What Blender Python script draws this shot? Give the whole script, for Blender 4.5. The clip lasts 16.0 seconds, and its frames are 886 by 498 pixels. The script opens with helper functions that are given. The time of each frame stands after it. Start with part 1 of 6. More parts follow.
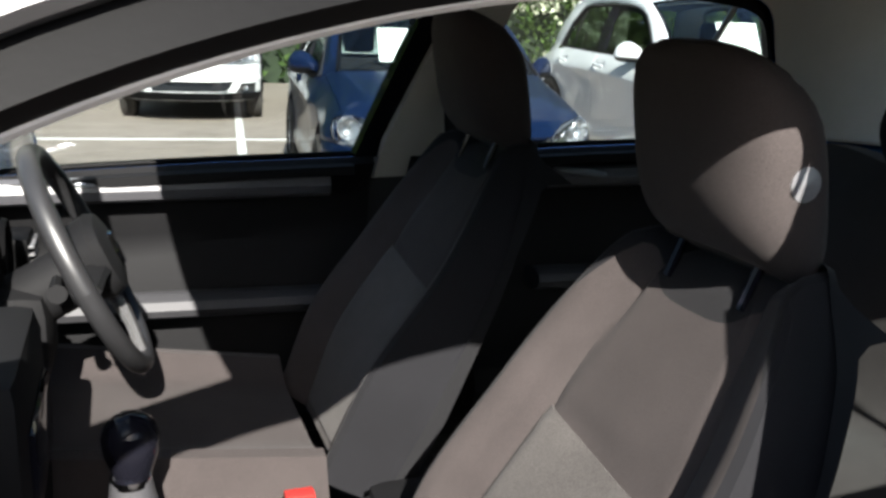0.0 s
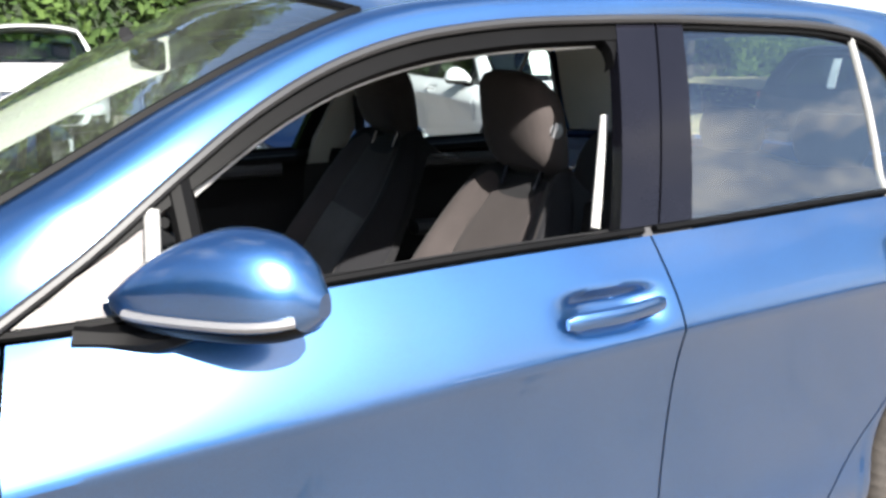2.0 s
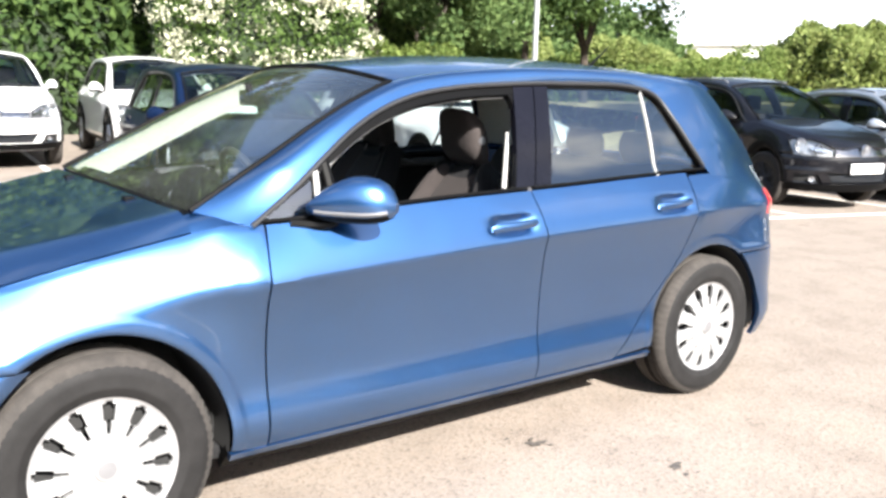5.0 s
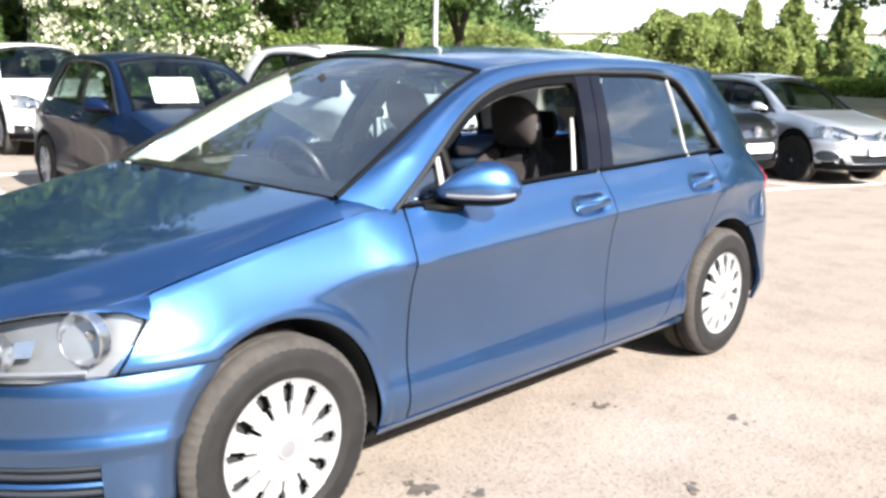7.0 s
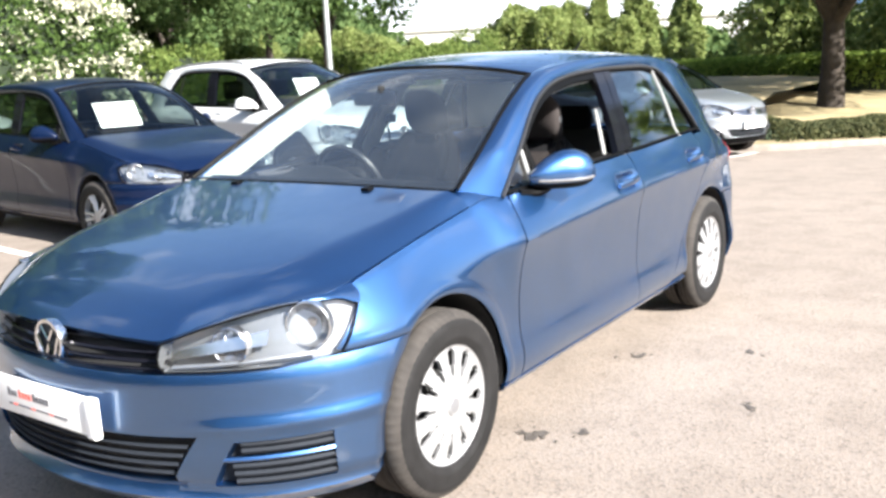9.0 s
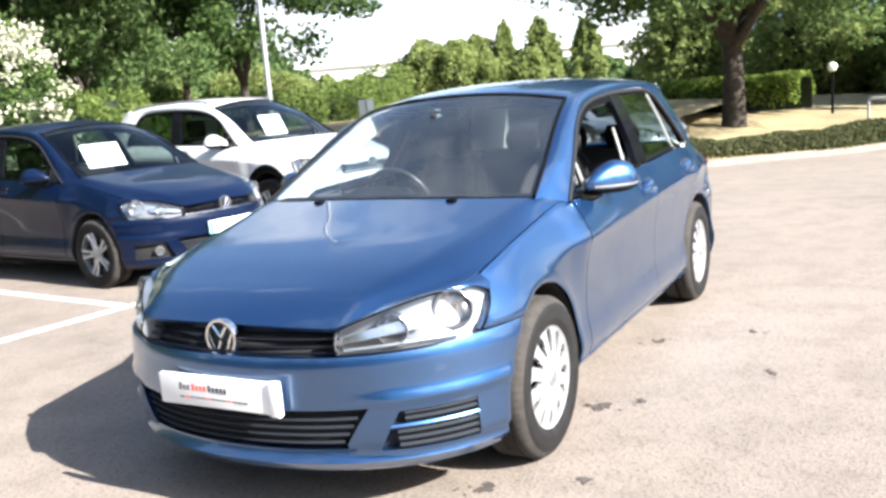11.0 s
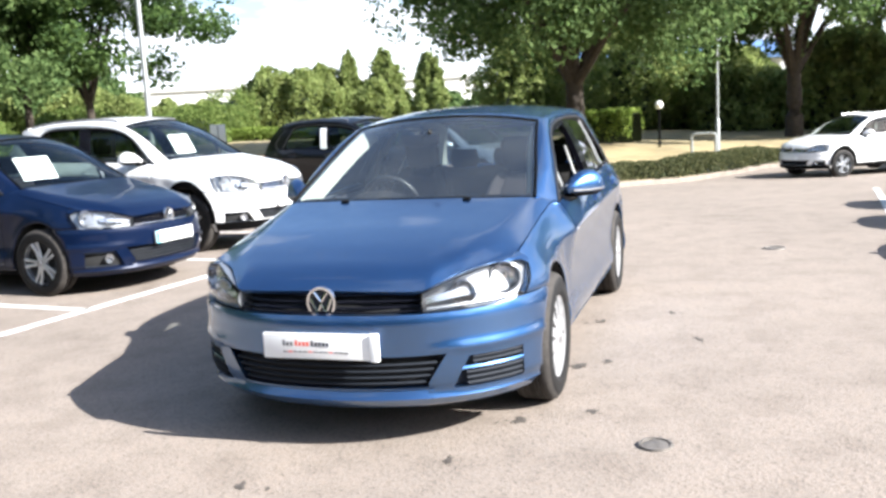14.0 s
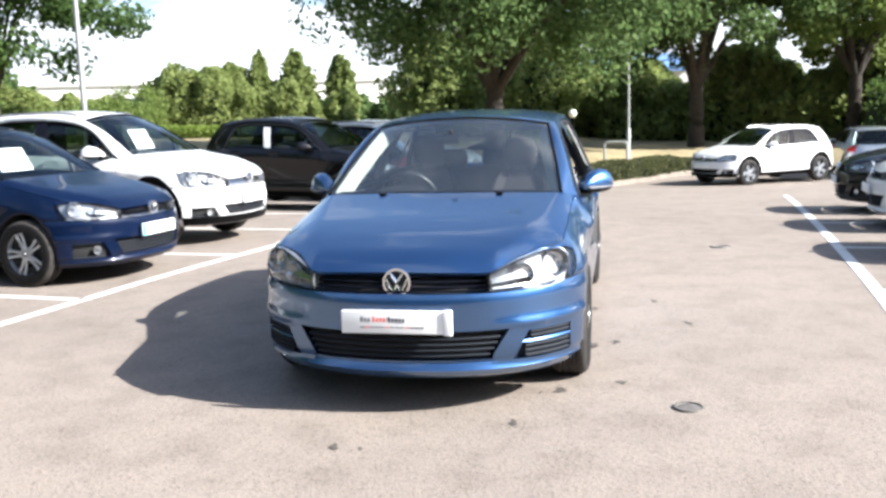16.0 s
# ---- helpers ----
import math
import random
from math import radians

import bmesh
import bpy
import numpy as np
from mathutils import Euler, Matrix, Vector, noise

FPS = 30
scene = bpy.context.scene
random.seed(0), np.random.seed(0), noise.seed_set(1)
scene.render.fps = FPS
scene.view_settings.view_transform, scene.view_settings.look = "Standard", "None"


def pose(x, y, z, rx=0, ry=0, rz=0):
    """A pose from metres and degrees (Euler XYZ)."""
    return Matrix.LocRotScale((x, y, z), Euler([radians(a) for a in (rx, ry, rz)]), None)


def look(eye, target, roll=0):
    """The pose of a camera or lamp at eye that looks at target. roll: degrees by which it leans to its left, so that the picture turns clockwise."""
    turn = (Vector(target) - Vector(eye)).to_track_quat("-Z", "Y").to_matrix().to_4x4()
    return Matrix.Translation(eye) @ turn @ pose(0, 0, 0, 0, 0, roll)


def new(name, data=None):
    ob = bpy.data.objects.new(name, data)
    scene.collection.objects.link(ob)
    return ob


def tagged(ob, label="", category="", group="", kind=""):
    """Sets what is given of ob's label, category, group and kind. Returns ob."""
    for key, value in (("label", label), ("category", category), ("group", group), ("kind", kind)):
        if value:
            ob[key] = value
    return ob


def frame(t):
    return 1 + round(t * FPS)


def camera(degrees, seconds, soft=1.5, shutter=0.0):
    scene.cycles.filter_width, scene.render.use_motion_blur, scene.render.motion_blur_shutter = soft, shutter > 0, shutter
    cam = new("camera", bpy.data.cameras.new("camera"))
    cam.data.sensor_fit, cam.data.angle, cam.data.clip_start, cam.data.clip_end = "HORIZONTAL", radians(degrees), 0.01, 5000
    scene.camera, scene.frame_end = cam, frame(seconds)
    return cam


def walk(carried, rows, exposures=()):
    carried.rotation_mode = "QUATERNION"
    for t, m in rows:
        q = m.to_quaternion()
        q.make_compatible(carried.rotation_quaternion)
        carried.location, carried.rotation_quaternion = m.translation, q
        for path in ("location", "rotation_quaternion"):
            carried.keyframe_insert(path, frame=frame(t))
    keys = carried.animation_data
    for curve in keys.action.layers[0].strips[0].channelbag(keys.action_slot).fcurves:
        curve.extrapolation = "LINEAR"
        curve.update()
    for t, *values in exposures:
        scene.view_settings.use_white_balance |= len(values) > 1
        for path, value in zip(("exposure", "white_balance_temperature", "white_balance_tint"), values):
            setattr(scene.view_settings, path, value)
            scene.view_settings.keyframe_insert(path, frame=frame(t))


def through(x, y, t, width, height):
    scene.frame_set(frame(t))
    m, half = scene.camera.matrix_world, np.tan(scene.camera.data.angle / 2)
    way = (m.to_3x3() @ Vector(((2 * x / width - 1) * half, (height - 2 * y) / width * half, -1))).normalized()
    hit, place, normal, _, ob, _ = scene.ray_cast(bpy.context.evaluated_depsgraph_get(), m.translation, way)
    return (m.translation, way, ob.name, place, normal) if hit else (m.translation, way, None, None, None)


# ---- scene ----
cam = camera(53.0, 16.0, soft=3.0)
METRES, EYE, TILT, LEAN, TURN = 8.0, 1.5, 0.0, 0.0, 0.0
PATH = [
    (0, (-1.043, 1.095, 1.272), (-1.711, -0.725, 0.783), 2.0),
    (0.5, (-0.896, 1.263, 1.284), (-1.719, -0.498, 0.813), 1.0),
    (1, (-0.788, 1.479, 1.285), (-1.648, -0.27, 0.835), 1.0),
    (1.5, (-0.656, 1.735, 1.279), (-1.567, 0.006, 0.855), 1.8),
    (2, (-0.442, 1.972, 1.296), (-1.446, 0.295, 0.87), 0.7),
    (2.5, (-0.251, 2.196, 1.326), (-1.329, 0.564, 0.91), 0.2),
    (3, (-0.094, 2.455, 1.347), (-1.197, 0.837, 0.94), -0.3),
    (5.5, (0.903, 3.256, 1.381), (-0.321, 1.717, 1.014), 1.9),
    (6, (1.172, 3.201, 1.376), (-0.112, 1.713, 1.003), 1.9),
    (6.5, (1.325, 3.04, 1.371), (-0.024, 1.614, 0.986), 1.5),
    (7, (1.395, 2.802, 1.376), (-0.02, 1.446, 0.977), 1.1),
    (7.5, (1.584, 2.609, 1.374), (0.093, 1.338, 0.972), 0.1),
    (8, (1.824, 2.498, 1.408), (0.28, 1.298, 0.991), -0.7),
    (8.5, (2.061, 2.512, 1.406), (0.49, 1.346, 0.988), -1.4),
    (9, (2.278, 2.457, 1.408), (0.674, 1.331, 1.01), -2.7),
    (11.5, (3.302, 2.103, 1.424), (1.548, 1.198, 1.104), -4.7),
    (12, (3.508, 2.084, 1.424), (1.722, 1.238, 1.112), -4.6),
    (12.5, (3.685, 2.03, 1.442), (1.875, 1.236, 1.135), -3.8),
    (13, (3.873, 1.855, 1.427), (2.03, 1.139, 1.123), -2.9),
    (13.5, (4.052, 1.721, 1.432), (2.183, 1.077, 1.131), -3.0),
    (14, (4.262, 1.667, 1.428), (2.381, 1.057, 1.131), -3.1),
    (14.5, (4.404, 1.553, 1.438), (2.511, 0.981, 1.14), -2.7),
    (15, (4.543, 1.321, 1.424), (2.627, 0.827, 1.132), -2.5),
    (15.5, (4.712, 1.163, 1.422), (2.781, 0.728, 1.135), -2.1),
    (16, (4.889, 1.04, 1.44), (2.95, 0.65, 1.143), -1.6),
]
walk(cam, [(t, look(eye, target, roll)) for t, eye, target, roll in PATH], [(0, 2.26, 6300, 10), (7, 2.22, 6260, 10), (9, 2.18, 6200, 10), (12, 2.13, 6080, 10), (16, 1.95, 5980, 10)])

# ---- place ----
# light: low afternoon sun from the camera's side of the car, clear sky
SUN_TO = Vector((0.13, 1.0, 0.70)).normalized()
world = bpy.data.worlds.new("sky")
scene.world = world
world.use_nodes = True
wt = world.node_tree
sky = wt.nodes.new("ShaderNodeTexSky")
sky.sky_type = "NISHITA"
sky.sun_disc = False
sky.sun_elevation = math.asin(SUN_TO.z)
sky.sun_rotation = math.atan2(SUN_TO.x, SUN_TO.y)
sky.air_density, sky.dust_density, sky.ozone_density = 1.0, 1.6, 1.0
SKY_OUT = sky.outputs[0]
wt.nodes["Background"].inputs[1].default_value = 0.071
# thin broken cloud over the whole sky, thicker and paler towards the horizon
sky_dir = wt.nodes.new("ShaderNodeTexCoord")
parts_ = wt.nodes.new("ShaderNodeSeparateXYZ")
wt.links.new(sky_dir.outputs["Generated"], parts_.inputs[0])


def sky_math(op, a, b):
    n = wt.nodes.new("ShaderNodeMath")
    n.operation = op
    for s_, v_ in zip(n.inputs, (a, b)):
        if isinstance(v_, (int, float)):
            s_.default_value = v_
        else:
            wt.links.new(v_, s_)
    return n.outputs[0]


rise = sky_math("ADD", sky_math("MAXIMUM", parts_.outputs[2], 0.0), 0.16)
flat_dir = wt.nodes.new("ShaderNodeCombineXYZ")
wt.links.new(sky_math("DIVIDE", parts_.outputs[0], rise), flat_dir.inputs[0])
wt.links.new(sky_math("DIVIDE", parts_.outputs[1], rise), flat_dir.inputs[1])
cloud = wt.nodes.new("ShaderNodeTexNoise")
cloud.inputs["Scale"].default_value, cloud.inputs["Detail"].default_value, cloud.inputs["Roughness"].default_value = 2.1, 7.0, 0.55
wt.links.new(flat_dir.outputs[0], cloud.inputs["Vector"])
veil = sky_math("MULTIPLY", sky_math("SUBTRACT", 0.23, parts_.outputs[2]), 1.3)
amount = wt.nodes.new("ShaderNodeMapRange")
amount.inputs[1].default_value, amount.inputs[2].default_value = 0.51, 0.67
wt.links.new(sky_math("ADD", cloud.outputs[0], sky_math("MAXIMUM", veil, -0.02)), amount.inputs[0])
cloudy = wt.nodes.new("ShaderNodeMix")
cloudy.data_type = "RGBA"
cloudy.inputs[7].default_value = (6.2, 6.3, 6.4, 1)
wt.links.new(amount.outputs[0], cloudy.inputs[0])
wt.links.new(SKY_OUT, cloudy.inputs[6])
wt.links.new(cloudy.outputs[2], wt.nodes["Background"].inputs[0])
sun_data = bpy.data.lights.new("sun", "SUN")
sun_data.energy, sun_data.angle, sun_data.color = 5.0, radians(0.55), (1.0, 0.94, 0.85)
sun = new("sun", sun_data)
sun.matrix_world = look(SUN_TO * 50, (0, 0, 0))


# ---- materials ----
def nodes_of(name):
    m = bpy.data.materials.new(name)
    m.use_nodes = True
    return m, m.node_tree, m.node_tree.nodes["Principled BSDF"]


def scaled(tree, scale, detail=5.0, rough=0.6, obj=True):
    """Noise in object space."""
    co = tree.nodes.new("ShaderNodeTexCoord")
    n = tree.nodes.new("ShaderNodeTexNoise")
    n.inputs["Scale"].default_value, n.inputs["Detail"].default_value, n.inputs["Roughness"].default_value = scale, detail, rough
    tree.links.new(co.outputs["Object" if obj else "Generated"], n.inputs["Vector"])
    return n


def ramp(tree, source, stops):
    r = tree.nodes.new("ShaderNodeValToRGB")
    while len(r.color_ramp.elements) < len(stops):
        r.color_ramp.elements.new(0.5)
    for e, (p, c) in zip(r.color_ramp.elements, stops):
        e.position, e.color = p, (*c, 1) if len(c) == 3 else c
    tree.links.new(source, r.inputs[0])
    return r


def mixed(tree, a, b, fac, mode="MIX"):
    """Mix colours; each of a, b, fac is a socket or a value."""
    m = tree.nodes.new("ShaderNodeMix")
    m.data_type, m.blend_type = "RGBA", mode
    for socket, value in ((m.inputs[0], fac), (m.inputs[6], a), (m.inputs[7], b)):
        if isinstance(value, bpy.types.NodeSocket):
            tree.links.new(value, socket)
        else:
            socket.default_value = value if not isinstance(value, tuple) else (*value, 1)
    return m.outputs[2]


def bumped(tree, bsdf, height, strength, distance):
    b = tree.nodes.new("ShaderNodeBump")
    b.inputs["Strength"].default_value, b.inputs["Distance"].default_value = strength, distance
    tree.links.new(height, b.inputs["Height"])
    tree.links.new(b.outputs[0], bsdf.inputs["Normal"])
    return b


def surface(name, color, rough=0.5, metal=0.0, vary=0.12, scale=6.0, fine=180.0, bump=0.15, depth=0.0006, spec=0.5, coat=0.0):
    """A plain material with stains at a large scale and grain at a small one."""
    m, t, b = nodes_of(name)
    big, small = scaled(t, scale), scaled(t, fine, 3)
    dark = tuple(c * (1 - vary) for c in color)
    light = tuple(min(1, c * (1 + vary)) for c in color)
    base = ramp(t, big.outputs[0], [(0.3, dark), (0.7, light)])
    grain = ramp(t, small.outputs[0], [(0.25, (1 - vary,) * 3), (0.75, (1, 1, 1))])
    t.links.new(mixed(t, base.outputs[0], grain.outputs[0], 1.0, "MULTIPLY"), b.inputs["Base Color"])
    b.inputs["Roughness"].default_value, b.inputs["Metallic"].default_value = rough, metal
    b.inputs["Specular IOR Level"].default_value, b.inputs["Coat Weight"].default_value = spec, coat
    b.inputs["Coat Roughness"].default_value = 0.04
    if bump:
        bumped(t, b, small.outputs[0], bump, depth)
    return m


def paint(name, color, metal=0.55, rough=0.38, flake=0.25, coat=1.0, haze=0.0, spec=0.5):
    """Car paint: metal flakes under a clear coat with a breath of dust."""
    m, t, b = nodes_of(name)
    fl = scaled(t, 900.0, 2)
    dust = scaled(t, 5.0, 6)
    c = ramp(t, fl.outputs[0], [(0.3, tuple(v * (1 - flake) for v in color)), (0.7, tuple(min(1, v * (1 + flake)) for v in color))])
    t.links.new(c.outputs[0], b.inputs["Base Color"])
    r = ramp(t, dust.outputs[0], [(0.3, (rough - 0.03,) * 3), (0.75, (rough + 0.05,) * 3)])
    t.links.new(r.outputs[0], b.inputs["Roughness"])
    b.inputs["Metallic"].default_value, b.inputs["Coat Weight"].default_value = metal, coat
    b.inputs["Specular IOR Level"].default_value, b.inputs["Coat IOR"].default_value = spec, 1.55 if haze else 1.5
    cr = ramp(t, dust.outputs[0], [(0.3, (0.015,) * 3), (0.8, (0.06,) * 3)])
    t.links.new(cr.outputs[0], b.inputs["Coat Roughness"])
    if haze:
        # broad pale glint of the coarse flakes
        g, mix = t.nodes.new("ShaderNodeBsdfGlossy"), t.nodes.new("ShaderNodeMixShader")
        g.inputs["Color"].default_value, g.inputs["Roughness"].default_value = (0.72, 0.91, 1.0, 1), rough - 0.14
        mix.inputs[0].default_value = haze
        for a, z in ((b.outputs[0], mix.inputs[1]), (g.outputs[0], mix.inputs[2]), (mix.outputs[0], t.nodes["Material Output"].inputs[0])):
            t.links.new(a, z)
    return m


def glass(name, tint=(0.72, 0.80, 0.76), ior=1.5, gloss=1.0, dust=0.0):
    """Thin pane: clear with a tint, and a mirror gloss by Fresnel."""
    m, t, b = nodes_of(name)
    t.nodes.remove(b)
    clear, shine, mix, fr = (t.nodes.new(k) for k in ("ShaderNodeBsdfTransparent", "ShaderNodeBsdfGlossy", "ShaderNodeMixShader", "ShaderNodeMath"))
    # gloss grows towards the edge alike on both faces of the pane
    edge, steep = t.nodes.new("ShaderNodeLayerWeight"), t.nodes.new("ShaderNodeMath")
    f0 = ((ior - 1) / (ior + 1)) ** 2
    steep.operation, steep.inputs[1].default_value = "POWER", 5.0
    fr.operation, fr.inputs[1].default_value, fr.inputs[2].default_value = "MULTIPLY_ADD", 1 - f0, f0
    t.links.new(edge.outputs["Facing"], steep.inputs[0])
    t.links.new(steep.outputs[0], fr.inputs[0])
    clear.inputs[0].default_value = (*tint, 1)
    shine.inputs["Color"].default_value = (gloss, gloss, gloss, 1)
    shine.inputs["Roughness"].default_value = 0.01
    for a, z in ((fr.outputs[0], mix.inputs[0]), (clear.outputs[0], mix.inputs[1]), (shine.outputs[0], mix.inputs[2]), (mix.outputs[0], t.nodes["Material Output"].inputs[0])):
        t.links.new(a, z)
    if dust:
        # pale film: some dust, and a veil standing in for reflected sky haze
        film, soft_, n = t.nodes.new("ShaderNodeBsdfDiffuse"), t.nodes.new("ShaderNodeMixShader"), scaled(t, 3.0, 4, 0.5)
        film.inputs[0].default_value = (0.75, 0.78, 0.72, 1)
        r = ramp(t, n.outputs[0], [(0.35, (dust * 0.3,) * 3), (0.7, (dust,) * 3)])
        for a, z in ((r.outputs[0], soft_.inputs[0]), (mix.outputs[0], soft_.inputs[1]), (film.outputs[0], soft_.inputs[2]), (soft_.outputs[0], t.nodes["Material Output"].inputs[0])):
            t.links.new(a, z)
    return m


def asphalt(name):
    m, t, b = nodes_of(name)
    big, mid, agg = scaled(t, 0.35, 6), scaled(t, 3.0, 8), scaled(t, 70.0, 5)
    co = t.nodes.new("ShaderNodeTexCoord")
    v = t.nodes.new("ShaderNodeTexVoronoi")
    v.inputs["Scale"].default_value = 95.0
    t.links.new(co.outputs["Object"], v.inputs["Vector"])
    base = ramp(t, big.outputs[0], [(0.3, (0.207, 0.1762, 0.1501)), (0.7, (0.2512, 0.2133, 0.1817))])
    patch = ramp(t, mid.outputs[0], [(0.32, (0.8, 0.79, 0.78)), (0.55, (1, 1, 1)), (0.8, (1.0, 0.98, 0.95))])
    stone = ramp(t, v.outputs["Color"], [(0.0, (0.48, 0.46, 0.45)), (0.35, (0.92, 0.92, 0.92)), (0.5, (1, 1, 1)), (1.0, (1.0, 0.95, 0.9))])
    grit = ramp(t, agg.outputs[0], [(0.3, (0.7, 0.7, 0.7)), (0.6, (1, 1, 1))])
    spots = scaled(t, 1.7, 2, 0.4)
    spot = ramp(t, spots.outputs[0], [(0.22, (0.45, 0.43, 0.42)), (0.27, (1, 1, 1))])
    c = mixed(t, base.outputs[0], patch.outputs[0], 1.0, "MULTIPLY")
    c = mixed(t, c, stone.outputs[0], 0.9, "MULTIPLY")
    c = mixed(t, c, grit.outputs[0], 0.8, "MULTIPLY")
    c = mixed(t, c, spot.outputs[0], 0.8, "MULTIPLY")
    t.links.new(c, b.inputs["Base Color"])
    b.inputs["Roughness"].default_value = 0.85
    b.inputs["Specular IOR Level"].default_value = 0.3
    bumped(t, b, v.outputs["Distance"], 0.5, 0.004)
    return m


def leaf(name, a, c, rough=0.75, through=0.56):
    """Leaves: each clump its own shade, some light passes through."""
    m, t, b = nodes_of(name)
    g = t.nodes.new("ShaderNodeNewGeometry")
    r = ramp(t, g.outputs["Random Per Island"], [(0.0, a), (1.0, c)])
    n = scaled(t, 0.5, 3)
    tone = ramp(t, n.outputs[0], [(0.3, (0.72, 0.75, 0.7)), (0.7, (1.0, 1.0, 1.0))])
    col = mixed(t, r.outputs[0], tone.outputs[0], 1.0, "MULTIPLY")
    t.links.new(col, b.inputs["Base Color"])
    b.inputs["Roughness"].default_value, b.inputs["Specular IOR Level"].default_value = rough, 0.2
    tr = t.nodes.new("ShaderNodeBsdfTranslucent")
    t.links.new(col, tr.inputs[0])
    mix = t.nodes.new("ShaderNodeMixShader")
    mix.inputs[0].default_value = through
    out = t.nodes["Material Output"]
    t.links.new(b.outputs[0], mix.inputs[1])
    t.links.new(tr.outputs[0], mix.inputs[2])
    t.links.new(mix.outputs[0], out.inputs[0])
    return m


def cloth(name, color, weave=900.0):
    m, t, b = nodes_of(name)
    big, w = scaled(t, 9.0, 4), scaled(t, weave, 2)
    base = ramp(t, big.outputs[0], [(0.3, tuple(v * 0.85 for v in color)), (0.7, tuple(v * 1.12 for v in color))])
    gr = ramp(t, w.outputs[0], [(0.35, (0.6, 0.6, 0.6)), (0.65, (1, 1, 1))])
    t.links.new(mixed(t, base.outputs[0], gr.outputs[0], 1.0, "MULTIPLY"), b.inputs["Base Color"])
    b.inputs["Roughness"].default_value = 0.9
    b.inputs["Sheen Weight"].default_value = 0.04
    b.inputs["Specular IOR Level"].default_value = 0.2
    bumped(t, b, w.outputs[0], 0.5, 0.0008)
    return m


BLUE = paint("blue_metallic_paint", (0.0086, 0.064, 0.203), metal=0.98, rough=0.40, haze=0.092)
DARK_BLUE = paint("dark_blue_paint", (0.001422, 0.005925, 0.0237), metal=0.12, rough=0.35, coat=0.35, spec=0.12)
WHITE = paint("white_paint", (0.68, 0.68, 0.675), metal=0.0, rough=0.45, flake=0.02)
BLACK_PAINT = paint("black_paint", (0.0035, 0.0035, 0.005), metal=0.0, rough=0.4, coat=0.6, spec=0.1)
SILVER = paint("silver_paint", (0.395, 0.4187, 0.4503), metal=0.75, rough=0.35, flake=0.12)
GLASS = glass("window_glass")
SCREEN = glass("windscreen_glass", (0.72, 0.79, 0.79), 2.3, 1.0, 0.024)
CLEAR = glass("lamp_glass", (0.95, 0.96, 0.96))
TINT = glass("tinted_glass", (0.34, 0.4, 0.38))
PLASTIC = surface("black_plastic", (0.003, 0.003, 0.0032), 0.5, spec=0.06)
TRIM_RUBBER = surface("window_rubber", (0.016, 0.016, 0.017), 0.40, spec=0.5, bump=0.05)
STRIP_SILVER = surface("dull_silver_strip", (0.22, 0.22, 0.23), 0.35, 0.5, bump=0.05)
MIRROR_STRIP = surface("mirror_lamp_strip", (0.13, 0.13, 0.135), 0.35, 0.2, bump=0.2, fine=260)
SEAL_STRIP = surface("pale_strip", (0.22, 0.22, 0.215), 0.35, vary=0.05)
GLOSS_BLACK = surface("gloss_black", (0.006, 0.006, 0.009), 0.07, bump=0.0, spec=0.16)
TREAD = surface("dusty_tread", (0.036, 0.031, 0.027), 0.9, vary=0.35, scale=20)
RUBBER = surface("tyre_rubber", (0.012, 0.0115, 0.0115), 0.7, vary=0.3, scale=14, spec=0.2)
UNDER = surface("underbody", (0.012, 0.012, 0.012), 0.9)
CHROME = surface("chrome", (0.75, 0.76, 0.78), 0.12, 1.0, 0.04, bump=0.0)
STEEL = surface("wheel_cover_silver", (0.3002, 0.3002, 0.3042), 0.4, 0.4, 0.06, bump=0.05)
REFLECTOR = surface("lamp_reflector", (0.52, 0.53, 0.55), 0.18, 0.95, 0.05, bump=0.0)
SLAT_GREY = surface("slat_grey", (0.016, 0.019, 0.025), 0.7, vary=0.1, spec=0.15)
LAMP_BODY = surface("lamp_inside", (0.30, 0.31, 0.325), 0.32, 0.75, bump=0.0)
LAMP_GREY = surface("lamp_housing", (0.62, 0.62, 0.63), 0.22, 0.85, bump=0.0)
RED_LENS = surface("red_lens", (0.45, 0.012, 0.015), 0.12, coat=1.0, bump=0.0)
PLATE_WHITE = surface("plate_white", (0.8, 0.8, 0.78), 0.4, vary=0.04)
PLATE_CYAN = surface("plate_band", (0.1, 0.55, 0.65), 0.4, vary=0.04)
PAPER = surface("paper", (0.82, 0.83, 0.82), 0.7, vary=0.04)
INK = surface("print_dark", (0.07, 0.07, 0.08), 0.6, vary=0.05)
INK_RED = surface("print_red", (0.62, 0.1, 0.07), 0.6, vary=0.05)
SEAT_CLOTH = cloth("seat_cloth_grey", (0.0417, 0.0348, 0.0335))
SEAT_SIDE = cloth("seat_cloth_black", (0.0079, 0.0079, 0.00948))
TRIM_GREY = surface("trim_soft_grey", (0.03, 0.03, 0.033), 0.62, vary=0.1, fine=500)
TRIM_DARK = surface("trim_soft_black", (0.0055, 0.0055, 0.006), 0.7, fine=500, spec=0.15)
HEADLINER = cloth("headliner", (0.16, 0.155, 0.15))
GOLF_GLASS = glass("pale_tinted_glass", (0.64, 0.72, 0.72), 2.5)
CARPET = cloth("carpet", (0.012, 0.012, 0.013), 300)
RED_PLASTIC = surface("red_plastic", (0.30, 0.022, 0.018), 0.35)
ASPHALT = asphalt("worn_asphalt")
LINE_WHITE = surface("line_paint", (0.5688, 0.5609, 0.5372), 0.75, vary=0.18, scale=4, fine=60, bump=0.3, depth=0.002)


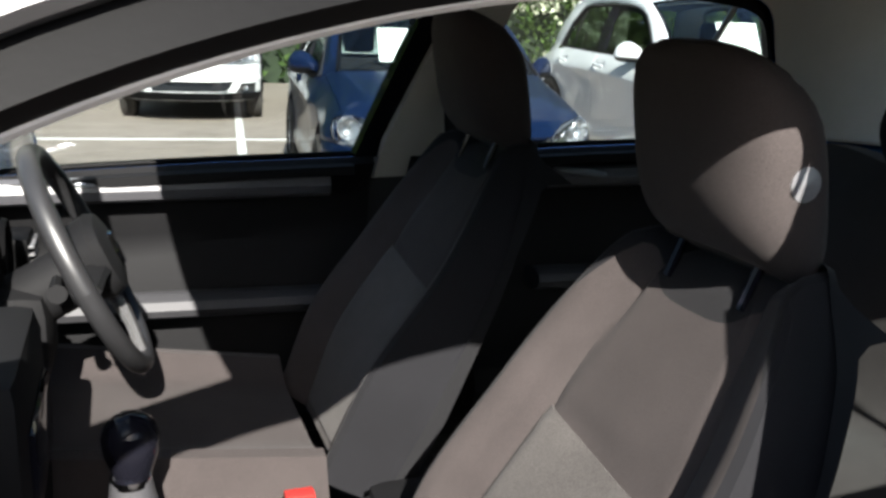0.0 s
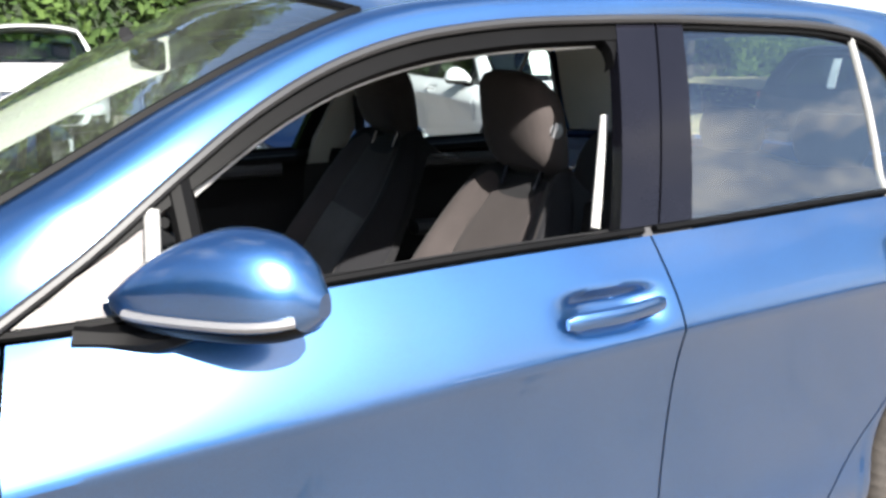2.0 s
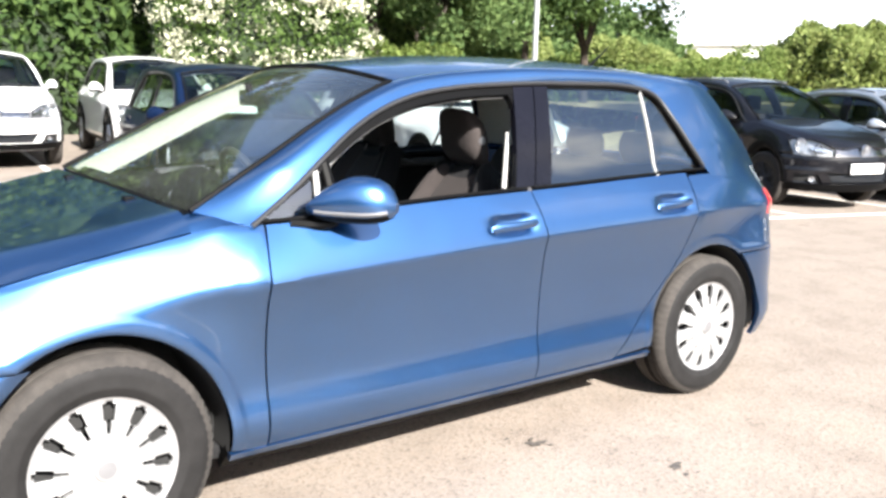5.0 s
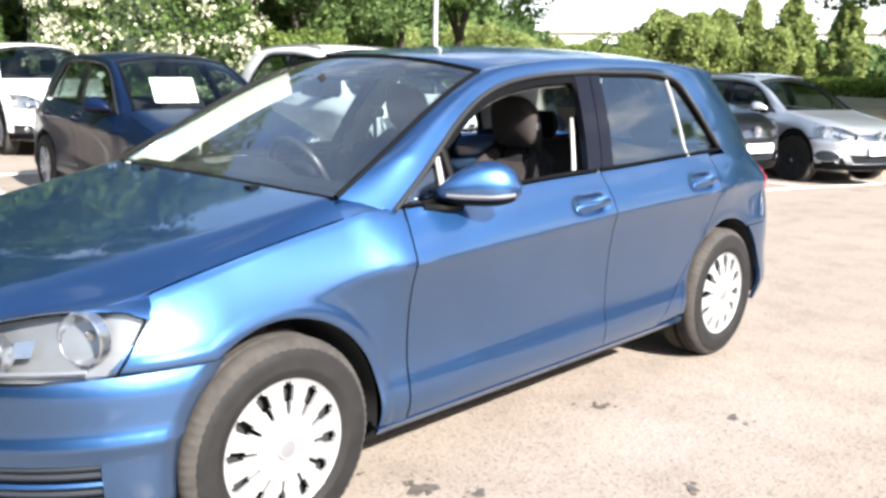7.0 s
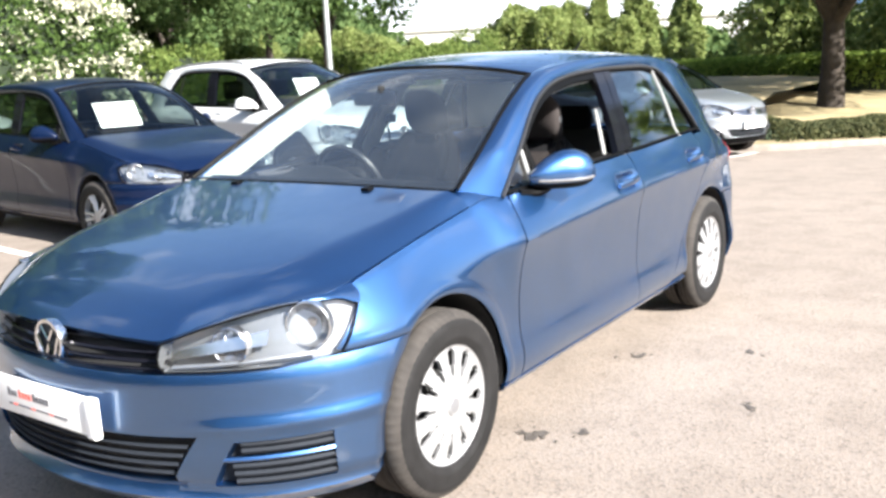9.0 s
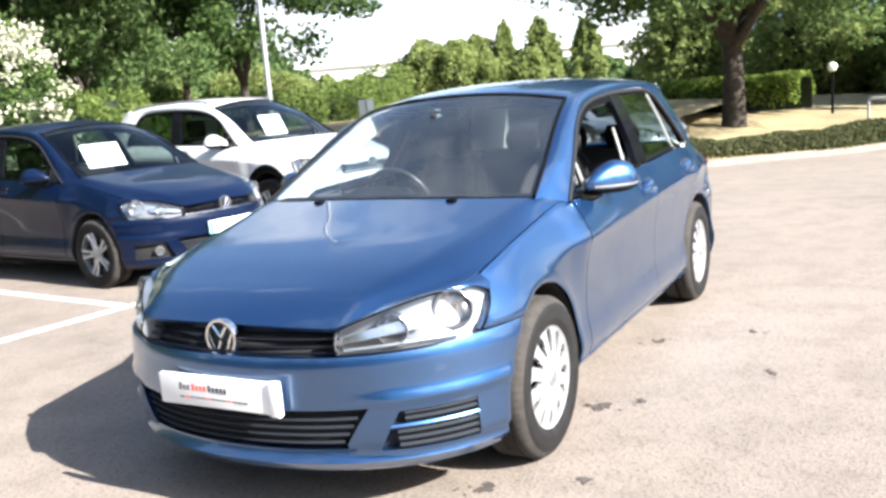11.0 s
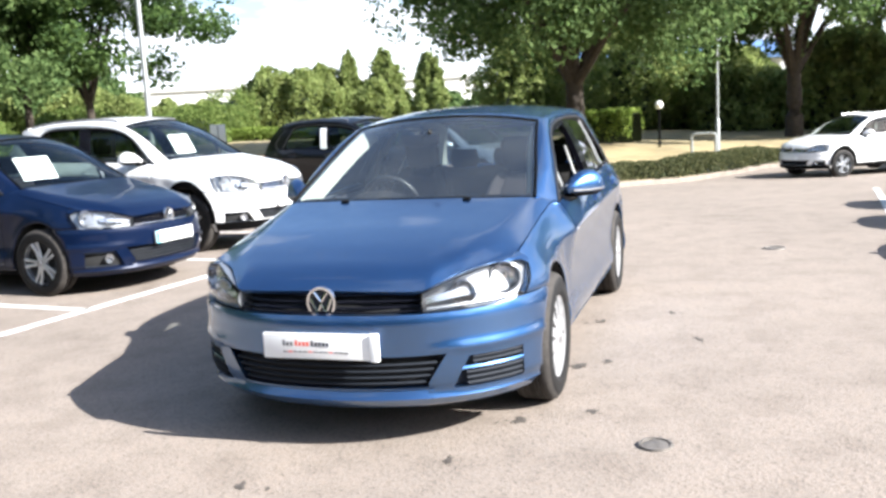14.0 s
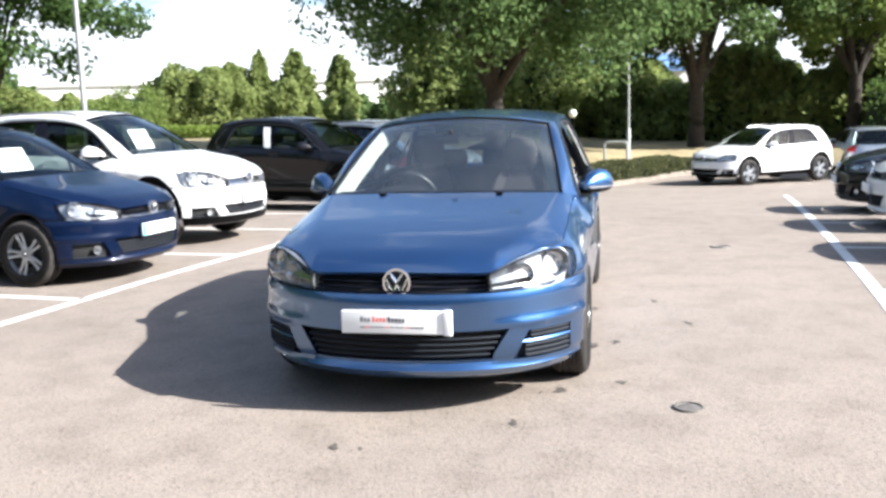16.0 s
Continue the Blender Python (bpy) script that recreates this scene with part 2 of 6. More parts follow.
# ---- mesh tools ----
class Skin:
    """Gathers points and faces of one mesh."""

    def __init__(self):
        self.v, self.f = [], []

    def add(self, points, faces):
        k = len(self.v)
        self.v += [tuple(float(c) for c in p) for p in points]
        self.f += [tuple(k + i for i in q) for q in faces]
        return self

    def sheet(self, a, out=None, lip=0.0, closed=False):
        """A grid of points (n, m, 3) as faces. out: a way that its face looks; lip: its edges turn in by that much."""
        a = np.asarray(a, float)
        n, m = a.shape[:2]
        du, dv = np.gradient(a, axis=0), np.gradient(a, axis=1)
        nor = np.cross(du, dv)
        nor /= np.linalg.norm(nor, axis=2, keepdims=True) + 1e-12
        flip = out is not None and (nor.reshape(-1, 3).mean(0) @ np.asarray(out, float)) < 0
        if flip:
            nor = -nor
        idx = np.arange(n * m).reshape(n, m)
        faces = []
        for i in range(n - 1):
            for j in range(m - 1):
                q = (idx[i, j], idx[i + 1, j], idx[i + 1, j + 1], idx[i, j + 1])
                faces.append(q[::-1] if flip else q)
        if closed:
            for i in range(n - 1):
                q = (idx[i, m - 1], idx[i + 1, m - 1], idx[i + 1, 0], idx[i, 0])
                faces.append(q[::-1] if flip else q)
        pts = list(a.reshape(-1, 3))
        if lip:
            ring = [(i, 0) for i in range(n)] + [(n - 1, j) for j in range(1, m)] + [(i, m - 1) for i in range(n - 2, -1, -1)] + [(0, j) for j in range(m - 2, 0, -1)]
            base = len(pts)
            pts += [a[i, j] - nor[i, j] * lip for i, j in ring]
            r = len(ring)
            for k in range(r):
                k2 = (k + 1) % r
                q = (idx[ring[k]], base + k, base + k2, idx[ring[k2]])
                faces.append(q[::-1] if flip else q)
        return self.add(pts, faces)

    def slab(self, a, out, thick):
        """A sheet with a back and rims."""
        a = np.asarray(a, float)
        nor = np.cross(np.gradient(a, axis=0), np.gradient(a, axis=1))
        nor /= np.linalg.norm(nor, axis=2, keepdims=True) + 1e-12
        if nor.reshape(-1, 3).mean(0) @ np.asarray(out, float) < 0:
            nor = -nor
        self.sheet(a, out, lip=thick)
        return self.sheet(a - nor * thick, [-c for c in out])

    def tube(self, path, radius, sides=8, flat=1.0, cap=True, up=(0, 0, 1)):
        """A round or flattened bar along a path; radius a number or one for each point."""
        p = np.asarray(path, float)
        r = np.full(len(p), radius, float) if np.isscalar(radius) else np.asarray(radius, float)
        tan = np.gradient(p, axis=0)
        tan /= np.linalg.norm(tan, axis=1, keepdims=True) + 1e-12
        up = np.asarray(up, float)
        rows = []
        for q, t, w in zip(p, tan, r):
            s = np.cross(t, up)
            if np.linalg.norm(s) < 1e-3:
                s = np.cross(t, (1, 0.2, 0))
            s /= np.linalg.norm(s)
            n = np.cross(s, t)
            ang = np.linspace(0, 2 * np.pi, sides, endpoint=False)
            rows.append(q + w * (np.outer(np.cos(ang), s) + flat * np.outer(np.sin(ang), n)))
        a = np.array(rows)
        k = len(self.v)
        self.sheet(a, closed=True)
        if cap:
            n, m = a.shape[:2]
            self.f.append(tuple(k + j for j in range(m)))
            self.f.append(tuple(k + (n - 1) * m + j for j in reversed(range(m))))
        return self

    def lathe(self, profile, axis="y", sides=48, at=(0, 0, 0)):
        """Turns a profile of (along, radius) round an axis."""
        rows = []
        ang = np.linspace(0, 2 * np.pi, sides, endpoint=False)
        for h, r in profile:
            c, s, z = r * np.cos(ang), r * np.sin(ang), np.full(sides, h)
            rows.append(np.stack({"y": (c, z, s), "z": (c, s, z), "x": (z, c, s)}[axis], 1) + np.asarray(at))
        return self.sheet(np.array(rows), closed=True)

    def box(self, lo, hi, bevel=0.004):
        """A box with its edges taken off."""
        bm = bmesh.new()
        bmesh.ops.create_cube(bm, size=1)
        lo, hi = np.asarray(lo, float), np.asarray(hi, float)
        for v in bm.verts:
            v.co = Vector((lo + hi) / 2 + np.array(v.co) * (hi - lo))
        b = min(bevel, 0.45 * float((hi - lo).min()))
        if b > 0:
            bmesh.ops.bevel(bm, geom=bm.edges[:], offset=b, segments=2, affect="EDGES", profile=0.6)
        bm.verts.index_update()
        self.add([v.co for v in bm.verts], [[v.index for v in f.verts] for f in bm.faces])
        bm.free()
        return self

    def turned(self, m, start=0):
        self.v[start:] = [tuple(m @ Vector(p)) for p in self.v[start:]]
        return self

    def mirrored(self):
        s = Skin()
        s.v, s.f = [(x, -y, z) for x, y, z in self.v], [q[::-1] for q in self.f]
        return s

    def warped(self, fn):
        if fn:
            self.v = [fn(*p) for p in self.v]
        return self

    def mesh(self, name, material, sharp=32):
        me = bpy.data.meshes.new(name)
        me.from_pydata(self.v, [], self.f)
        me.update()
        me.shade_smooth()
        me.set_sharp_from_angle(angle=radians(sharp))
        me.materials.append(material)
        return me


def part(name, skin, material, parent=None, label="", sharp=32):
    ob = new(name, skin if isinstance(skin, bpy.types.Mesh) else skin.mesh(name, material, sharp))
    ob.parent = parent
    return tagged(ob, label)


def thing(name, label, category, group="", kind=""):
    return tagged(new(name), label, category, group, kind)


def curve(*points):
    """A smooth function through (x, value) points."""
    p = sorted(points)
    xs, ys = np.array([q[0] for q in p], float), np.array([q[1] for q in p], float)
    d = np.gradient(ys, xs) if len(p) > 2 else np.full(len(p), (ys[-1] - ys[0]) / (xs[-1] - xs[0]))
    sl = np.diff(ys) / np.diff(xs)
    for i in range(1, len(p) - 1):
        if sl[i - 1] * sl[i] <= 0:
            d[i] = 0.0
        else:
            d[i] = math.copysign(min(abs(d[i]), 2.5 * min(abs(sl[i - 1]), abs(sl[i]))), sl[i])

    def at(x):
        x = np.clip(np.asarray(x, float), xs[0], xs[-1])
        i = np.clip(np.searchsorted(xs, x, "right") - 1, 0, len(xs) - 2)
        h = xs[i + 1] - xs[i]
        t = (x - xs[i]) / h
        return (2 * t**3 - 3 * t**2 + 1) * ys[i] + (t**3 - 2 * t**2 + t) * h * d[i] + (3 * t**2 - 2 * t**3) * ys[i + 1] + (t**3 - t**2) * h * d[i + 1]

    return at


def along(points, n, smooth=True):
    """n points evenly along a line through the given ones."""
    p = np.asarray(points, float)
    s = np.concatenate([[0], np.cumsum(np.linalg.norm(np.diff(p, axis=0), axis=1))])
    t = np.linspace(0, s[-1], n)
    if smooth and len(p) > 2:
        return np.stack([curve(*zip(s, p[:, k]))(t) for k in range(p.shape[1])], 1)
    return np.stack([np.interp(t, s, p[:, k]) for k in range(p.shape[1])], 1)


drop_curve = curve((-60, -0.7), (-23, -0.68), (-20, -0.62), (-15, -0.38), (-10, -0.16), (-5, -0.035), (-2.5, 0.0), (0, 0.0), (60, 0.0))


def drop_to(x):
    """The ground's height: level under the car, falling gently behind it down to the far kerb."""
    return drop_curve(x)


# ---- the shape of a hatchback, x ahead of the front axle, y to its left ----
WB, TYRE = 2.632, 0.316
crease_z = curve((0.4, 0.735), (0, 0.757), (-0.5, 0.778), (-1.04, 0.80), (-1.6, 0.822), (-2.43, 0.84), (-3.2, 0.85))
belt_z = curve((-3.35, 0.975), (-2.95, 1.0), (-2.62, 1.015), (-1.63, 0.991), (-1.1, 0.977), (-0.86, 0.966), (-0.53, 0.945), (-0.40, 0.948), (-0.27, 0.925), (0.07, 0.862), (0.4, 0.785), (0.62, 0.715))
belt_y = curve((-3.35, 0.55), (-3.12, 0.655), (-2.9, 0.735), (-2.68, 0.785), (-1.63, 0.815), (-0.9, 0.815), (-0.53, 0.797), (-0.3, 0.772), (0.07, 0.765), (0.4, 0.752), (0.62, 0.66))
nose_x = curve((0.16, 0.80), (0.2, 0.845), (0.26, 0.868), (0.33, 0.885), (0.42, 0.892), (0.54, 0.888), (0.62, 0.868), (0.68, 0.825), (0.75, 0.74), (0.82, 0.6))
tail_x = curve((0.2, -3.32), (0.3, -3.385), (0.5, -3.40), (0.62, -3.385), (0.8, -3.325), (1.0, -3.215), (1.1, -3.13))
opening = [(-0.47, 0.938), (-0.628, 1.036), (-0.751, 1.126), (-0.881, 1.212), (-1.018, 1.278), (-1.163, 1.322), (-1.319, 1.347), (-1.588, 1.366), (-1.877, 1.374), (-2.1, 1.374), (-2.31, 1.364), (-2.43, 1.332), (-2.505, 1.228), (-2.577, 1.108), (-2.632, 1.026)]
top_z = curve(*opening)
roof_edge = [(-0.318, 0.705, 0.982), (-0.46, 0.683, 1.058), (-0.61, 0.657, 1.137), (-0.77, 0.627, 1.222), (-0.94, 0.598, 1.303), (-1.12, 0.572, 1.37), (-1.32, 0.565, 1.402), (-1.6, 0.568, 1.426), (-1.9, 0.576, 1.434), (-2.3, 0.581, 1.427), (-2.62, 0.577, 1.405), (-2.86, 0.572, 1.362), (-2.975, 0.608, 1.25), (-3.08, 0.648, 1.12), (-3.165, 0.668, 1.0)]


def width_at(x):
    x = np.asarray(x, float)
    ahead = np.clip((x - 0.15) / 0.735, 0, 0.995)
    back = np.clip((-2.96 - x) / 0.44, 0, 0.99999)
    return 0.893 * np.sqrt(1 - ahead**2.1) * (1 - back**2.5) ** 0.42 - 0.012 * np.clip((-0.5 - x) / -2.0, 0, 1)


flare_by = curve((-0.9, 0.0), (-0.47, 0.0), (-0.3, 0.03), (-0.05, 0.045), (0.25, 0.030), (0.45, 0.022), (0.7, 0.02))


def flare_in(x, z):
    """How far the front wing draws in above its flared wheel arch."""
    f = flare_by(x)
    h = np.clip((np.asarray(z, float) - 0.45) / 0.33, 0, 1)
    return f * h * h * (3 - 2 * h)


rear_by = curve((0.2, -0.012), (0.55, -0.014), (0.65, -0.006), (0.72, 0.012), (0.8, 0.038), (0.86, 0.05), (0.92, 0.028), (0.97, 0.0), (1.5, 0.0))


def rear_in(x, z):
    """The rear wing: flared round its wheel, drawn in at the shoulder behind it."""
    f = rear_by(z)
    a, b = np.clip((-2.3 - x) / 0.38, 0, 1), np.clip((-2.5 - x) / 0.5, 0, 1)
    return f * np.where(f < 0, a * a * (3 - 2 * a), b * b * (3 - 2 * b))


def side_y(x, z):
    """Half the width of the body at x and height z."""
    x, z = np.broadcast_arrays(np.asarray(x, float), np.asarray(z, float))
    w, zc, zb, yb = width_at(x) - flare_in(x, z), crease_z(x), belt_z(x), belt_y(x)
    yb = np.minimum(yb, w - 0.01)
    strong = np.clip((-0.02 - x) / 0.42, 0, 1)
    strong = strong * strong * (3 - 2 * strong) * np.clip(w / 0.7, 0, 1)
    round_ = np.clip((x + 0.40) / 0.75, 0, 1)
    zc = zc - round_ * round_ * (3 - 2 * round_) * (zc - 0.655)
    d = np.clip(zc - z, 0, None)
    low = w - strong * (0.050 * (1 - np.exp(-d / 0.13))) + 0.02 * strong * np.exp(-(((z - 0.335) / 0.08) ** 2)) - 0.3 * np.clip(0.30 - z, 0, None) ** 1.25
    s = np.clip((z - zc) / np.maximum(zb - zc, 0.03), 0, 1.4)
    high = w - (w - yb) * s ** (1.3 + 0.25 * (1 - strong))
    e = np.clip(z - zb, 0, None)
    up = yb - 0.012 - 0.37 * e - 0.32 * e**2
    return np.where(z <= zc, low, np.where(z <= zb, high, up)) - rear_in(x, z)


def side_points(x, z, out=0.0):
    return np.stack([np.asarray(x, float), side_y(x, z) + out, np.asarray(z, float)], -1)


def nose(y, z, inset=0.0):
    """A point of the front end at half-width share y (-1 to 1, by angle) and height z."""
    y, z = np.broadcast_arrays(np.asarray(y, float), np.asarray(z, float))
    a = y * np.pi / 2
    xf = nose_x(z)
    b = 0.888 - 0.35 * np.clip(z - 0.60, 0, None) - 0.6 * np.clip(0.28 - z, 0, None)
    e = 2 / 2.15
    return np.stack([0.15 + (xf - 0.15 - inset) * np.cos(a) ** e, (b - inset) * np.sign(a) * np.abs(np.sin(a)) ** e, z], -1)


def share(y, b=0.888):
    """The angle share of the front end at which it is y wide."""
    return math.asin(min(1, (abs(y) / b)) ** (2.15 / 2)) / (np.pi / 2) * (1 if y >= 0 else -1)


def tail(y, z, inset=0.0):
    y, z = np.broadcast_arrays(np.asarray(y, float), np.asarray(z, float))
    a = y * np.pi / 2
    back = np.clip(np.cos(a), 0, 1) ** 0.85
    half = np.maximum(side_y(-2.85 - 0.54 * back, z) - inset, 0.0)
    return np.stack([-2.85 + (tail_x(z) + 2.85 + inset) * back, half * np.sign(a), z], -1)


def tail_share(x, z):
    """The angle share of the rear end at which it reaches forward to x."""
    return math.acos(min(1.0, max(0.0, (x + 2.85) / (float(tail_x(z)) + 2.85))) ** (1 / 0.85)) / (math.pi / 2)


def side_patch(front, rear, low, high, nu, nv, dent=None, out=0.0, folded=False):
    """A panel of the side between its front and rear edges (functions of z) and its low and high edges (of x)."""
    u, v = np.meshgrid(np.linspace(0, 1, nu), np.linspace(0, 1, nv), indexing="ij")
    z = 0.3 + 0.6 * v
    for _ in range(8):
        x = front(z) + (rear(z) - front(z)) * u
        lo_z, hi_z = low(x), high(x)
        mid_z = np.clip(crease_z(x), lo_z + 0.02, hi_z - 0.02)
        if folded:
            z = np.where(v < 0.6, lo_z + (mid_z - lo_z) * v / 0.6, mid_z + (hi_z - mid_z) * (v - 0.6) / 0.4)
        else:
            z = lo_z + (hi_z - lo_z) * v
    p = side_points(x, z, out)
    if dent:
        p[..., 1] -= dent(x, z)
    return p


def arch_points(cx, radius, a0, a1, n, cz=TYRE):
    a = np.radians(np.linspace(a0, a1, n))
    return np.stack([cx + radius * np.cos(a), cz + radius * np.sin(a)], 1)


def around(cx, keys, a0, a1, n, radius, floor):
    """Inner and outer edge of a wing, paired by the angle round its wheel. keys: the outer edge; floor: height of its cut."""
    line = along([(x, 0.0, z) for x, z in keys], 400, False)
    ang = np.degrees(np.arctan2(line[:, 2] - TYRE, line[:, 0] - cx)) % 360
    ang = np.where(ang > 300, ang - 360, ang)
    far = np.hypot(line[:, 0] - cx, line[:, 2] - TYRE)
    a = np.linspace(a0, a1, n)
    o = np.argsort(ang)
    r = np.interp(a, ang[o], far[o])
    cut = (floor - TYRE) / np.maximum(np.sin(np.radians(a)), 0.05)
    low = np.where(a > 90, cut, 0) if cx < -1 else np.where(a < 90, cut, 0)
    ri = np.minimum(np.maximum(radius, low), r - 0.004)
    c, s = np.cos(np.radians(a)), np.sin(np.radians(a))
    return np.stack([cx + ri * c, TYRE + ri * s], 1), np.stack([cx + r * c, TYRE + r * s], 1)


def ring_patch(inner, outer, nv, flare=0.0025):
    """A panel of the side between a wheel arch and its outer edge."""
    v = (np.linspace(0, 1, nv) ** 1.6)[None, :, None]
    q = inner[:, None] * (1 - v) + outer[:, None] * v
    p = np.mean([side_points(q[..., 0], q[..., 1] + e) for e in (-0.016, -0.012, -0.008, -0.004, 0, 0.004, 0.008, 0.012, 0.016)], 0)
    d = np.linalg.norm(q - inner[:, None], axis=2)
    room = np.clip(d[:, -1:] / 0.14, 0, 1)
    e = np.clip((d - 0.03) / 0.022, 0, 1)
    p[..., 1] += flare * room * (1 - e * e * (3 - 2 * e)) - 0.006 * np.exp(-d / 0.006)
    return p


def bonnet_z(x, y):
    mid = curve((0.86, 0.66), (0.81, 0.713), (0.72, 0.768), (0.55, 0.822), (0.3, 0.879), (0.0, 0.932), (-0.27, 0.984), (-0.45, 1.02))(x)
    edge = curve((0.86, 0.55), (0.72, 0.655), (0.58, 0.725), (0.4, 0.785), (0.07, 0.862), (-0.27, 0.925), (-0.45, 0.955))(x)
    side = belt_y(np.minimum(x, 0.45))
    fold = curve((0.85, 0.44), (0.77, 0.45), (0.3, 0.565), (-0.3, 0.68))(x)
    a = np.abs(y)
    drop = np.where(a < fold, 0.12 * (a / fold) ** 2.2, 0.12 + 0.88 * (np.clip((a - fold) / np.maximum(side - fold, 0.05), 0, 1.1)) ** 1.6)
    return mid - (mid - edge) * drop


def build_tyre(skin, r=TYRE, w=0.1, rim=0.212):
    """A tyre with a grooved tread and cut shoulders."""
    prof = [(-w + 0.01, rim - 0.01, 0), (-w, rim + 0.012, 0), (-w - 0.003, rim + 0.02, 0), (-w - 0.001, rim + 0.026, 0), (-w - 0.005, rim + 0.05, 0), (-w + 0.0, r - 0.034, 0), (-w + 0.004, r - 0.026, 1), (-w + 0.016, r - 0.009, 1), (-w + 0.034, r, 1), (-w + 0.05, r + 0.001, 0.6)]
    for g in np.linspace(-w + 0.052, 0, 3):
        prof += [(g, r, 0), (g + 0.008, r - 0.008, 0), (g + 0.014, r - 0.008, 0), (g + 0.016, r, 0)]
    prof = prof + [(-h, q, c) for h, q, c in reversed(prof)]
    n = 204
    ang = np.linspace(0, 2 * np.pi, n, endpoint=False)
    cut = (np.arange(n) % 3 == 0) * 0.0035
    rows = [np.stack([(q - c * cut) * np.cos(ang), np.full(n, h), (q - c * cut) * np.sin(ang)], 1) for h, q, c in prof]
    tread = Skin().sheet(rows[6:-6], closed=True)
    return skin.sheet(rows[:7], closed=True).sheet(rows[-7:], closed=True), tread


def wheel_cover(slots=12, radius=0.218, face=0.09):
    """A pressed cover: domed, with slots between its broad spokes."""
    s = Skin()
    rings = [(0.0, 0.012), (0.03, 0.012), (0.036, 0.004), (0.045, 0.003), (0.075, 0.006), (0.098, 0.002), (0.112, -0.001), (0.135, -0.004), (0.16, -0.007), (0.182, -0.010), (0.190, -0.008), (0.205, 0.0), (0.214, -0.004), (radius, -0.014)]
    n = slots * 10
    idx = {}
    pts, faces = [], []
    for i, (r, h) in enumerate(rings):
        for j in range(n):
            ph = (j % 10) / 10.0
            a = 2 * math.pi * j / n
            swell = 0.0045 if 3 <= j % 10 <= 9 and 0.1 < r < 0.19 else 0.0
            idx[i, j] = len(pts)
            pts.append((r * math.cos(a), face + h + swell, r * math.sin(a)))
    for i in range(len(rings) - 1):
        for j in range(n):
            k = j % 10
            r = rings[i][0]
            if (k in (0, 1, 2, 3) and 0.13 < r < 0.182) or (k in (1, 2) and 0.097 < r < 0.185):
                continue
            j2 = (j + 1) % n
            faces.append((idx[i, j], idx[i, j2], idx[i + 1, j2], idx[i + 1, j]))
    s.add(pts, faces)
    # turned-in walls of the slots
    edge = {}
    for f in faces:
        for a, b in zip(f, f[1:] + f[:1]):
            edge[(a, b)] = edge.get((a, b), 0) + 1
    base = {}
    for a, b in list(edge):
        if (b, a) not in edge:
            ra = math.hypot(pts[a][0], pts[a][2])
            if ra < 0.01:
                continue
            quad = []
            for q in (b, a):
                quad.append(q)
            for q in (a, b):
                if q not in base:
                    base[q] = len(s.v)
                    s.v.append((pts[q][0] * 0.995, pts[q][1] - 0.012, pts[q][2] * 0.995))
                quad.append(base[q])
            s.f.append(tuple(quad))
    return s


def alloy(spokes=5, radius=0.215, face=0.085):
    """A cast wheel with paired spokes."""
    s = Skin()
    s.lathe([(face - 0.05, radius - 0.02), (face - 0.004, radius - 0.012), (face, radius - 0.006), (face - 0.002, radius + 0.003), (face - 0.02, radius + 0.004)], "y", 60)
    s.lathe([(face - 0.03, 0.062), (face - 0.008, 0.058), (face - 0.003, 0.045), (face - 0.008, 0.03), (face - 0.004, 0.001)], "y", 30)
    for k in range(spokes):
        for d in (-0.17, 0.17):
            a = 2 * math.pi * k / spokes
            c0, c1 = a + d * 1.4, a + d * 0.95
            p0 = np.array((0.045 * math.cos(c0), face - 0.012, 0.045 * math.sin(c0)))
            p1 = np.array(((radius - 0.012) * math.cos(c1), face - 0.006, (radius - 0.012) * math.sin(c1)))
            s.tube([p0, (p0 + p1) / 2 + np.array((0, -0.008, 0)), p1], [0.017, 0.014, 0.017], 8, 0.8, up=(0, 1, 0))
    return s


WHEEL_MESH = {}


def wheel(parent, x, side, style="cover", r=TYRE, y=0.775, z=None):
    """A wheel at x, side +1 left or -1 right. Its meshes are shared between all wheels of a kind."""
    key = (style, r)
    if key not in WHEEL_MESH:
        k = r / TYRE
        tyre, tread = build_tyre(Skin(), r, 0.1, 0.212 * k)
        face = wheel_cover(12, 0.210 * k) if style == "cover" else alloy(5, 0.215 * k)
        drum = Skin().lathe([(0.02, 0.0), (0.02, 0.12 * k), (0.045, 0.125 * k), (0.045, 0.2 * k), (-0.06, 0.205 * k)], "y", 32)
        badge = Skin().lathe([(0.1, 0.027), (0.104, 0.025), (0.105, 0.0)], "y", 20)
        # "dark" rims: cast wheels in slat grey, the arch's shade put into their colour
        WHEEL_MESH[key] = [m.mesh(n, mt, 40) for m, n, mt in ((tyre, "tyre", RUBBER), (tread, "tread", TREAD), (face, "wheel_cover" if style == "cover" else "rim", STEEL if style == "cover" else SLAT_GREY if style == "dark" else SILVER), (drum, "brake_drum", UNDER), (badge, "hub_badge", STRIP_SILVER))]
    hub = new("wheel")
    hub.parent = parent
    hub.matrix_basis = pose(x, side * y, r if z is None else z, 0, (137 * x) % 30, 0 if side > 0 else 180)
    for me in WHEEL_MESH[key]:
        part(me.name, me, None, hub)
    return hub


def mirror_pair(name, make, material, parent, label="", sharp=32, warp=None):
    """A part for the left side and its mirror image for the right."""
    a = make()
    b = a.mirrored()
    return part(name, a.warped(warp), material, parent, label, sharp), part(name, b.warped(warp), material, parent, label, sharp)


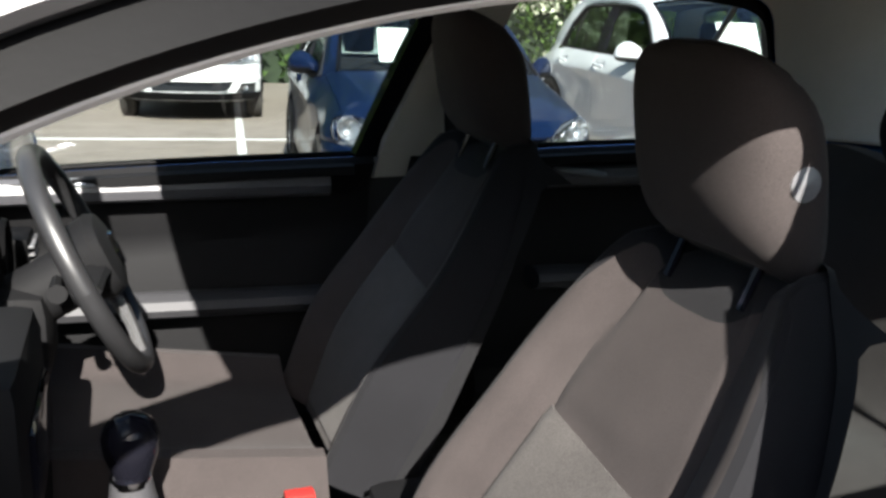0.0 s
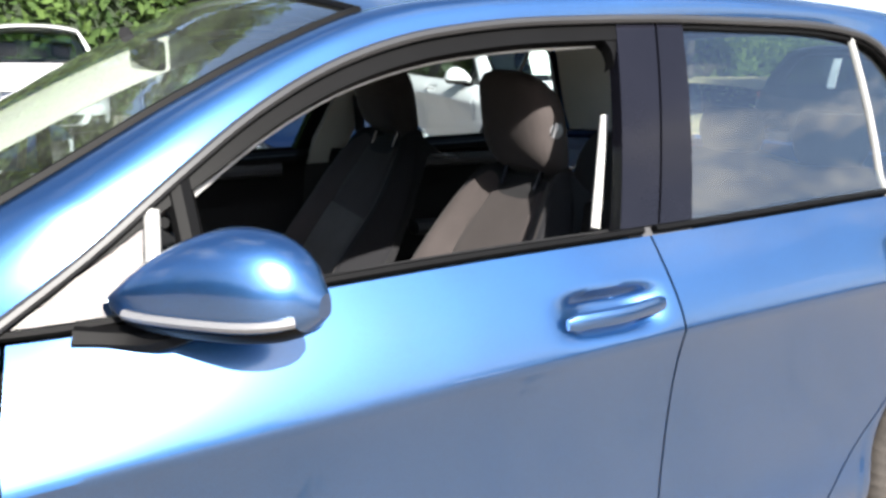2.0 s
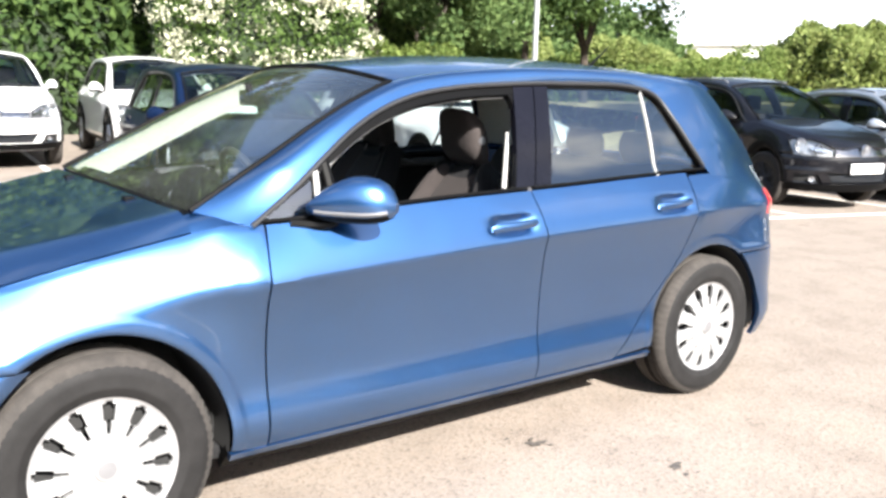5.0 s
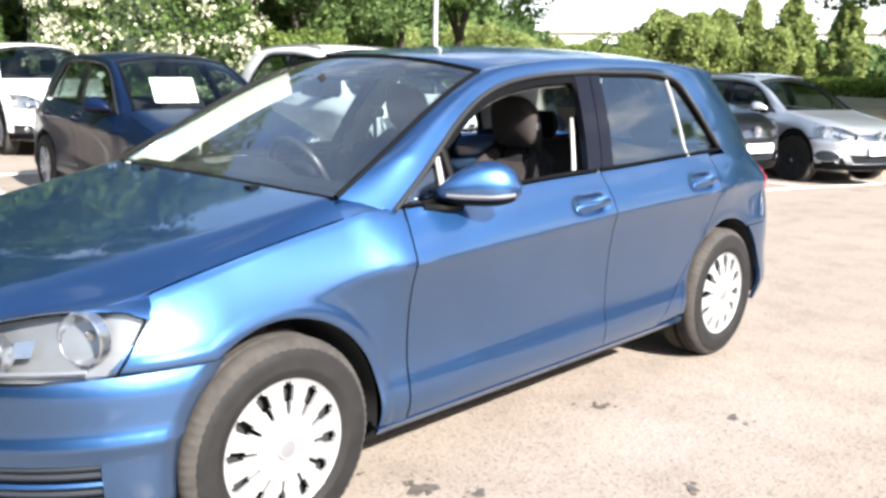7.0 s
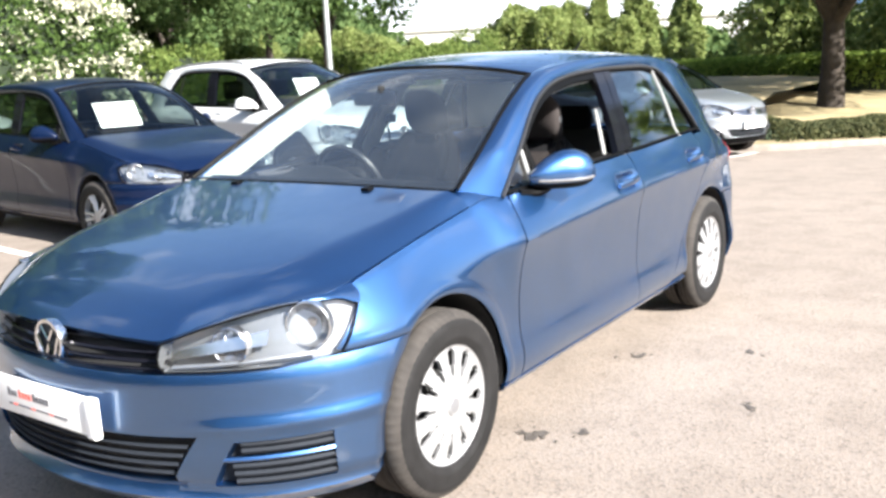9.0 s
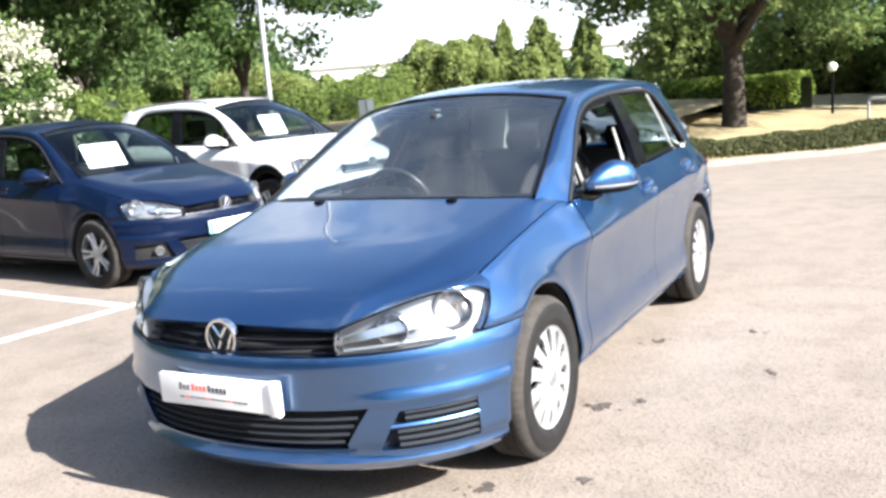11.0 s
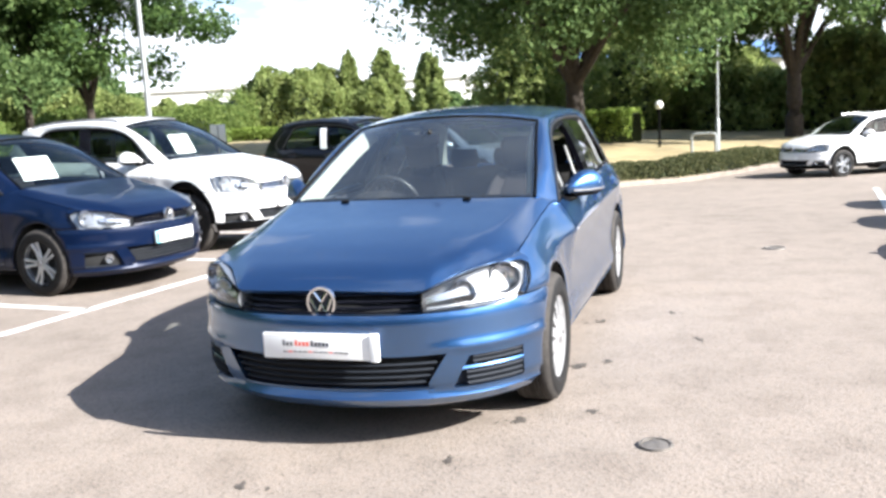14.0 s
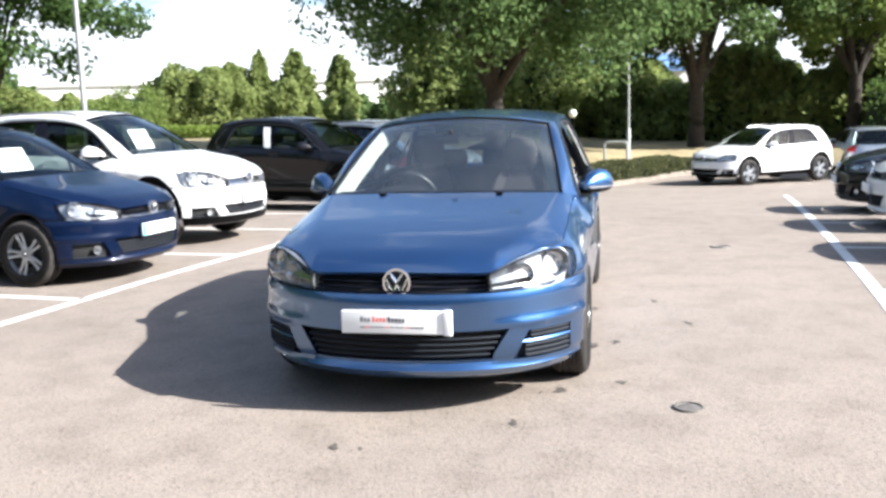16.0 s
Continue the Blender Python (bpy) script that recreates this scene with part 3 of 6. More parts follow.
def car_body(car, coat, warp=None, main=False, glassy=GLASS, side_glass=TINT, cladding=False, plate="white", open_window=False, fine=1.0, pockets=False):
    """All the panels, panes and fittings of a car under the Empty car. warp bends the hatchback's shape into another car's."""
    W = warp
    k = lambda n: max(4, int(n * fine))
    # door edges
    d1, d2 = curve((0.2, -0.485), (0.35, -0.490), (0.6, -0.484), (0.8, -0.49), (0.97, -0.52)), curve((0.2, -1.598), (0.55, -1.603), (0.82, -1.596), (1.0, -1.565))
    d3 = curve((0.25, -2.02), (0.33, -2.085), (0.40, -2.155), (0.54, -2.305), (0.68, -2.42), (0.86, -2.472), (1.02, -2.478))
    low = lambda x: 0.262 + 0 * x
    gap = 0.0025
    grips = ((-1.44, 0.873), (-2.325, 0.893))

    def dish(hx, hz):
        return lambda x, z: 0.027 * np.exp(-((((x - hx) / 0.092) ** 4 + ((z - hz) / 0.031) ** 4)))

    doors = []
    for name, fr, re, hx, hz in (("front_door", d1, d2, *grips[0]), ("rear_door", d2, d3, *grips[1])):
        f2, r2 = (lambda z, g=fr: g(z) - gap), (lambda z, g=re: g(z) + gap)
        make = lambda: Skin().sheet(side_patch(f2, r2, lambda x: low(x) + 0.004, lambda x: belt_z(x) - 0.006, k(72), 5 * k(12) + 1, dish(hx, hz), 0.0, True), (0, 1, 0), 0.02)
        pair = mirror_pair(name, make, coat, car, warp=W)
        doors.append(pair)
        for side, d in zip((1, -1), pair):
            grip = along([(hx + 0.105, 0, hz - 0.006), (hx + 0.07, 0, hz - 0.003), (hx, 0, hz), (hx - 0.08, 0, hz + 0.003), (hx - 0.108, 0, hz + 0.003)], 14)
            yy = side_y(grip[:, 0], grip[:, 2]) + 0.006 + 0.012 * np.sin(np.linspace(0, np.pi, 14))
            grip[:, 1] = yy * side
            part("door_handle", Skin().tube(grip, [0.010] + [0.016] * 12 + [0.012], 10, 0.6, up=(0, 1, 0)).warped(W), coat, d)
    # sill
    sx_, sz_ = np.meshgrid(np.linspace(-0.365, -2.262, k(30)), np.linspace(0.262 - 0.004, 0.185, 6), indexing="ij")
    mirror_pair("sill", lambda: Skin().sheet(side_points(sx_, sz_, -0.016 - 0.7 * (0.258 - sz_)), (0, 1, 0), 0.03), PLASTIC, car, "dark sill below the doors", warp=W)
    lx_, lz_ = np.meshgrid(np.linspace(-0.365, -2.262, k(30)), np.linspace(0.258, 0.236, 4), indexing="ij")
    if not cladding:
        mirror_pair("sill_lip", lambda: Skin().sheet(side_points(lx_, lz_, 0.003 - 0.3 * (0.258 - lz_)), (0, 1, 0), 0.016), coat, car, warp=W)
    # front wing: from the rear foot of the arch over the top to the bumper
    door_edge = [(float(d1(q)) + 0.004, q) for q in np.linspace(0.255, 0.94, 12)]
    inner, outer = around(0.0, [*door_edge, (-0.40, 0.944), (-0.27, 0.921), (0.07, 0.858), (0.25, 0.818), (0.335, 0.797), (0.360, 0.750), (0.40, 0.706), (0.44, 0.662), (0.470, 0.630)], 187, 34.5, k(120), 0.370, 0.624)
    lamp_cap = [[(0.332, float(belt_y(0.332)) - 0.004, 0.797), (0.39, 0.752, 0.792), (0.45, 0.736, 0.787), (0.50, 0.714, 0.783)], [(0.350, 0.797, 0.778), (0.405, 0.776, 0.781), (0.455, 0.750, 0.781), (0.505, 0.717, 0.779)], [(0.366, 0.813, 0.752), (0.42, 0.779, 0.774), (0.462, 0.748, 0.776), (0.508, 0.716, 0.774)]]
    wing = ring_patch(inner, outer, k(44))
    # its upper edge lies flush along the bonnet
    for i in range(len(outer)):
        ex, ez = outer[i]
        if -0.40 < ex < 0.33 and ez > 0.78:
            top_e = np.array((ex, float(belt_y(ex)) + 0.0015, float(belt_z(ex)) - 0.0035))
            shift = top_e - wing[i, -1]
            fall = np.clip((np.linspace(0, 1, wing.shape[1]) - 0.75) / 0.25, 0, 1)[:, None] ** 2
            wing[i] = wing[i] + fall * shift
    mirror_pair("front_wing", lambda: Skin().sheet(wing, (0, 1, 0), 0.02).sheet(lamp_cap, (0.3, 0.6, 0.7)), coat, car, warp=W)
    # painted corner between bonnet, wing and screen pillar
    corner = []
    for q in np.linspace(0, 1, 7):
        xo = -0.278 - 0.164 * q
        corner.append([(xo - 0.012 * e_ * (1 - q), float(belt_y(xo)) - 0.006 - 0.085 * e_ * (0.8 + 0.2 * q), float(belt_z(xo)) - 0.004 - 0.003 * (1 - q) ** 3 + (0.048 * e_ + 0.010 * math.sin(math.pi * e_)) * (1 - 0.25 * q)) for e_ in np.linspace(0, 1, 6)])
    mirror_pair("scuttle_corner", lambda: Skin().sheet(corner, (0, 0.3, 1)), coat, car, warp=W)
    # rear wing
    door_edge2 = [(float(d3(q)) - 0.004, q) for q in np.linspace(0.262, 0.995, 14)]
    inner2, outer2 = around(-WB, [*door_edge2, (-2.55, 0.998), (-2.7, 0.998), (-3.0, 0.988), (-3.14, 0.98), (-3.13, 0.93), (-3.11, 0.78), (-3.10, 0.634)], -4, 145, k(120), 0.372, 0.632)
    mirror_pair("rear_wing", lambda: Skin().sheet(ring_patch(inner2, outer2, k(44)), (0, 1, 0), 0.02), coat, car, warp=W)
    # wheel housings: dark liners
    for cx in (0.0, -WB):
        def liner():
            a = arch_points(cx, 0.368, -8, 188, 30)
            y = np.linspace(0.84, 0.5, 5)
            g = np.stack([np.repeat(a[:, :1], 5, 1), np.repeat(y[None], 30, 0), np.repeat(a[:, 1:], 5, 1)], -1)
            s = Skin().sheet(g, None)
            w = np.stack([np.stack([a[:, 0], np.full(30, 0.5), a[:, 1]], -1), np.stack([np.full(30, cx), np.full(30, 0.5), np.full(30, TYRE)], -1)], 0)
            return s.sheet(w)
        mirror_pair("wheel_housing", liner, UNDER, car, warp=W)
        if cladding:
            def lips():
                a = arch_points(cx, 0.388, -8, 186, 30)
                p = side_points(a[:, 0], a[:, 1])
                p[:, 1] = np.maximum(p[:, 1], 0.86) + 0.012
                return Skin().tube(p, 0.036, 8, 0.4, up=(0, 1, 0))
            mirror_pair("arch_trim", lips, PLASTIC, car, warp=W)
    # underbody that closes the gaps
    pan = Skin().box((-3.15, -0.62, 0.17), (0.55, 0.62, 0.215), 0.03).box((-2.1, -0.76, 0.18), (-0.42, 0.76, 0.215), 0.02)
    part("underbody", pan.warped(W), UNDER, car)
    mirror_pair("inner_body", lambda: Skin().sheet(side_patch(lambda z: -0.42 + 0 * z, lambda z: -2.2 + 0 * z, lambda x: 0.2 + 0 * x, lambda x: belt_z(x) - 0.05, 20, 12, lambda x, z: 0.06 + 0 * x), (0, 1, 0)), UNDER, car, warp=W)
    # bonnet
    y_half = np.concatenate([np.linspace(0, 0.44, k(14)), np.linspace(0.455, 0.742, k(20))])
    ys = np.concatenate([-y_half[:0:-1], y_half])
    rows = []
    for yv in ys:
        a = abs(yv)
        xf = float(curve((0, 0.822), (0.2, 0.816), (0.36, 0.800), (0.44, 0.782), (0.50, 0.728), (0.60, 0.625), (0.70, 0.505), (0.742, 0.455))(a))
        xb = float(curve((0, -0.282), (0.3, -0.283), (0.55, -0.286), (0.70, -0.295), (0.742, -0.295))(a))
        x = np.linspace(xf, xb, k(34))
        lim = belt_y(x) - 0.0015
        yy = np.sign(yv) * np.minimum(a, lim) if a > 0.70 else np.full_like(x, yv)
        if a > 0.455:
            yy = np.sign(yv) * (0.455 + (a - 0.455) * (lim - 0.455) / 0.287)
        zz_ = bonnet_z(x, yy)
        rim_z = float(np.interp(a, [0, 0.43, 0.5, 0.6, 0.7, 0.742], [0.704, 0.698, 0.722, 0.756, 0.777, 0.785]))
        zz_ = zz_ - (zz_[0] - rim_z) * np.exp(-((xf - x) / 0.10) ** 1.3)
        rows.append(np.stack([x, yy, zz_], -1))
    part("bonnet", Skin().sheet(rows, (0, 0, 1), 0.02).warped(W), coat, car)
    # cowl below the windscreen and wipers
    cy = np.linspace(-0.72, 0.72, 31)
    cx0 = -0.278 - 0.012 * (np.abs(cy) / 0.72) ** 2
    part("cowl", Skin().sheet([np.stack([cx0 + 0.02, cy, bonnet_z(cx0, cy) - 0.022], -1), np.stack([cx0 - 0.05, cy, bonnet_z(cx0, cy) - 0.02], -1), np.stack([cx0 - 0.11, cy, bonnet_z(cx0, cy) + 0.008], -1)], (0, 0, 1)).warped(W), PLASTIC, car)
    # windscreen, roof, rear window: across between the two edges
    edge = along(roof_edge, 160)

    def span(i0, i1, n, bow_x, bow_z, power=2.0, m=27, inset=0.0):
        e = edge[i0:i1][:: max(1, (i1 - i0) // n)]
        t = np.linspace(-1, 1, m)
        out = []
        for j, q in enumerate(e):
            b = 1 - np.abs(t) ** power
            bx = bow_x[0] + (bow_x[1] - bow_x[0]) * j / (len(e) - 1)
            bz = bow_z[0] + (bow_z[1] - bow_z[0]) * j / (len(e) - 1)
            out.append(np.stack([q[0] + bx * b, t * (q[1] - inset), q[2] + bz * b], -1))
        return np.array(out)

    s = np.concatenate([[0], np.cumsum(np.linalg.norm(np.diff(edge, axis=0), axis=1))])
    ia = int(np.argmin(np.abs(edge[:, 0] + 1.10)))
    ib = int(np.argmin(np.linalg.norm(edge - np.array(roof_edge[11]), axis=1)))
    screen = span(0, ia + 1, 24, (0.018, 0.06), (0.010, 0.052), 2.2)
    ws = part("windscreen", Skin().sheet(screen, (1, 0, 1)).warped(W), glassy, car)
    ws.visible_shadow = False
    # dark printed border of the screen
    under = np.array((-0.003, 0.0, -0.004))
    brd = Skin()
    for c0, c1 in ((0, 1), (-1, -2)):
        brd.sheet(np.stack([screen[:, c0], screen[:, c0] * 0.5 + screen[:, c1] * 0.5], 0) + under, (1, 0, 1))
    brd.sheet(np.stack([screen[-1], screen[-2], screen[-3] * 0.5 + screen[-2] * 0.5], 0) + under, (1, 0, 1))
    brd.sheet(np.stack([screen[0], screen[1]], 0) + under, (1, 0, 1))
    part("screen_border", brd.warped(W), PLASTIC, car)
    rim = np.concatenate([screen[:, 0], screen[-1, 1:-1], screen[::-1, -1]])
    part("screen_seal", Skin().tube(rim + np.array((0.0, 0, 0.001)), 0.009, 6).warped(W), PLASTIC, car)
    roof_span = span(ia, ib + 1, 40, (0.06, 0.0), (0.052, 0.035), 2.6)
    part("roof", Skin().sheet(roof_span, (0, 0, 1), 0.02).warped(W), coat, car)
    lining = roof_span.copy()
    lining[..., 2] -= 0.035
    part("headliner", Skin().sheet(lining, (0, 0, -1)).warped(W), HEADLINER, car)
    rear = span(ib, len(edge), 14, (-0.05, -0.09), (0.03, 0.0), 2.2)
    part("rear_window", Skin().sheet(rear, (-1, 0, 1)).warped(W), side_glass, car)
    # spoiler
    sp = span(ib - 6, ib + 2, 6, (-0.03, -0.06), (0.035, 0.03), 2.4)
    part("roof_spoiler", Skin().slab(sp + np.array((-0.025, 0, 0.006)), (0, 0, 1), 0.02).warped(W), coat, car)
    # pillar band between the window opening and the roof's edge
    keys_o = [(x, float(side_y(x, z)) + 0.004, z) for x, z in opening]
    n = k(110)
    # pair points by share of the keys, so that the pillars run across squarely
    tk = np.linspace(0, 1, len(opening))
    oi = np.stack([curve(*zip(tk, np.array(keys_o)[:, c]))(np.linspace(0, 1, n)) for c in range(3)], 1)
    oe = np.stack([curve(*zip(tk, np.array(roof_edge)[:, c]))(np.linspace(0, 1, n)) for c in range(3)], 1)
    v = np.linspace(0, 1, 11)[None, :, None]
    g = oi[:, None] * (1 - v) + oe[:, None] * v
    bulge = np.sin(np.pi * v[..., 0]) * 0.022
    across = (oe - oi)
    tang = np.gradient((oe + oi) / 2, axis=0)
    nrm = np.cross(tang, across)
    nrm /= np.linalg.norm(nrm, axis=1, keepdims=True)
    nrm *= np.sign(nrm[:, 1:2] + 1e-9)
    bulge = bulge * np.clip(np.arange(n) / (0.1 * n), 0, 1)[:, None]
    g = g + nrm[:, None] * bulge[..., None]
    mirror_pair("side_pillar", lambda: Skin().sheet(g, (0, 1, 0.6), 0.025), coat, car, warp=W)
    # the pillar's foot runs smoothly into the wing
    foot = []
    for j in range(11):
        top, mid = g[int(n * 0.93), j], g[-1, j]
        low_p = side_points(min(mid[0], -2.69), 0.93, -0.002)
        mid = (mid + side_points(mid[0], 0.99)) / 2
        foot.append([(1 - q) ** 2 * top + 2 * q * (1 - q) * mid + q * q * low_p + np.array((0, 0.002, 0.001)) for q in np.linspace(0, 1, 9)])
    mirror_pair("pillar_foot", lambda: Skin().sheet(foot, (0, 1, 0.5)), coat, car, warp=W)
    # shelf between belt and tail under the rear pillar
    xs = np.linspace(-2.66, -3.26, 14)
    shelf = np.stack([side_points(xs, belt_z(xs) - 0.004), np.stack([xs, np.interp(xs, [-3.26, -2.66], [0.54, 0.72]), belt_z(xs) + 0.012], -1)], 0)
    mirror_pair("rear_shoulder", lambda: Skin().sheet(shelf, (0, 0, 1)), coat, car, warp=W)
    # window trims and glass of the sides
    post = lambda z: -0.70 - 0.12 * (z - 0.97)
    top_in = lambda x, d: top_z(x) - d

    def opening_strip(x0, x1, d0, d1, m=40, out=0.0):
        xx = np.linspace(x0, x1, m)
        dd = d0 + (d1 - d0) * np.clip((-0.52 - xx) / 0.3, 0.12, 1)
        zz = np.stack([top_in(xx, d0), np.maximum(top_in(xx, dd), belt_z(xx) + 0.004)], 0)
        return side_points(np.stack([xx, xx]), zz, out)

    def pane(fr, re, m=16, nv=8, out=-0.012, d=0.03):
        return side_patch(fr, re, lambda x: belt_z(x) + 0.0, lambda x: np.maximum(top_z(x) - d, belt_z(x) + 0.004), m, nv, None, out)

    for side in (1, -1):
        door1, door2 = doors[0][0 if side > 0 else 1], doors[1][0 if side > 0 else 1]
        M = lambda sk: (sk if side > 0 else sk.mirrored()).warped(W)
        seal = along([(x, float(side_y(x, z)) + 0.006, z) for x, z in opening], 70)
        part("window_trim", M(Skin().tube(seal, 0.009, 8)), TRIM_RUBBER, car)
        bx = np.linspace(-0.5, -1.56, 40)
        part("belt_trim", M(Skin().tube(side_points(bx, belt_z(bx) + 0.002, 0.002), 0.009, 6, 0.8)), PLASTIC, door1)
        bx2 = np.linspace(-1.59, -2.632, 40)
        part("belt_trim", M(Skin().tube(side_points(bx2, belt_z(bx2) + 0.002, 0.002), 0.009, 6, 0.8)), PLASTIC, door2)
        part("window_frame", M(Skin().slab(opening_strip(-0.52, -1.64, 0.006, 0.038, 50, -0.004), (0, 1, 0), 0.03)), PLASTIC, door1)
        fr2 = opening_strip(-1.80, -2.62, 0.006, 0.018, 40, -0.004)
        part("window_frame", M(Skin().slab(fr2, (0, 1, 0), 0.02)), PLASTIC, door2)
        bp = side_patch(lambda z: -1.515 - 0.33 * (z - 1.0), lambda z: -1.60 - 0.36 * (z - 0.99), lambda x: belt_z(x) + 0.008, lambda x: top_z(x) - 0.008, 6, 14, None, -0.002)
        part("pillar_cover", M(Skin().slab(bp, (0, 1, 0), 0.03)), GLOSS_BLACK, door1)
        bp2 = side_patch(lambda z: -1.606 - 0.36 * (z - 0.99), lambda z: -1.69 - 0.33 * (z - 1.0), lambda x: belt_z(x) + 0.008, lambda x: top_z(x) - 0.008, 6, 14, None, -0.002)
        part("pillar_cover", M(Skin().slab(bp2, (0, 1, 0), 0.03)), GLOSS_BLACK, door2)
        # rounded rear upper corner of the front window's frame
        xk, zk, rk = -1.628, float(top_z(-1.6)) - 0.033, 0.055
        fan = [[(xk + 0.03 * (1 - math.sin(q)) + rk * (1 - math.cos(q)), zk - rk * (1 - math.sin(q))), (xk - 0.006, zk + 0.004)] for q in np.linspace(0, np.pi / 2, 12)]
        fan = np.array(fan)
        part("frame_corner", M(Skin().slab(side_points(fan[..., 0], fan[..., 1], -0.008), (0, 1, 0), 0.026)), PLASTIC, door1)
        zq = np.linspace(0.972, 1.085, 8)
        pq = side_points(post(zq), zq, 0.0)
        part("quarterlight_post", M(Skin().tube(pq, 0.011, 8, 0.8, up=(0, 1, 0))), SEAL_STRIP if main else PLASTIC, door1)
        zq2 = np.linspace(0.972, 1.125, 8)
        part("channel_post", M(Skin().tube(side_points(-0.765 + 0.06 * (zq2 - 0.97), zq2, -0.012), 0.02, 8, 0.7, up=(0, 1, 0))), PLASTIC, door1)
        tri = side_patch(lambda z: -0.52 + 0 * z, lambda z: -0.70 + 0 * z, lambda x: belt_z(x) + 0.002, lambda x: np.maximum(top_z(x) - 0.012, belt_z(x) + 0.003), 14, 8, None, -0.01)
        part("quarterlight", M(Skin().sheet(tri, (0, 1, 0))), side_glass, door1)
        if not (open_window and side > 0):
            part("window_pane", M(Skin().sheet(pane(lambda z: -0.77 + 0 * z, lambda z: -1.53 - 0.33 * (z - 1.0), 24, 8), (0, 1, 0))), side_glass, door1)
        part("window_pane", M(Skin().sheet(pane(lambda z: -1.68 - 0.33 * (z - 1.0), lambda z: -2.289 - 0.174 * (z - 1.0), d=0.016), (0, 1, 0))), side_glass, door2)
        part("quarter_pane", M(Skin().sheet(pane(lambda z: -2.301 - 0.174 * (z - 1.0), lambda z: -2.64 + 0.6 * np.clip(z - 1.03, 0, 1) + 0 * z, d=0.016), (0, 1, 0))), side_glass, door2)
        zd = np.linspace(1.0, 1.345, 10)
        part("window_divider", M(Skin().tube(side_points(-2.295 - 0.174 * (zd - 1.0), zd, -0.0105), 0.0075, 6)), SEAL_STRIP if main else PLASTIC, door2)
        # door mirror
        mk = Skin()
        rows = []
        for t in np.linspace(0, 1, 17):
            k1 = max(0.02, 1 - abs((t - 0.45) / 0.56) ** 3) ** 0.5
            hu = 0.094 * (max(0.01, 1 - ((0.56 - t) / 0.57) ** 1.7) ** 0.75 if t < 0.56 else max(0.01, 1 - ((t - 0.56) / 0.45) ** 2.5) ** 0.55)
            hl = 0.053 * k1
            dep = 0.072 * k1
            a = np.linspace(0, 2 * np.pi, 24, endpoint=False)
            e = 2 / 2.3
            cx = np.sign(np.cos(a)) * np.abs(np.cos(a)) ** e
            cz = np.sign(np.sin(a)) * np.abs(np.sin(a)) ** e
            fw = dep * cx * np.where(cx > 0, 1.0, 0.5)
            rows.append(np.stack([-0.68 - 0.205 * t + 0.02 * t * t + fw * 0.9, 0.80 + 0.188 * t + fw * 0.52, 0.992 - 0.004 * t + np.where(cz > 0, hu, hl) * cz], -1))
        mk.sheet(rows, None, closed=True)
        n0 = len(rows) * 24
        mk.f += [tuple(range(23, -1, -1)), tuple(range(n0 - 24, n0))]
        mir = part("door_mirror", M(mk), coat, door1)
        mid_ = [(r[0] + r[12]) / 2 for r in rows]
        part("indicator_strip", M(Skin().tube(np.array([c0 + (r[23] - c0) * 1.01 for r, c0 in zip(rows, mid_)])[2:-1], 0.0085, 6, 0.8)), MIRROR_STRIP if main else PLASTIC, mir)
        lower = [[c0 + (r[j] - c0) * 1.025 for j in (14, 15, 16, 17, 18, 19, 20, 21, 22)] for r, c0 in zip(rows[1:-1], mid_[1:-1])]
        part("mirror_underside", M(Skin().sheet(lower, (0, 0, -1))), PLASTIC, mir)
        face = [[c0 + (r[12] - c0) * 1.04 + np.array((0, 0, q)) for q in (-0.03, 0.0, 0.045)] for r, c0 in zip(rows[3:-2], mid_[3:-2])]
        part("mirror_glass", M(Skin().sheet(face, (-1, 0, 0))), CHROME, mir)
        part("mirror_foot", M(Skin().tube(along([(-0.60, 0.785, 0.935), (-0.68, 0.815, 0.928), (-0.73, 0.85, 0.945)], 8), [0.035, 0.032, 0.03, 0.03, 0.03, 0.032, 0.034, 0.03], 8, 0.6)), PLASTIC, mir)
    # ---- front end ----
    ycols = [-0.80, -0.75, -0.70, -0.66, -0.62, -0.585, -0.55, -0.50, -0.47, -0.44, -0.40, -0.36, -0.31, -0.27, -0.225, -0.18, -0.135, -0.09, -0.045, 0]
    ends = [-1.0, -0.96, -0.92, -0.88, -0.84, -0.80, -0.77, -0.74]
    sh = ends + [share(y) for y in ycols]
    ycols = [-0.888 * math.sin(-q * math.pi / 2) ** (2 / 2.15) for q in ends] + ycols
    sh = np.array(sh + [-q for q in sh[-2::-1]])
    zl = np.array([0.185, 0.20, 0.215, 0.23, 0.245, 0.265, 0.28, 0.30, 0.335, 0.37, 0.405, 0.425, 0.44, 0.455, 0.47, 0.50, 0.535, 0.56, 0.585, 1.0])
    yc = np.array(ycols + [-q for q in ycols[-2::-1]])
    lamp_low = lambda a: np.interp(a, [0, 0.43, 0.56, 0.69, 0.80, 0.86, 0.89], [0.606, 0.602, 0.603, 0.606, 0.618, 0.620, 0.620])
    P = np.zeros((len(sh), len(zl), 3))

    def wrap(q, zz):
        # the bumper's ends stop at the wheel arch
        xa = math.sqrt(max(0.372**2 - (zz - TYRE) ** 2, 0.001))
        most = math.acos(max(0.0, min(1.0, (xa - 0.15) / (float(nose_x(zz)) - 0.15))) ** (2.15 / 2)) / (math.pi / 2)
        b = abs(q)
        return math.copysign(b if b < 0.7 else 0.7 + (b - 0.7) / 0.3 * (most - 0.7), q)

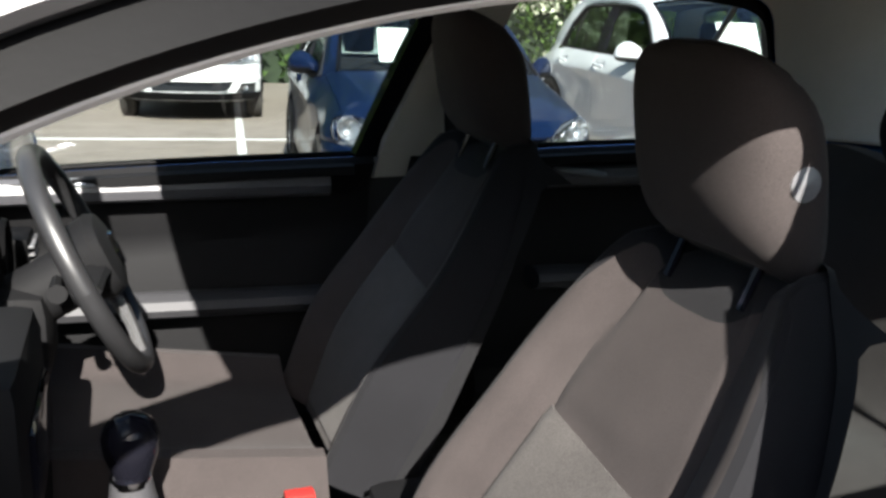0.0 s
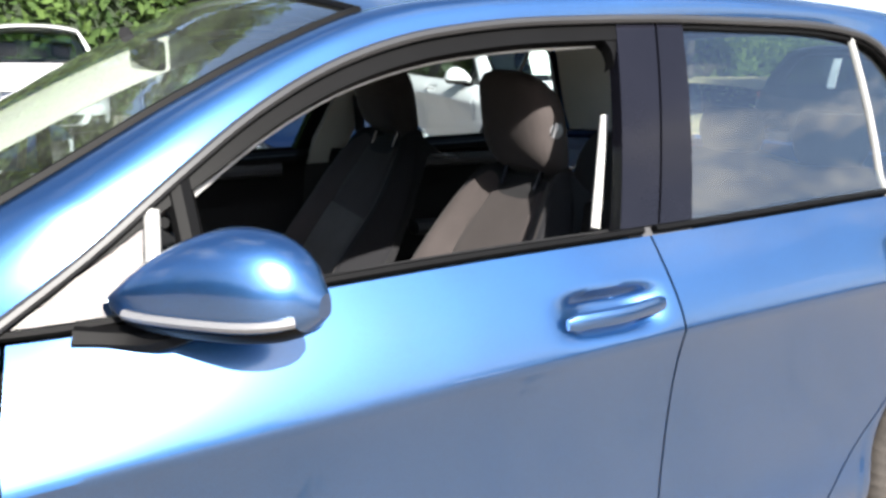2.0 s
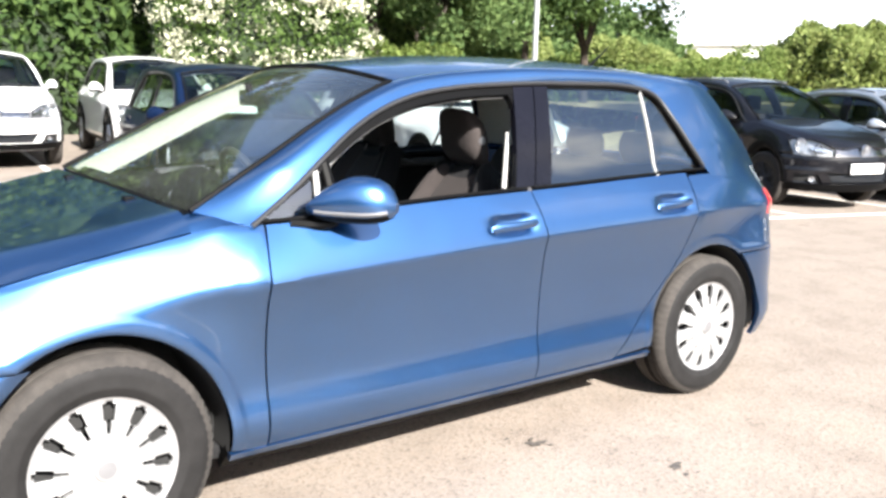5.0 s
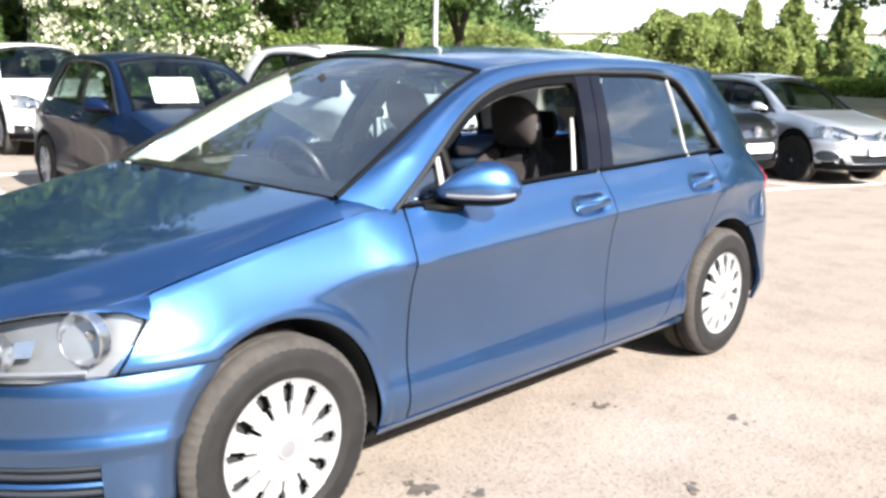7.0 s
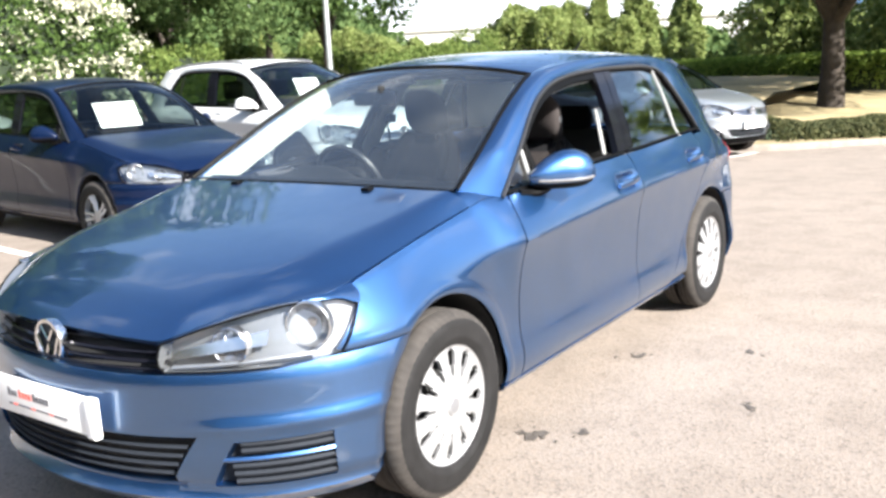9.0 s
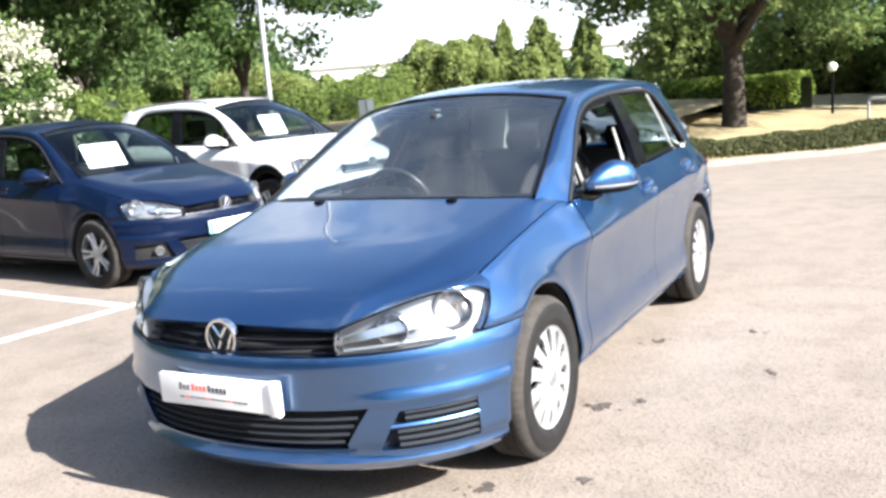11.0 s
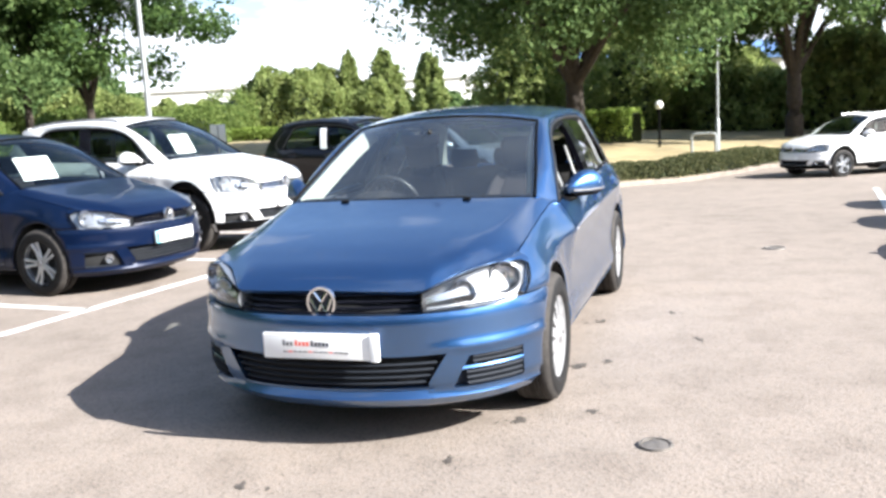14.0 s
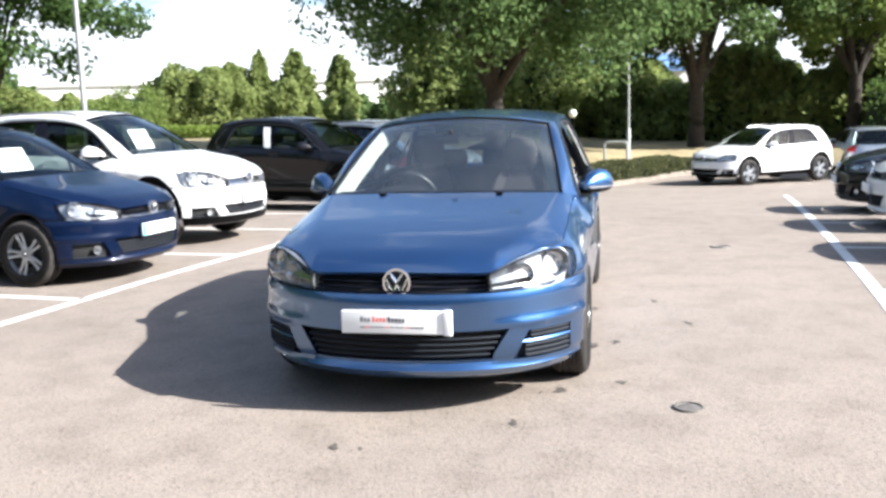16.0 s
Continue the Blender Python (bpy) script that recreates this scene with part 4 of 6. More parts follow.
    for i in range(len(sh)):
        for j, zz in enumerate(zl):
            zq = zz if j < len(zl) - 1 else float(lamp_low(abs(yc[i])))
            slant = 0.0
            if abs(abs(yc[i]) - 0.50) < 0.01:
                slant = 0.62 * (min(max(zq, 0.30), 0.425) - 0.385) * np.sign(yc[i])
            if abs(abs(yc[i]) - 0.55) < 0.01:
                slant = (0.06 + 0.5 * (max(zq, 0.28) - 0.405)) * np.sign(yc[i]) * float(np.clip((0.47 - zq) / 0.06, 0, 1))
            ledge = 0.0
            if j in (9, 10):
                ledge = 0.0
            q = nose(wrap(sh[i], zq), zq)
            if slant:
                q = nose(share(yc[i] + slant), zq)
            crest = 0.013 * math.exp(-(((zq - 0.448) / 0.016) ** 2)) * min(1, max(0, (abs(yc[i]) - 0.42) / 0.12)) + 0.003 * math.exp(-(((zq - 0.575) / 0.02) ** 2)) + 0.020 * math.exp(-(((zq - 0.228) / 0.014) ** 2)) - 0.014 * math.exp(-(((zq - 0.268) / 0.016) ** 2)) * min(1, max(0, (0.60 - abs(yc[i])) / 0.1))
            q[:2] *= 1 + crest * 0.9
            q[1] -= math.copysign(float(flare_in(q[0], q[2])) * min(1.0, max(0.0, (abs(q[1]) - 0.7) / 0.12)), q[1])
            P[i, j] = q
    holes = lambda i, j: (abs(yc[i]) <= 0.50 and abs(yc[i + 1]) <= 0.50 and 0.275 < zl[j] and zl[j + 1] < 0.43) or (0.54 < min(abs(yc[i]), abs(yc[i + 1])) and max(abs(yc[i]), abs(yc[i + 1])) < 0.805 and 0.262 < zl[j] and zl[j + 1] < 0.41)
    bs = Skin()
    nI, nJ = P.shape[:2]
    idx = np.arange(nI * nJ).reshape(nI, nJ)
    faces = [(idx[i, j], idx[i + 1, j], idx[i + 1, j + 1], idx[i, j + 1]) for i in range(nI - 1) for j in range(nJ - 1) if not holes(i, j)]
    pts = list(P.reshape(-1, 3))
    es = {}
    for f in faces:
        for a, b in zip(f, f[1:] + f[:1]):
            es[(a, b)] = 1
    base = {}
    for a, b in list(es):
        if (b, a) not in es:
            quad = [b, a]
            for q in (a, b):
                if q not in base:
                    base[q] = len(pts)
                    pts.append(pts[q] + np.array((-0.045, -0.02 * np.sign(pts[q][1]) * min(1, abs(pts[q][1])), 0)))
                quad.append(base[q])
            faces.append(tuple(quad))
    bs.add(pts, faces)
    bumper = part("front_bumper", bs.warped(W), coat, car, sharp=48)
    back = Skin()
    for y0, y1, z0, z1 in ((-0.58, 0.58, 0.26, 0.45), (0.5, 0.83, 0.24, 0.43), (-0.83, -0.5, 0.24, 0.43)):
        yy, zz = np.meshgrid([share(q) for q in np.linspace(y0, y1, 14)], np.linspace(z0, z1, 4), indexing="ij")
        back.sheet(nose(yy, zz, 0.055), (1, 0, 0))
    part("intake_back", back.warped(W), UNDER, bumper)
    for s2 in (1, -1):
        yy, zz = np.meshgrid([share(q) for q in np.linspace(0.53, 0.815, 12)], np.linspace(0.255, 0.415, 4), indexing="ij")
        part("lamp_grille_back", Skin().sheet(nose(yy * s2, zz, 0.035), (1, 0, 0)).warped(W), SLAT_GREY if main else UNDER, bumper)
    for zz, yw in ((0.302, 0.44), (0.330, 0.46), (0.358, 0.475), (0.386, 0.49)):
        yy = np.array([share(q) for q in np.linspace(-yw, yw, 25)])
        part("intake_slat", Skin().tube(nose(yy, zz, 0.02), 0.0085, 6, 0.8).warped(W), SLAT_GREY, bumper)
    for s2 in (1, -1):
        if not main:
            fog = nose(share(0.66) * s2, 0.338, 0.004)
            lamp = Skin().lathe([(0.0, 0.042), (0.006, 0.04), (0.004, 0.03), (-0.01, 0.02), (-0.012, 0.0)], "x", 20)
            lamp.turned(Matrix.Translation(Vector(fog)) @ pose(0, 0, 0, 0, 0, 30 * s2))
            part("fog_lamp", lamp.warped(W), REFLECTOR, bumper)
        for zz in (0.278, 0.303, 0.328, 0.374, 0.395) if main else (0.275, 0.40):
            yy = np.array([share(q) for q in np.linspace(0.625 if zz > 0.35 else 0.60, 0.80, 10)]) * s2
            part("lamp_grille_slat", Skin().tube(nose(yy, zz, 0.012), 0.0085, 6).warped(W), SLAT_GREY, bumper)
        yy = np.array([share(q) for q in np.linspace(0.58, 0.80, 12)]) * s2
        if main:
            part("grille_bar", Skin().tube(nose(yy, 0.351, 0.008), 0.010, 6, 0.8).warped(W), coat, bumper)
    lip_y = np.linspace(-0.66, 0.66, 41)
    if cladding:
        ly, lz = np.meshgrid(np.linspace(-0.8, 0.8, 41), np.linspace(0.19, 0.262, 5), indexing="ij")
        part("bumper_cladding", Skin().slab(nose(ly, lz, -0.022), (1, 0, 0), 0.012).warped(W), PLASTIC, bumper, "black lower bumper cladding")
    if pockets:
        u, v = np.meshgrid(np.linspace(-1, 1, 17), np.linspace(-1, 1, 9), indexing="ij")
        tall_ = 0.082 * np.clip(1 - np.abs(u * 0.98) ** 4, 0.02, 1) * (1 - 0.4 * np.clip(-u, 0, 1))
        for s_ in (1, -1):
            fog = part("fog_pocket", Skin().slab(nose(s_ * (0.635 + 0.165 * u), 0.40 + tall_ * v, -0.022), (1, 0, 0), 0.02).warped(W), SLAT_GREY, bumper, "dark honeycomb fog lamp pocket")
            part("pocket_rim", Skin().tube(nose(s_ * (0.635 + 0.165 * np.r_[u[:, 0], u[::-1, 0]]), 0.40 + np.r_[tall_[:, 0], -tall_[::-1, 0]], -0.022), 0.007, 6).warped(W), STRIP_SILVER, fog)
    part("chin", Skin().tube(nose(lip_y, 0.195, 0.03), 0.018, 6, 0.7).warped(W), PLASTIC, bumper)
    # upper grille
    gy = np.array([share(q) for q in np.linspace(-0.44, 0.44, 31)])
    grille = part("grille", Skin().sheet(np.stack([nose(gy, z, 0.05) for z in (0.59, 0.65, 0.72)], 1), (1, 0, 0)).warped(W), UNDER, car)
    for zz in (0.632, 0.655, 0.680):
        part("grille_slat", Skin().tube(nose(gy, zz, 0.018), 0.0085, 6, 0.8).warped(W), GLOSS_BLACK if not cladding else CHROME, grille)
    part("grille_strip", Skin().tube(nose(gy, 0.617, 0.004), 0.0045, 6).warped(W), GLOSS_BLACK if main else CHROME, grille)
    part("grille_strip", Skin().tube(nose(gy, 0.698, 0.012), 0.004, 6).warped(W), PLASTIC, grille)
    bx = float(nose(0, 0.66)[0]) + 0.012
    em = Skin().lathe([(-0.02, 0.066), (0.0, 0.07), (0.008, 0.068), (0.008, 0.058), (0.0, 0.056)], "x", 40, (bx, 0, 0.66))
    part("badge_ring", em.warped(W), CHROME, grille)
    disc = Skin().lathe([(0.0, 0.057), (0.0, 0.0)], "x", 32, (bx, 0, 0.66))
    part("badge_disc", disc.warped(W), SLAT_GREY, grille)
    for y0, z0, y1, z1 in ((-0.03, 0.045, 0.0, 0.004), (0.03, 0.045, 0.0, 0.004), (-0.05, 0.02, -0.02, -0.05), (-0.02, -0.05, 0.0, -0.004), (0.0, -0.004, 0.02, -0.05), (0.02, -0.05, 0.05, 0.02)):
        part("badge_bar", Skin().tube([(bx + 0.004, y0, 0.66 + z0), (bx + 0.004, y1, 0.66 + z1)], 0.0065, 6).warped(W), CHROME, grille)
    # number plate
    px = 0.915
    if plate:
        pl = part("number_plate", Skin().box((px - 0.022, -0.265, 0.424), (px, 0.265, 0.534), 0.004).warped(W), PLATE_WHITE, bumper)
        if plate == "dealer":
            part("plate_holder", Skin().box((px - 0.02, 0.234, 0.419), (px + 0.005, 0.272, 0.539), 0.003).warped(W), PAPER, pl)
            # a line of print in dark, red and dark bars over a thin line of small print
            bars = [(y0 + 0.0175 * q, y0 + 0.0175 * q + 0.0115, 0.480, 0.506 if q == 0 else 0.499, mt) for y0, count, mt in ((-0.17, 3, INK), (-0.112, 4, INK_RED), (-0.036, 5, INK)) for q in range(count)]
            bars += [(-0.17 + 0.024 * q, -0.17 + 0.024 * q + 0.019, 0.452, 0.458, INK_RED if q % 4 == 1 else INK) for q in range(13)]
            for y0, y1, z0, z1, mt in bars:
                part("print_bar", Skin().box((px - 0.002, y0, z0), (px + 0.0015, y1, z1), 0).warped(W), mt, pl)
        else:
            part("plate_band", Skin().box((px - 0.002, -0.263, 0.427), (px + 0.0015, -0.215, 0.531), 0).warped(W), PLATE_CYAN if plate == "band" else PLATE_WHITE, pl)
            for y0 in (-0.19, -0.12, -0.05, 0.07, 0.14, 0.2):
                part("plate_bar", Skin().box((px - 0.002, y0, 0.445), (px + 0.0015, y0 + 0.04, 0.512), 0).warped(W), PAPER, pl)
    # headlamps: housing, bowls and lens
    for side in (1, -1):
        M = lambda sk: (sk if side > 0 else sk.mirrored()).warped(W)
        hi_ = along([(0.79, 0.436, 0.690), (0.735, 0.50, 0.716), (0.636, 0.60, 0.750), (0.508, 0.71, 0.772), (0.425, 0.772, 0.773), (0.372, 0.806, 0.750)], 26)
        lo_ = along([(0.785, 0.430, 0.605), (0.71, 0.56, 0.605), (0.62, 0.672, 0.607), (0.53, 0.752, 0.610), (0.452, 0.803, 0.622)], 26)
        v9 = np.linspace(0, 1, 9)[None, :, None]
        skin_l = lo_[:, None] * (1 - v9) + hi_[:, None] * v9
        out_l = np.stack([np.interp(np.linspace(0, 1, 26), [0, 1], [0.95, 0.45]), np.interp(np.linspace(0, 1, 26), [0, 1], [0.3, 0.9]), np.zeros(26)], 1)
        rows_l = skin_l + out_l[:, None] * 0.022 * np.sin(np.pi * v9)
        rows_h = skin_l - np.array((0.06, 0.028, 0.0)) * np.linspace(1, 0.4, 26)[:, None, None]
        lens = part("headlamp", M(Skin().sheet(rows_h, (1, 0.5, 0)).sheet([np.array(rows_l)[:, 0], np.array(rows_h)[:, 0]]).sheet([np.array(rows_l)[:, -1], np.array(rows_h)[:, -1]]).sheet([rows_l[0], rows_h[0]]).sheet([rows_l[-1], rows_h[-1]])), LAMP_BODY, car)
        lp = part("lamp_lens", M(Skin().sheet(rows_l, (1, 0.5, 0))), CLEAR, lens)
        lp.visible_shadow = False
        ring = np.concatenate([np.array(rows_l)[:, 0], np.array(rows_l)[-1], np.array(rows_l)[::-1, -1], np.array(rows_l)[0][::-1]])
        part("lamp_seal", M(Skin().tube(ring, 0.0035, 5)), PLASTIC, lens)
        for iu, iv, rr in ((19, 5.0, 0.064), (9, 4.6, 0.050)):
            c = rows_l[iu, int(iv)] - out_l[iu] * 0.022 - np.array((0, 0, 0.002))
            bowl = Skin().lathe([(0.0, rr), (-0.006, rr * 0.97), (-0.035, rr * 0.7), (-0.048, rr * 0.25), (-0.03, rr * 0.22), (-0.028, 0.0)], "x", 28).lathe([(0.0, rr), (0.003, rr * 1.04), (0.0, rr * 1.1), (-0.03, rr * 1.1)], "x", 28)
            bowl.turned(Matrix.Translation(Vector(c)) @ pose(0, 0, 0, 0, 0, 22))
            part("reflector", M(bowl), REFLECTOR, lens)
        part("lamp_strip", M(Skin().tube(rows_l[1:22, 1] - out_l[1:22] * 0.02, 0.007, 6)), LAMP_BODY, lens)
        shelf_l = np.stack([rows_l[1:15, 3] - out_l[1:15] * 0.03, rows_l[1:15, 5] - out_l[1:15] * 0.035], 0)
        part("lamp_wing", M(Skin().slab(shelf_l, (1, 0.3, 0), 0.006)), REFLECTOR, lens)
    # ---- rear end ----
    tz = np.linspace(0.22, 0.629, 9)
    tb = []
    for zz in tz:
        xa = -WB - math.sqrt(max(0.374**2 - (zz - TYRE) ** 2, 0.0004))
        most = tail_share(min(xa, -2.85), zz)
        tb.append(tail(np.linspace(-most, most, 61), zz))
    part("rear_bumper", Skin().sheet(np.array(tb).swapaxes(0, 1), (-1, 0, 0), 0.02).warped(W), coat, car)
    tz2 = np.linspace(0.626, 1.0, 8)
    part("tailgate", Skin().sheet(np.stack([tail(np.linspace(-1, 1, 61) * tail_share(-3.128, q), q) for q in tz2], 1), (-1, 0, 0), 0.02).warped(W), coat, car)
    for side in (1, -1):
        M = lambda sk: (sk if side > 0 else sk.mirrored()).warped(W)
        lampg = tail(*np.meshgrid(np.linspace(0.42, 0.79, 16), np.linspace(0.775, 0.935, 8), indexing="ij"), -0.004)
        tail_l = part("tail_lamp", M(Skin().slab(lampg, (-1, 0.6, 0), 0.03)), RED_LENS, car)
        wrapped = side_patch(lambda z: -3.06 - 0.25 * (z - 0.79), lambda z: -3.145 + 0 * z, lambda x: 0.795 + 0 * x, lambda x: 0.905 + 0 * x, 8, 10, None, 0.002)
        part("side_lens", M(Skin().slab(wrapped, (-0.3, 1, 0), 0.012)), RED_LENS, tail_l)
    return doors


# ---- ground, lines and verge ----
gx = np.concatenate([np.array([-900, -400, -200, -120, -80]), np.arange(-60, 30.1, 1.0), np.array([45, 80, 150, 300, 600])])
gy = np.concatenate([np.array([-900, -400, -200, -100, -60]), np.arange(-40, 40.1, 2.0), np.array([60, 100, 200, 400, 900])])
GX, GY = np.meshgrid(gx, gy, indexing="ij")
tagged(part("ground", Skin().sheet(np.stack([GX, GY, drop_to(GX)], -1), (0, 0, 1)), ASPHALT), "sun-bleached pinkish grey worn asphalt of a car park", "ground", kind="structure")
LOT = math.radians(-6.4)
AWAY, FACE = np.array((-math.cos(LOT), -math.sin(LOT))), np.array((-math.sin(LOT), math.cos(LOT)))


def stripe(a, b, wide=0.085):
    """A painted line on the ground from a to b."""
    a, b = np.asarray(a, float), np.asarray(b, float)
    n = max(2, int(np.linalg.norm(b - a) / 0.5))
    c = a + (b - a) * np.linspace(0, 1, n)[:, None]
    d = (b - a) / np.linalg.norm(b - a)
    s = np.array((-d[1], d[0])) * wide / 2
    rows = [np.concatenate([c + k * s, (drop_to((c + k * s)[:, 0]) + h)[:, None]], 1) for k, h in ((-1.05, 0.001), (-1, 0.005), (1, 0.005), (1.05, 0.001))]
    ob = part("bay_line", Skin().sheet(rows, (0, 0, 1)), LINE_WHITE)
    return tagged(ob, "worn white painted parking bay line", "road marking", "parking bay lines", "structure")


J0 = np.array((-1.66, -3.36))
stripe(J0 - AWAY * 7.5, J0 + AWAY * 12.2)
for kk in range(-2, 6):
    stripe(J0 + AWAY * 2.5 * kk, J0 + AWAY * 2.5 * kk - FACE * 5.2)
stripe(J0 - AWAY * 6 - FACE * 5.3, J0 + AWAY * 12 - FACE * 5.3)
for kk in range(-1, 3):
    stripe(J0 + AWAY * 2.5 * kk - FACE * 5.3, J0 + AWAY * 2.5 * kk - FACE * 10.3)
R0 = np.array((-1.96, 2.95))
stripe(R0 - AWAY * 3.5, R0 + AWAY * 11.8, 0.1)
for kk in (0.45, 2.95, 5.45, 7.95):
    stripe(R0 + AWAY * kk, R0 + AWAY * kk + FACE * 4.8)

GRASS_DRY = surface("dry_grass_soil", (0.2844, 0.2291, 0.1185), 0.95, vary=0.3, scale=0.8, fine=40, bump=0.6, depth=0.02)
KERB = surface("kerb_concrete", (0.2054, 0.1738, 0.1422), 0.9, vary=0.25, scale=3, fine=60, bump=0.4, depth=0.004)
IRON = surface("cast_iron", (0.2, 0.18, 0.16), 0.6, 0.6, 0.3, scale=20)

kerb_line = along([(-14.2, -14.0), (-14.05, -8.0), (-14.0, -3.2), (-14.3, -2.2), (-15.2, -1.55), (-17.2, -0.8), (-19.3, 0.6), (-21.6, 1.5), (-25.0, 3.2), (-28.5, 8), (-31, 16), (-35, 30)], 70)
kt = np.gradient(kerb_line, axis=0)
kt /= np.linalg.norm(kt, axis=1, keepdims=True)
kn = np.stack([kt[:, 1], -kt[:, 0]], 1)
if kn[10] @ np.array((1, 0)) < 0:
    kn = -kn
verge_rows = []
for dist, up in ((0.12, 0.115), (0.6, 0.14), (2.0, 0.2), (5, 0.3), (9, 0.42), (16, 0.5), (30, 0.6), (60, 0.9), (160, 1.5)):
    q = kerb_line - kn * dist
    q[:, 0] = np.minimum(q[:, 0], -14.2 - dist * 0.4)
    # a low bank rises behind the oak
    bank = 0.42 * np.clip((dist - 2) / 9, 0, 1) * np.clip((2 - q[:, 1]) / 8, 0, 1)
    verge_rows.append(np.concatenate([q, (drop_to(kerb_line[:, 0]) + up + bank)[:, None]], 1))
tagged(part("verge", Skin().sheet(verge_rows, (0, 0, 1)), GRASS_DRY), "sunlit dry grass verge behind the kerb", "ground", kind="structure")
kerb = tagged(new("kerb"), "pale concrete kerb round the grass verge", "kerb", kind="structure")
dist = np.concatenate([[0], np.cumsum(np.linalg.norm(np.diff(kerb_line, axis=0), axis=1))])
for a in np.arange(0, dist[-1] - 0.9, 0.915):
    seg = np.stack([np.interp(np.linspace(a + 0.004, a + 0.909, 3), dist, kerb_line[:, c]) for c in range(2)], 1)
    nn = np.stack([np.interp(np.linspace(a + 0.004, a + 0.909, 3), dist, kn[:, c]) for c in range(2)], 1)
    rows = [np.concatenate([seg + nn * o, (drop_to(seg[:, 0]) + h)[:, None]], 1) for o, h in ((0.01, -0.05), (0.0, 0.09), (-0.02, 0.115), (-0.125, 0.12), (-0.13, 0.0))]
    part("kerb_stone", Skin().sheet(rows, (0, 0, 1)), KERB, kerb)


def drain_cover(x, y, r=0.11):
    ob = thing("drain_cover", "small round iron drain cover set in the asphalt", "drain cover", "drain covers")
    ob.location = (x, y, float(drop_to(x)))
    part("drain_ring", Skin().lathe([(0.0, r), (0.012, r * 0.97), (0.012, r * 0.8), (0.006, r * 0.78)], "z", 28), IRON, ob)
    part("lid", Skin().lathe([(0.006, r * 0.76), (0.008, r * 0.7), (0.007, 0.0)], "z", 24), IRON, ob)


drain_cover(0.588, 1.373, 0.075)
drain_cover(-4.9, 2.1, 0.11)
OIL = surface("oil_stain", (0.079, 0.06794, 0.05846), 0.75, vary=0.4, scale=30)


def stain(x, y, r, seed):
    """A ragged blot of oil with drops round it, a film on the asphalt."""
    rnd = np.random.RandomState(seed)
    blot = Skin()
    for k in range(9):
        size = r * (1.0 if k == 0 else 0.1 + 0.4 * rnd.rand() ** 2)
        ox, oy = (0, 0) if k == 0 else rnd.normal(size=2) * r * 1.3
        n = 22
        a = np.linspace(0, 2 * np.pi, n, endpoint=False)
        ph = rnd.rand(4) * 6.3
        q = size * (0.75 + 0.22 * np.sin(2 * a + ph[0]) + 0.2 * np.sin(3 * a + ph[1]) + 0.13 * np.sin(5 * a + ph[2]) + 0.10 * np.sin(8 * a + ph[3]))
        px, py = x + ox + 1.3 * q * np.cos(a), y + oy + 0.9 * q * np.sin(a)
        z = float(drop_to(x)) + 0.0035 + 0.0002 * k
        blot.add([(u_, w_, z) for u_, w_ in zip(px, py)], [tuple(range(n))])
    tagged(part("oil_stain", blot, OIL), "ragged dark oil stain on the asphalt", "stain", "stains on the asphalt", "structure")


for q in ((-1.61, 0.86, 0.035, 1), (-0.54, 0.87, 0.05, 2), (0.38, 0.74, 0.04, 3), (-0.66, 1.02, 0.03, 4), (0.9, 0.55, 0.03, 5), (-1.2, 1.5, 0.025, 6), (1.3, -0.2, 0.03, 7), (0.2, 1.05, 0.03, 8), (-1.9, 1.3, 0.03, 9)):
    stain(*q)


# ---- the blue hatchback ----
golf = thing("hatchback_car", "blue metallic five-door hatchback with its front passenger window lowered", "car")
golf_doors = car_body(golf, BLUE, None, main=True, plate="dealer", open_window=True, side_glass=GOLF_GLASS, glassy=SCREEN)
for wx, ws_ in ((0, 1), (0, -1), (-WB, 1), (-WB, -1)):
    wheel(golf, wx, ws_, "cover", y=0.775 if wx == 0 else 0.765)


# ---- parked cars ----
def plain_interior(car, W):
    """Dark seats and dashboard seen through the panes."""
    part("dashboard", Skin().box((-0.95, -0.68, 0.62), (-0.36, 0.68, 0.93), 0.05).warped(W), TRIM_DARK, car)
    for y in (0.36, -0.36):
        part("seat", Skin().box((-1.78, y - 0.23, 0.45), (-1.58, y + 0.23, 1.02), 0.06).box((-1.78, y - 0.13, 1.05), (-1.68, y + 0.13, 1.24), 0.05).warped(W), SEAT_SIDE, car)
    part("rear_bench", Skin().box((-2.62, -0.62, 0.45), (-2.4, 0.62, 1.02), 0.06).warped(W), SEAT_SIDE, car)
    for z0, rr in ((0.8, 0.18),):
        a = np.linspace(0, 2 * np.pi, 25)
        ring = np.stack([-1.0 + 0.35 * rr * np.sin(a), -0.36 + rr * np.cos(a), 0.85 + 0.9 * rr * np.sin(a)], 1)
        part("steering_wheel", Skin().tube(ring, 0.014, 6).warped(W), TRIM_DARK, car)
    part("cabin_floor", Skin().box((-3.1, -0.76, 0.22), (-0.3, 0.76, 0.34), 0.02).warped(W), CARPET, car)


def bend(sx=1.0, sy=1.0, lift=None):
    """Stretches the hatchback's shape: sx along, sy across, lift a curve of heights."""
    zf = curve(*lift) if lift else (lambda z: z)

    def fn(x, y, z):
        zz = float(zf(z))
        xx = x * sx
        return (xx, y * sy, zz)

    return fn


SUV = ((0.0, 0.0), (0.17, 0.24), (0.262, 0.36), (0.316, 0.40), (0.55, 0.64), (0.66, 0.77), (0.76, 0.90), (0.85, 1.0), (0.99, 1.13), (1.2, 1.38), (1.366, 1.55), (1.46, 1.665), (1.6, 1.8))


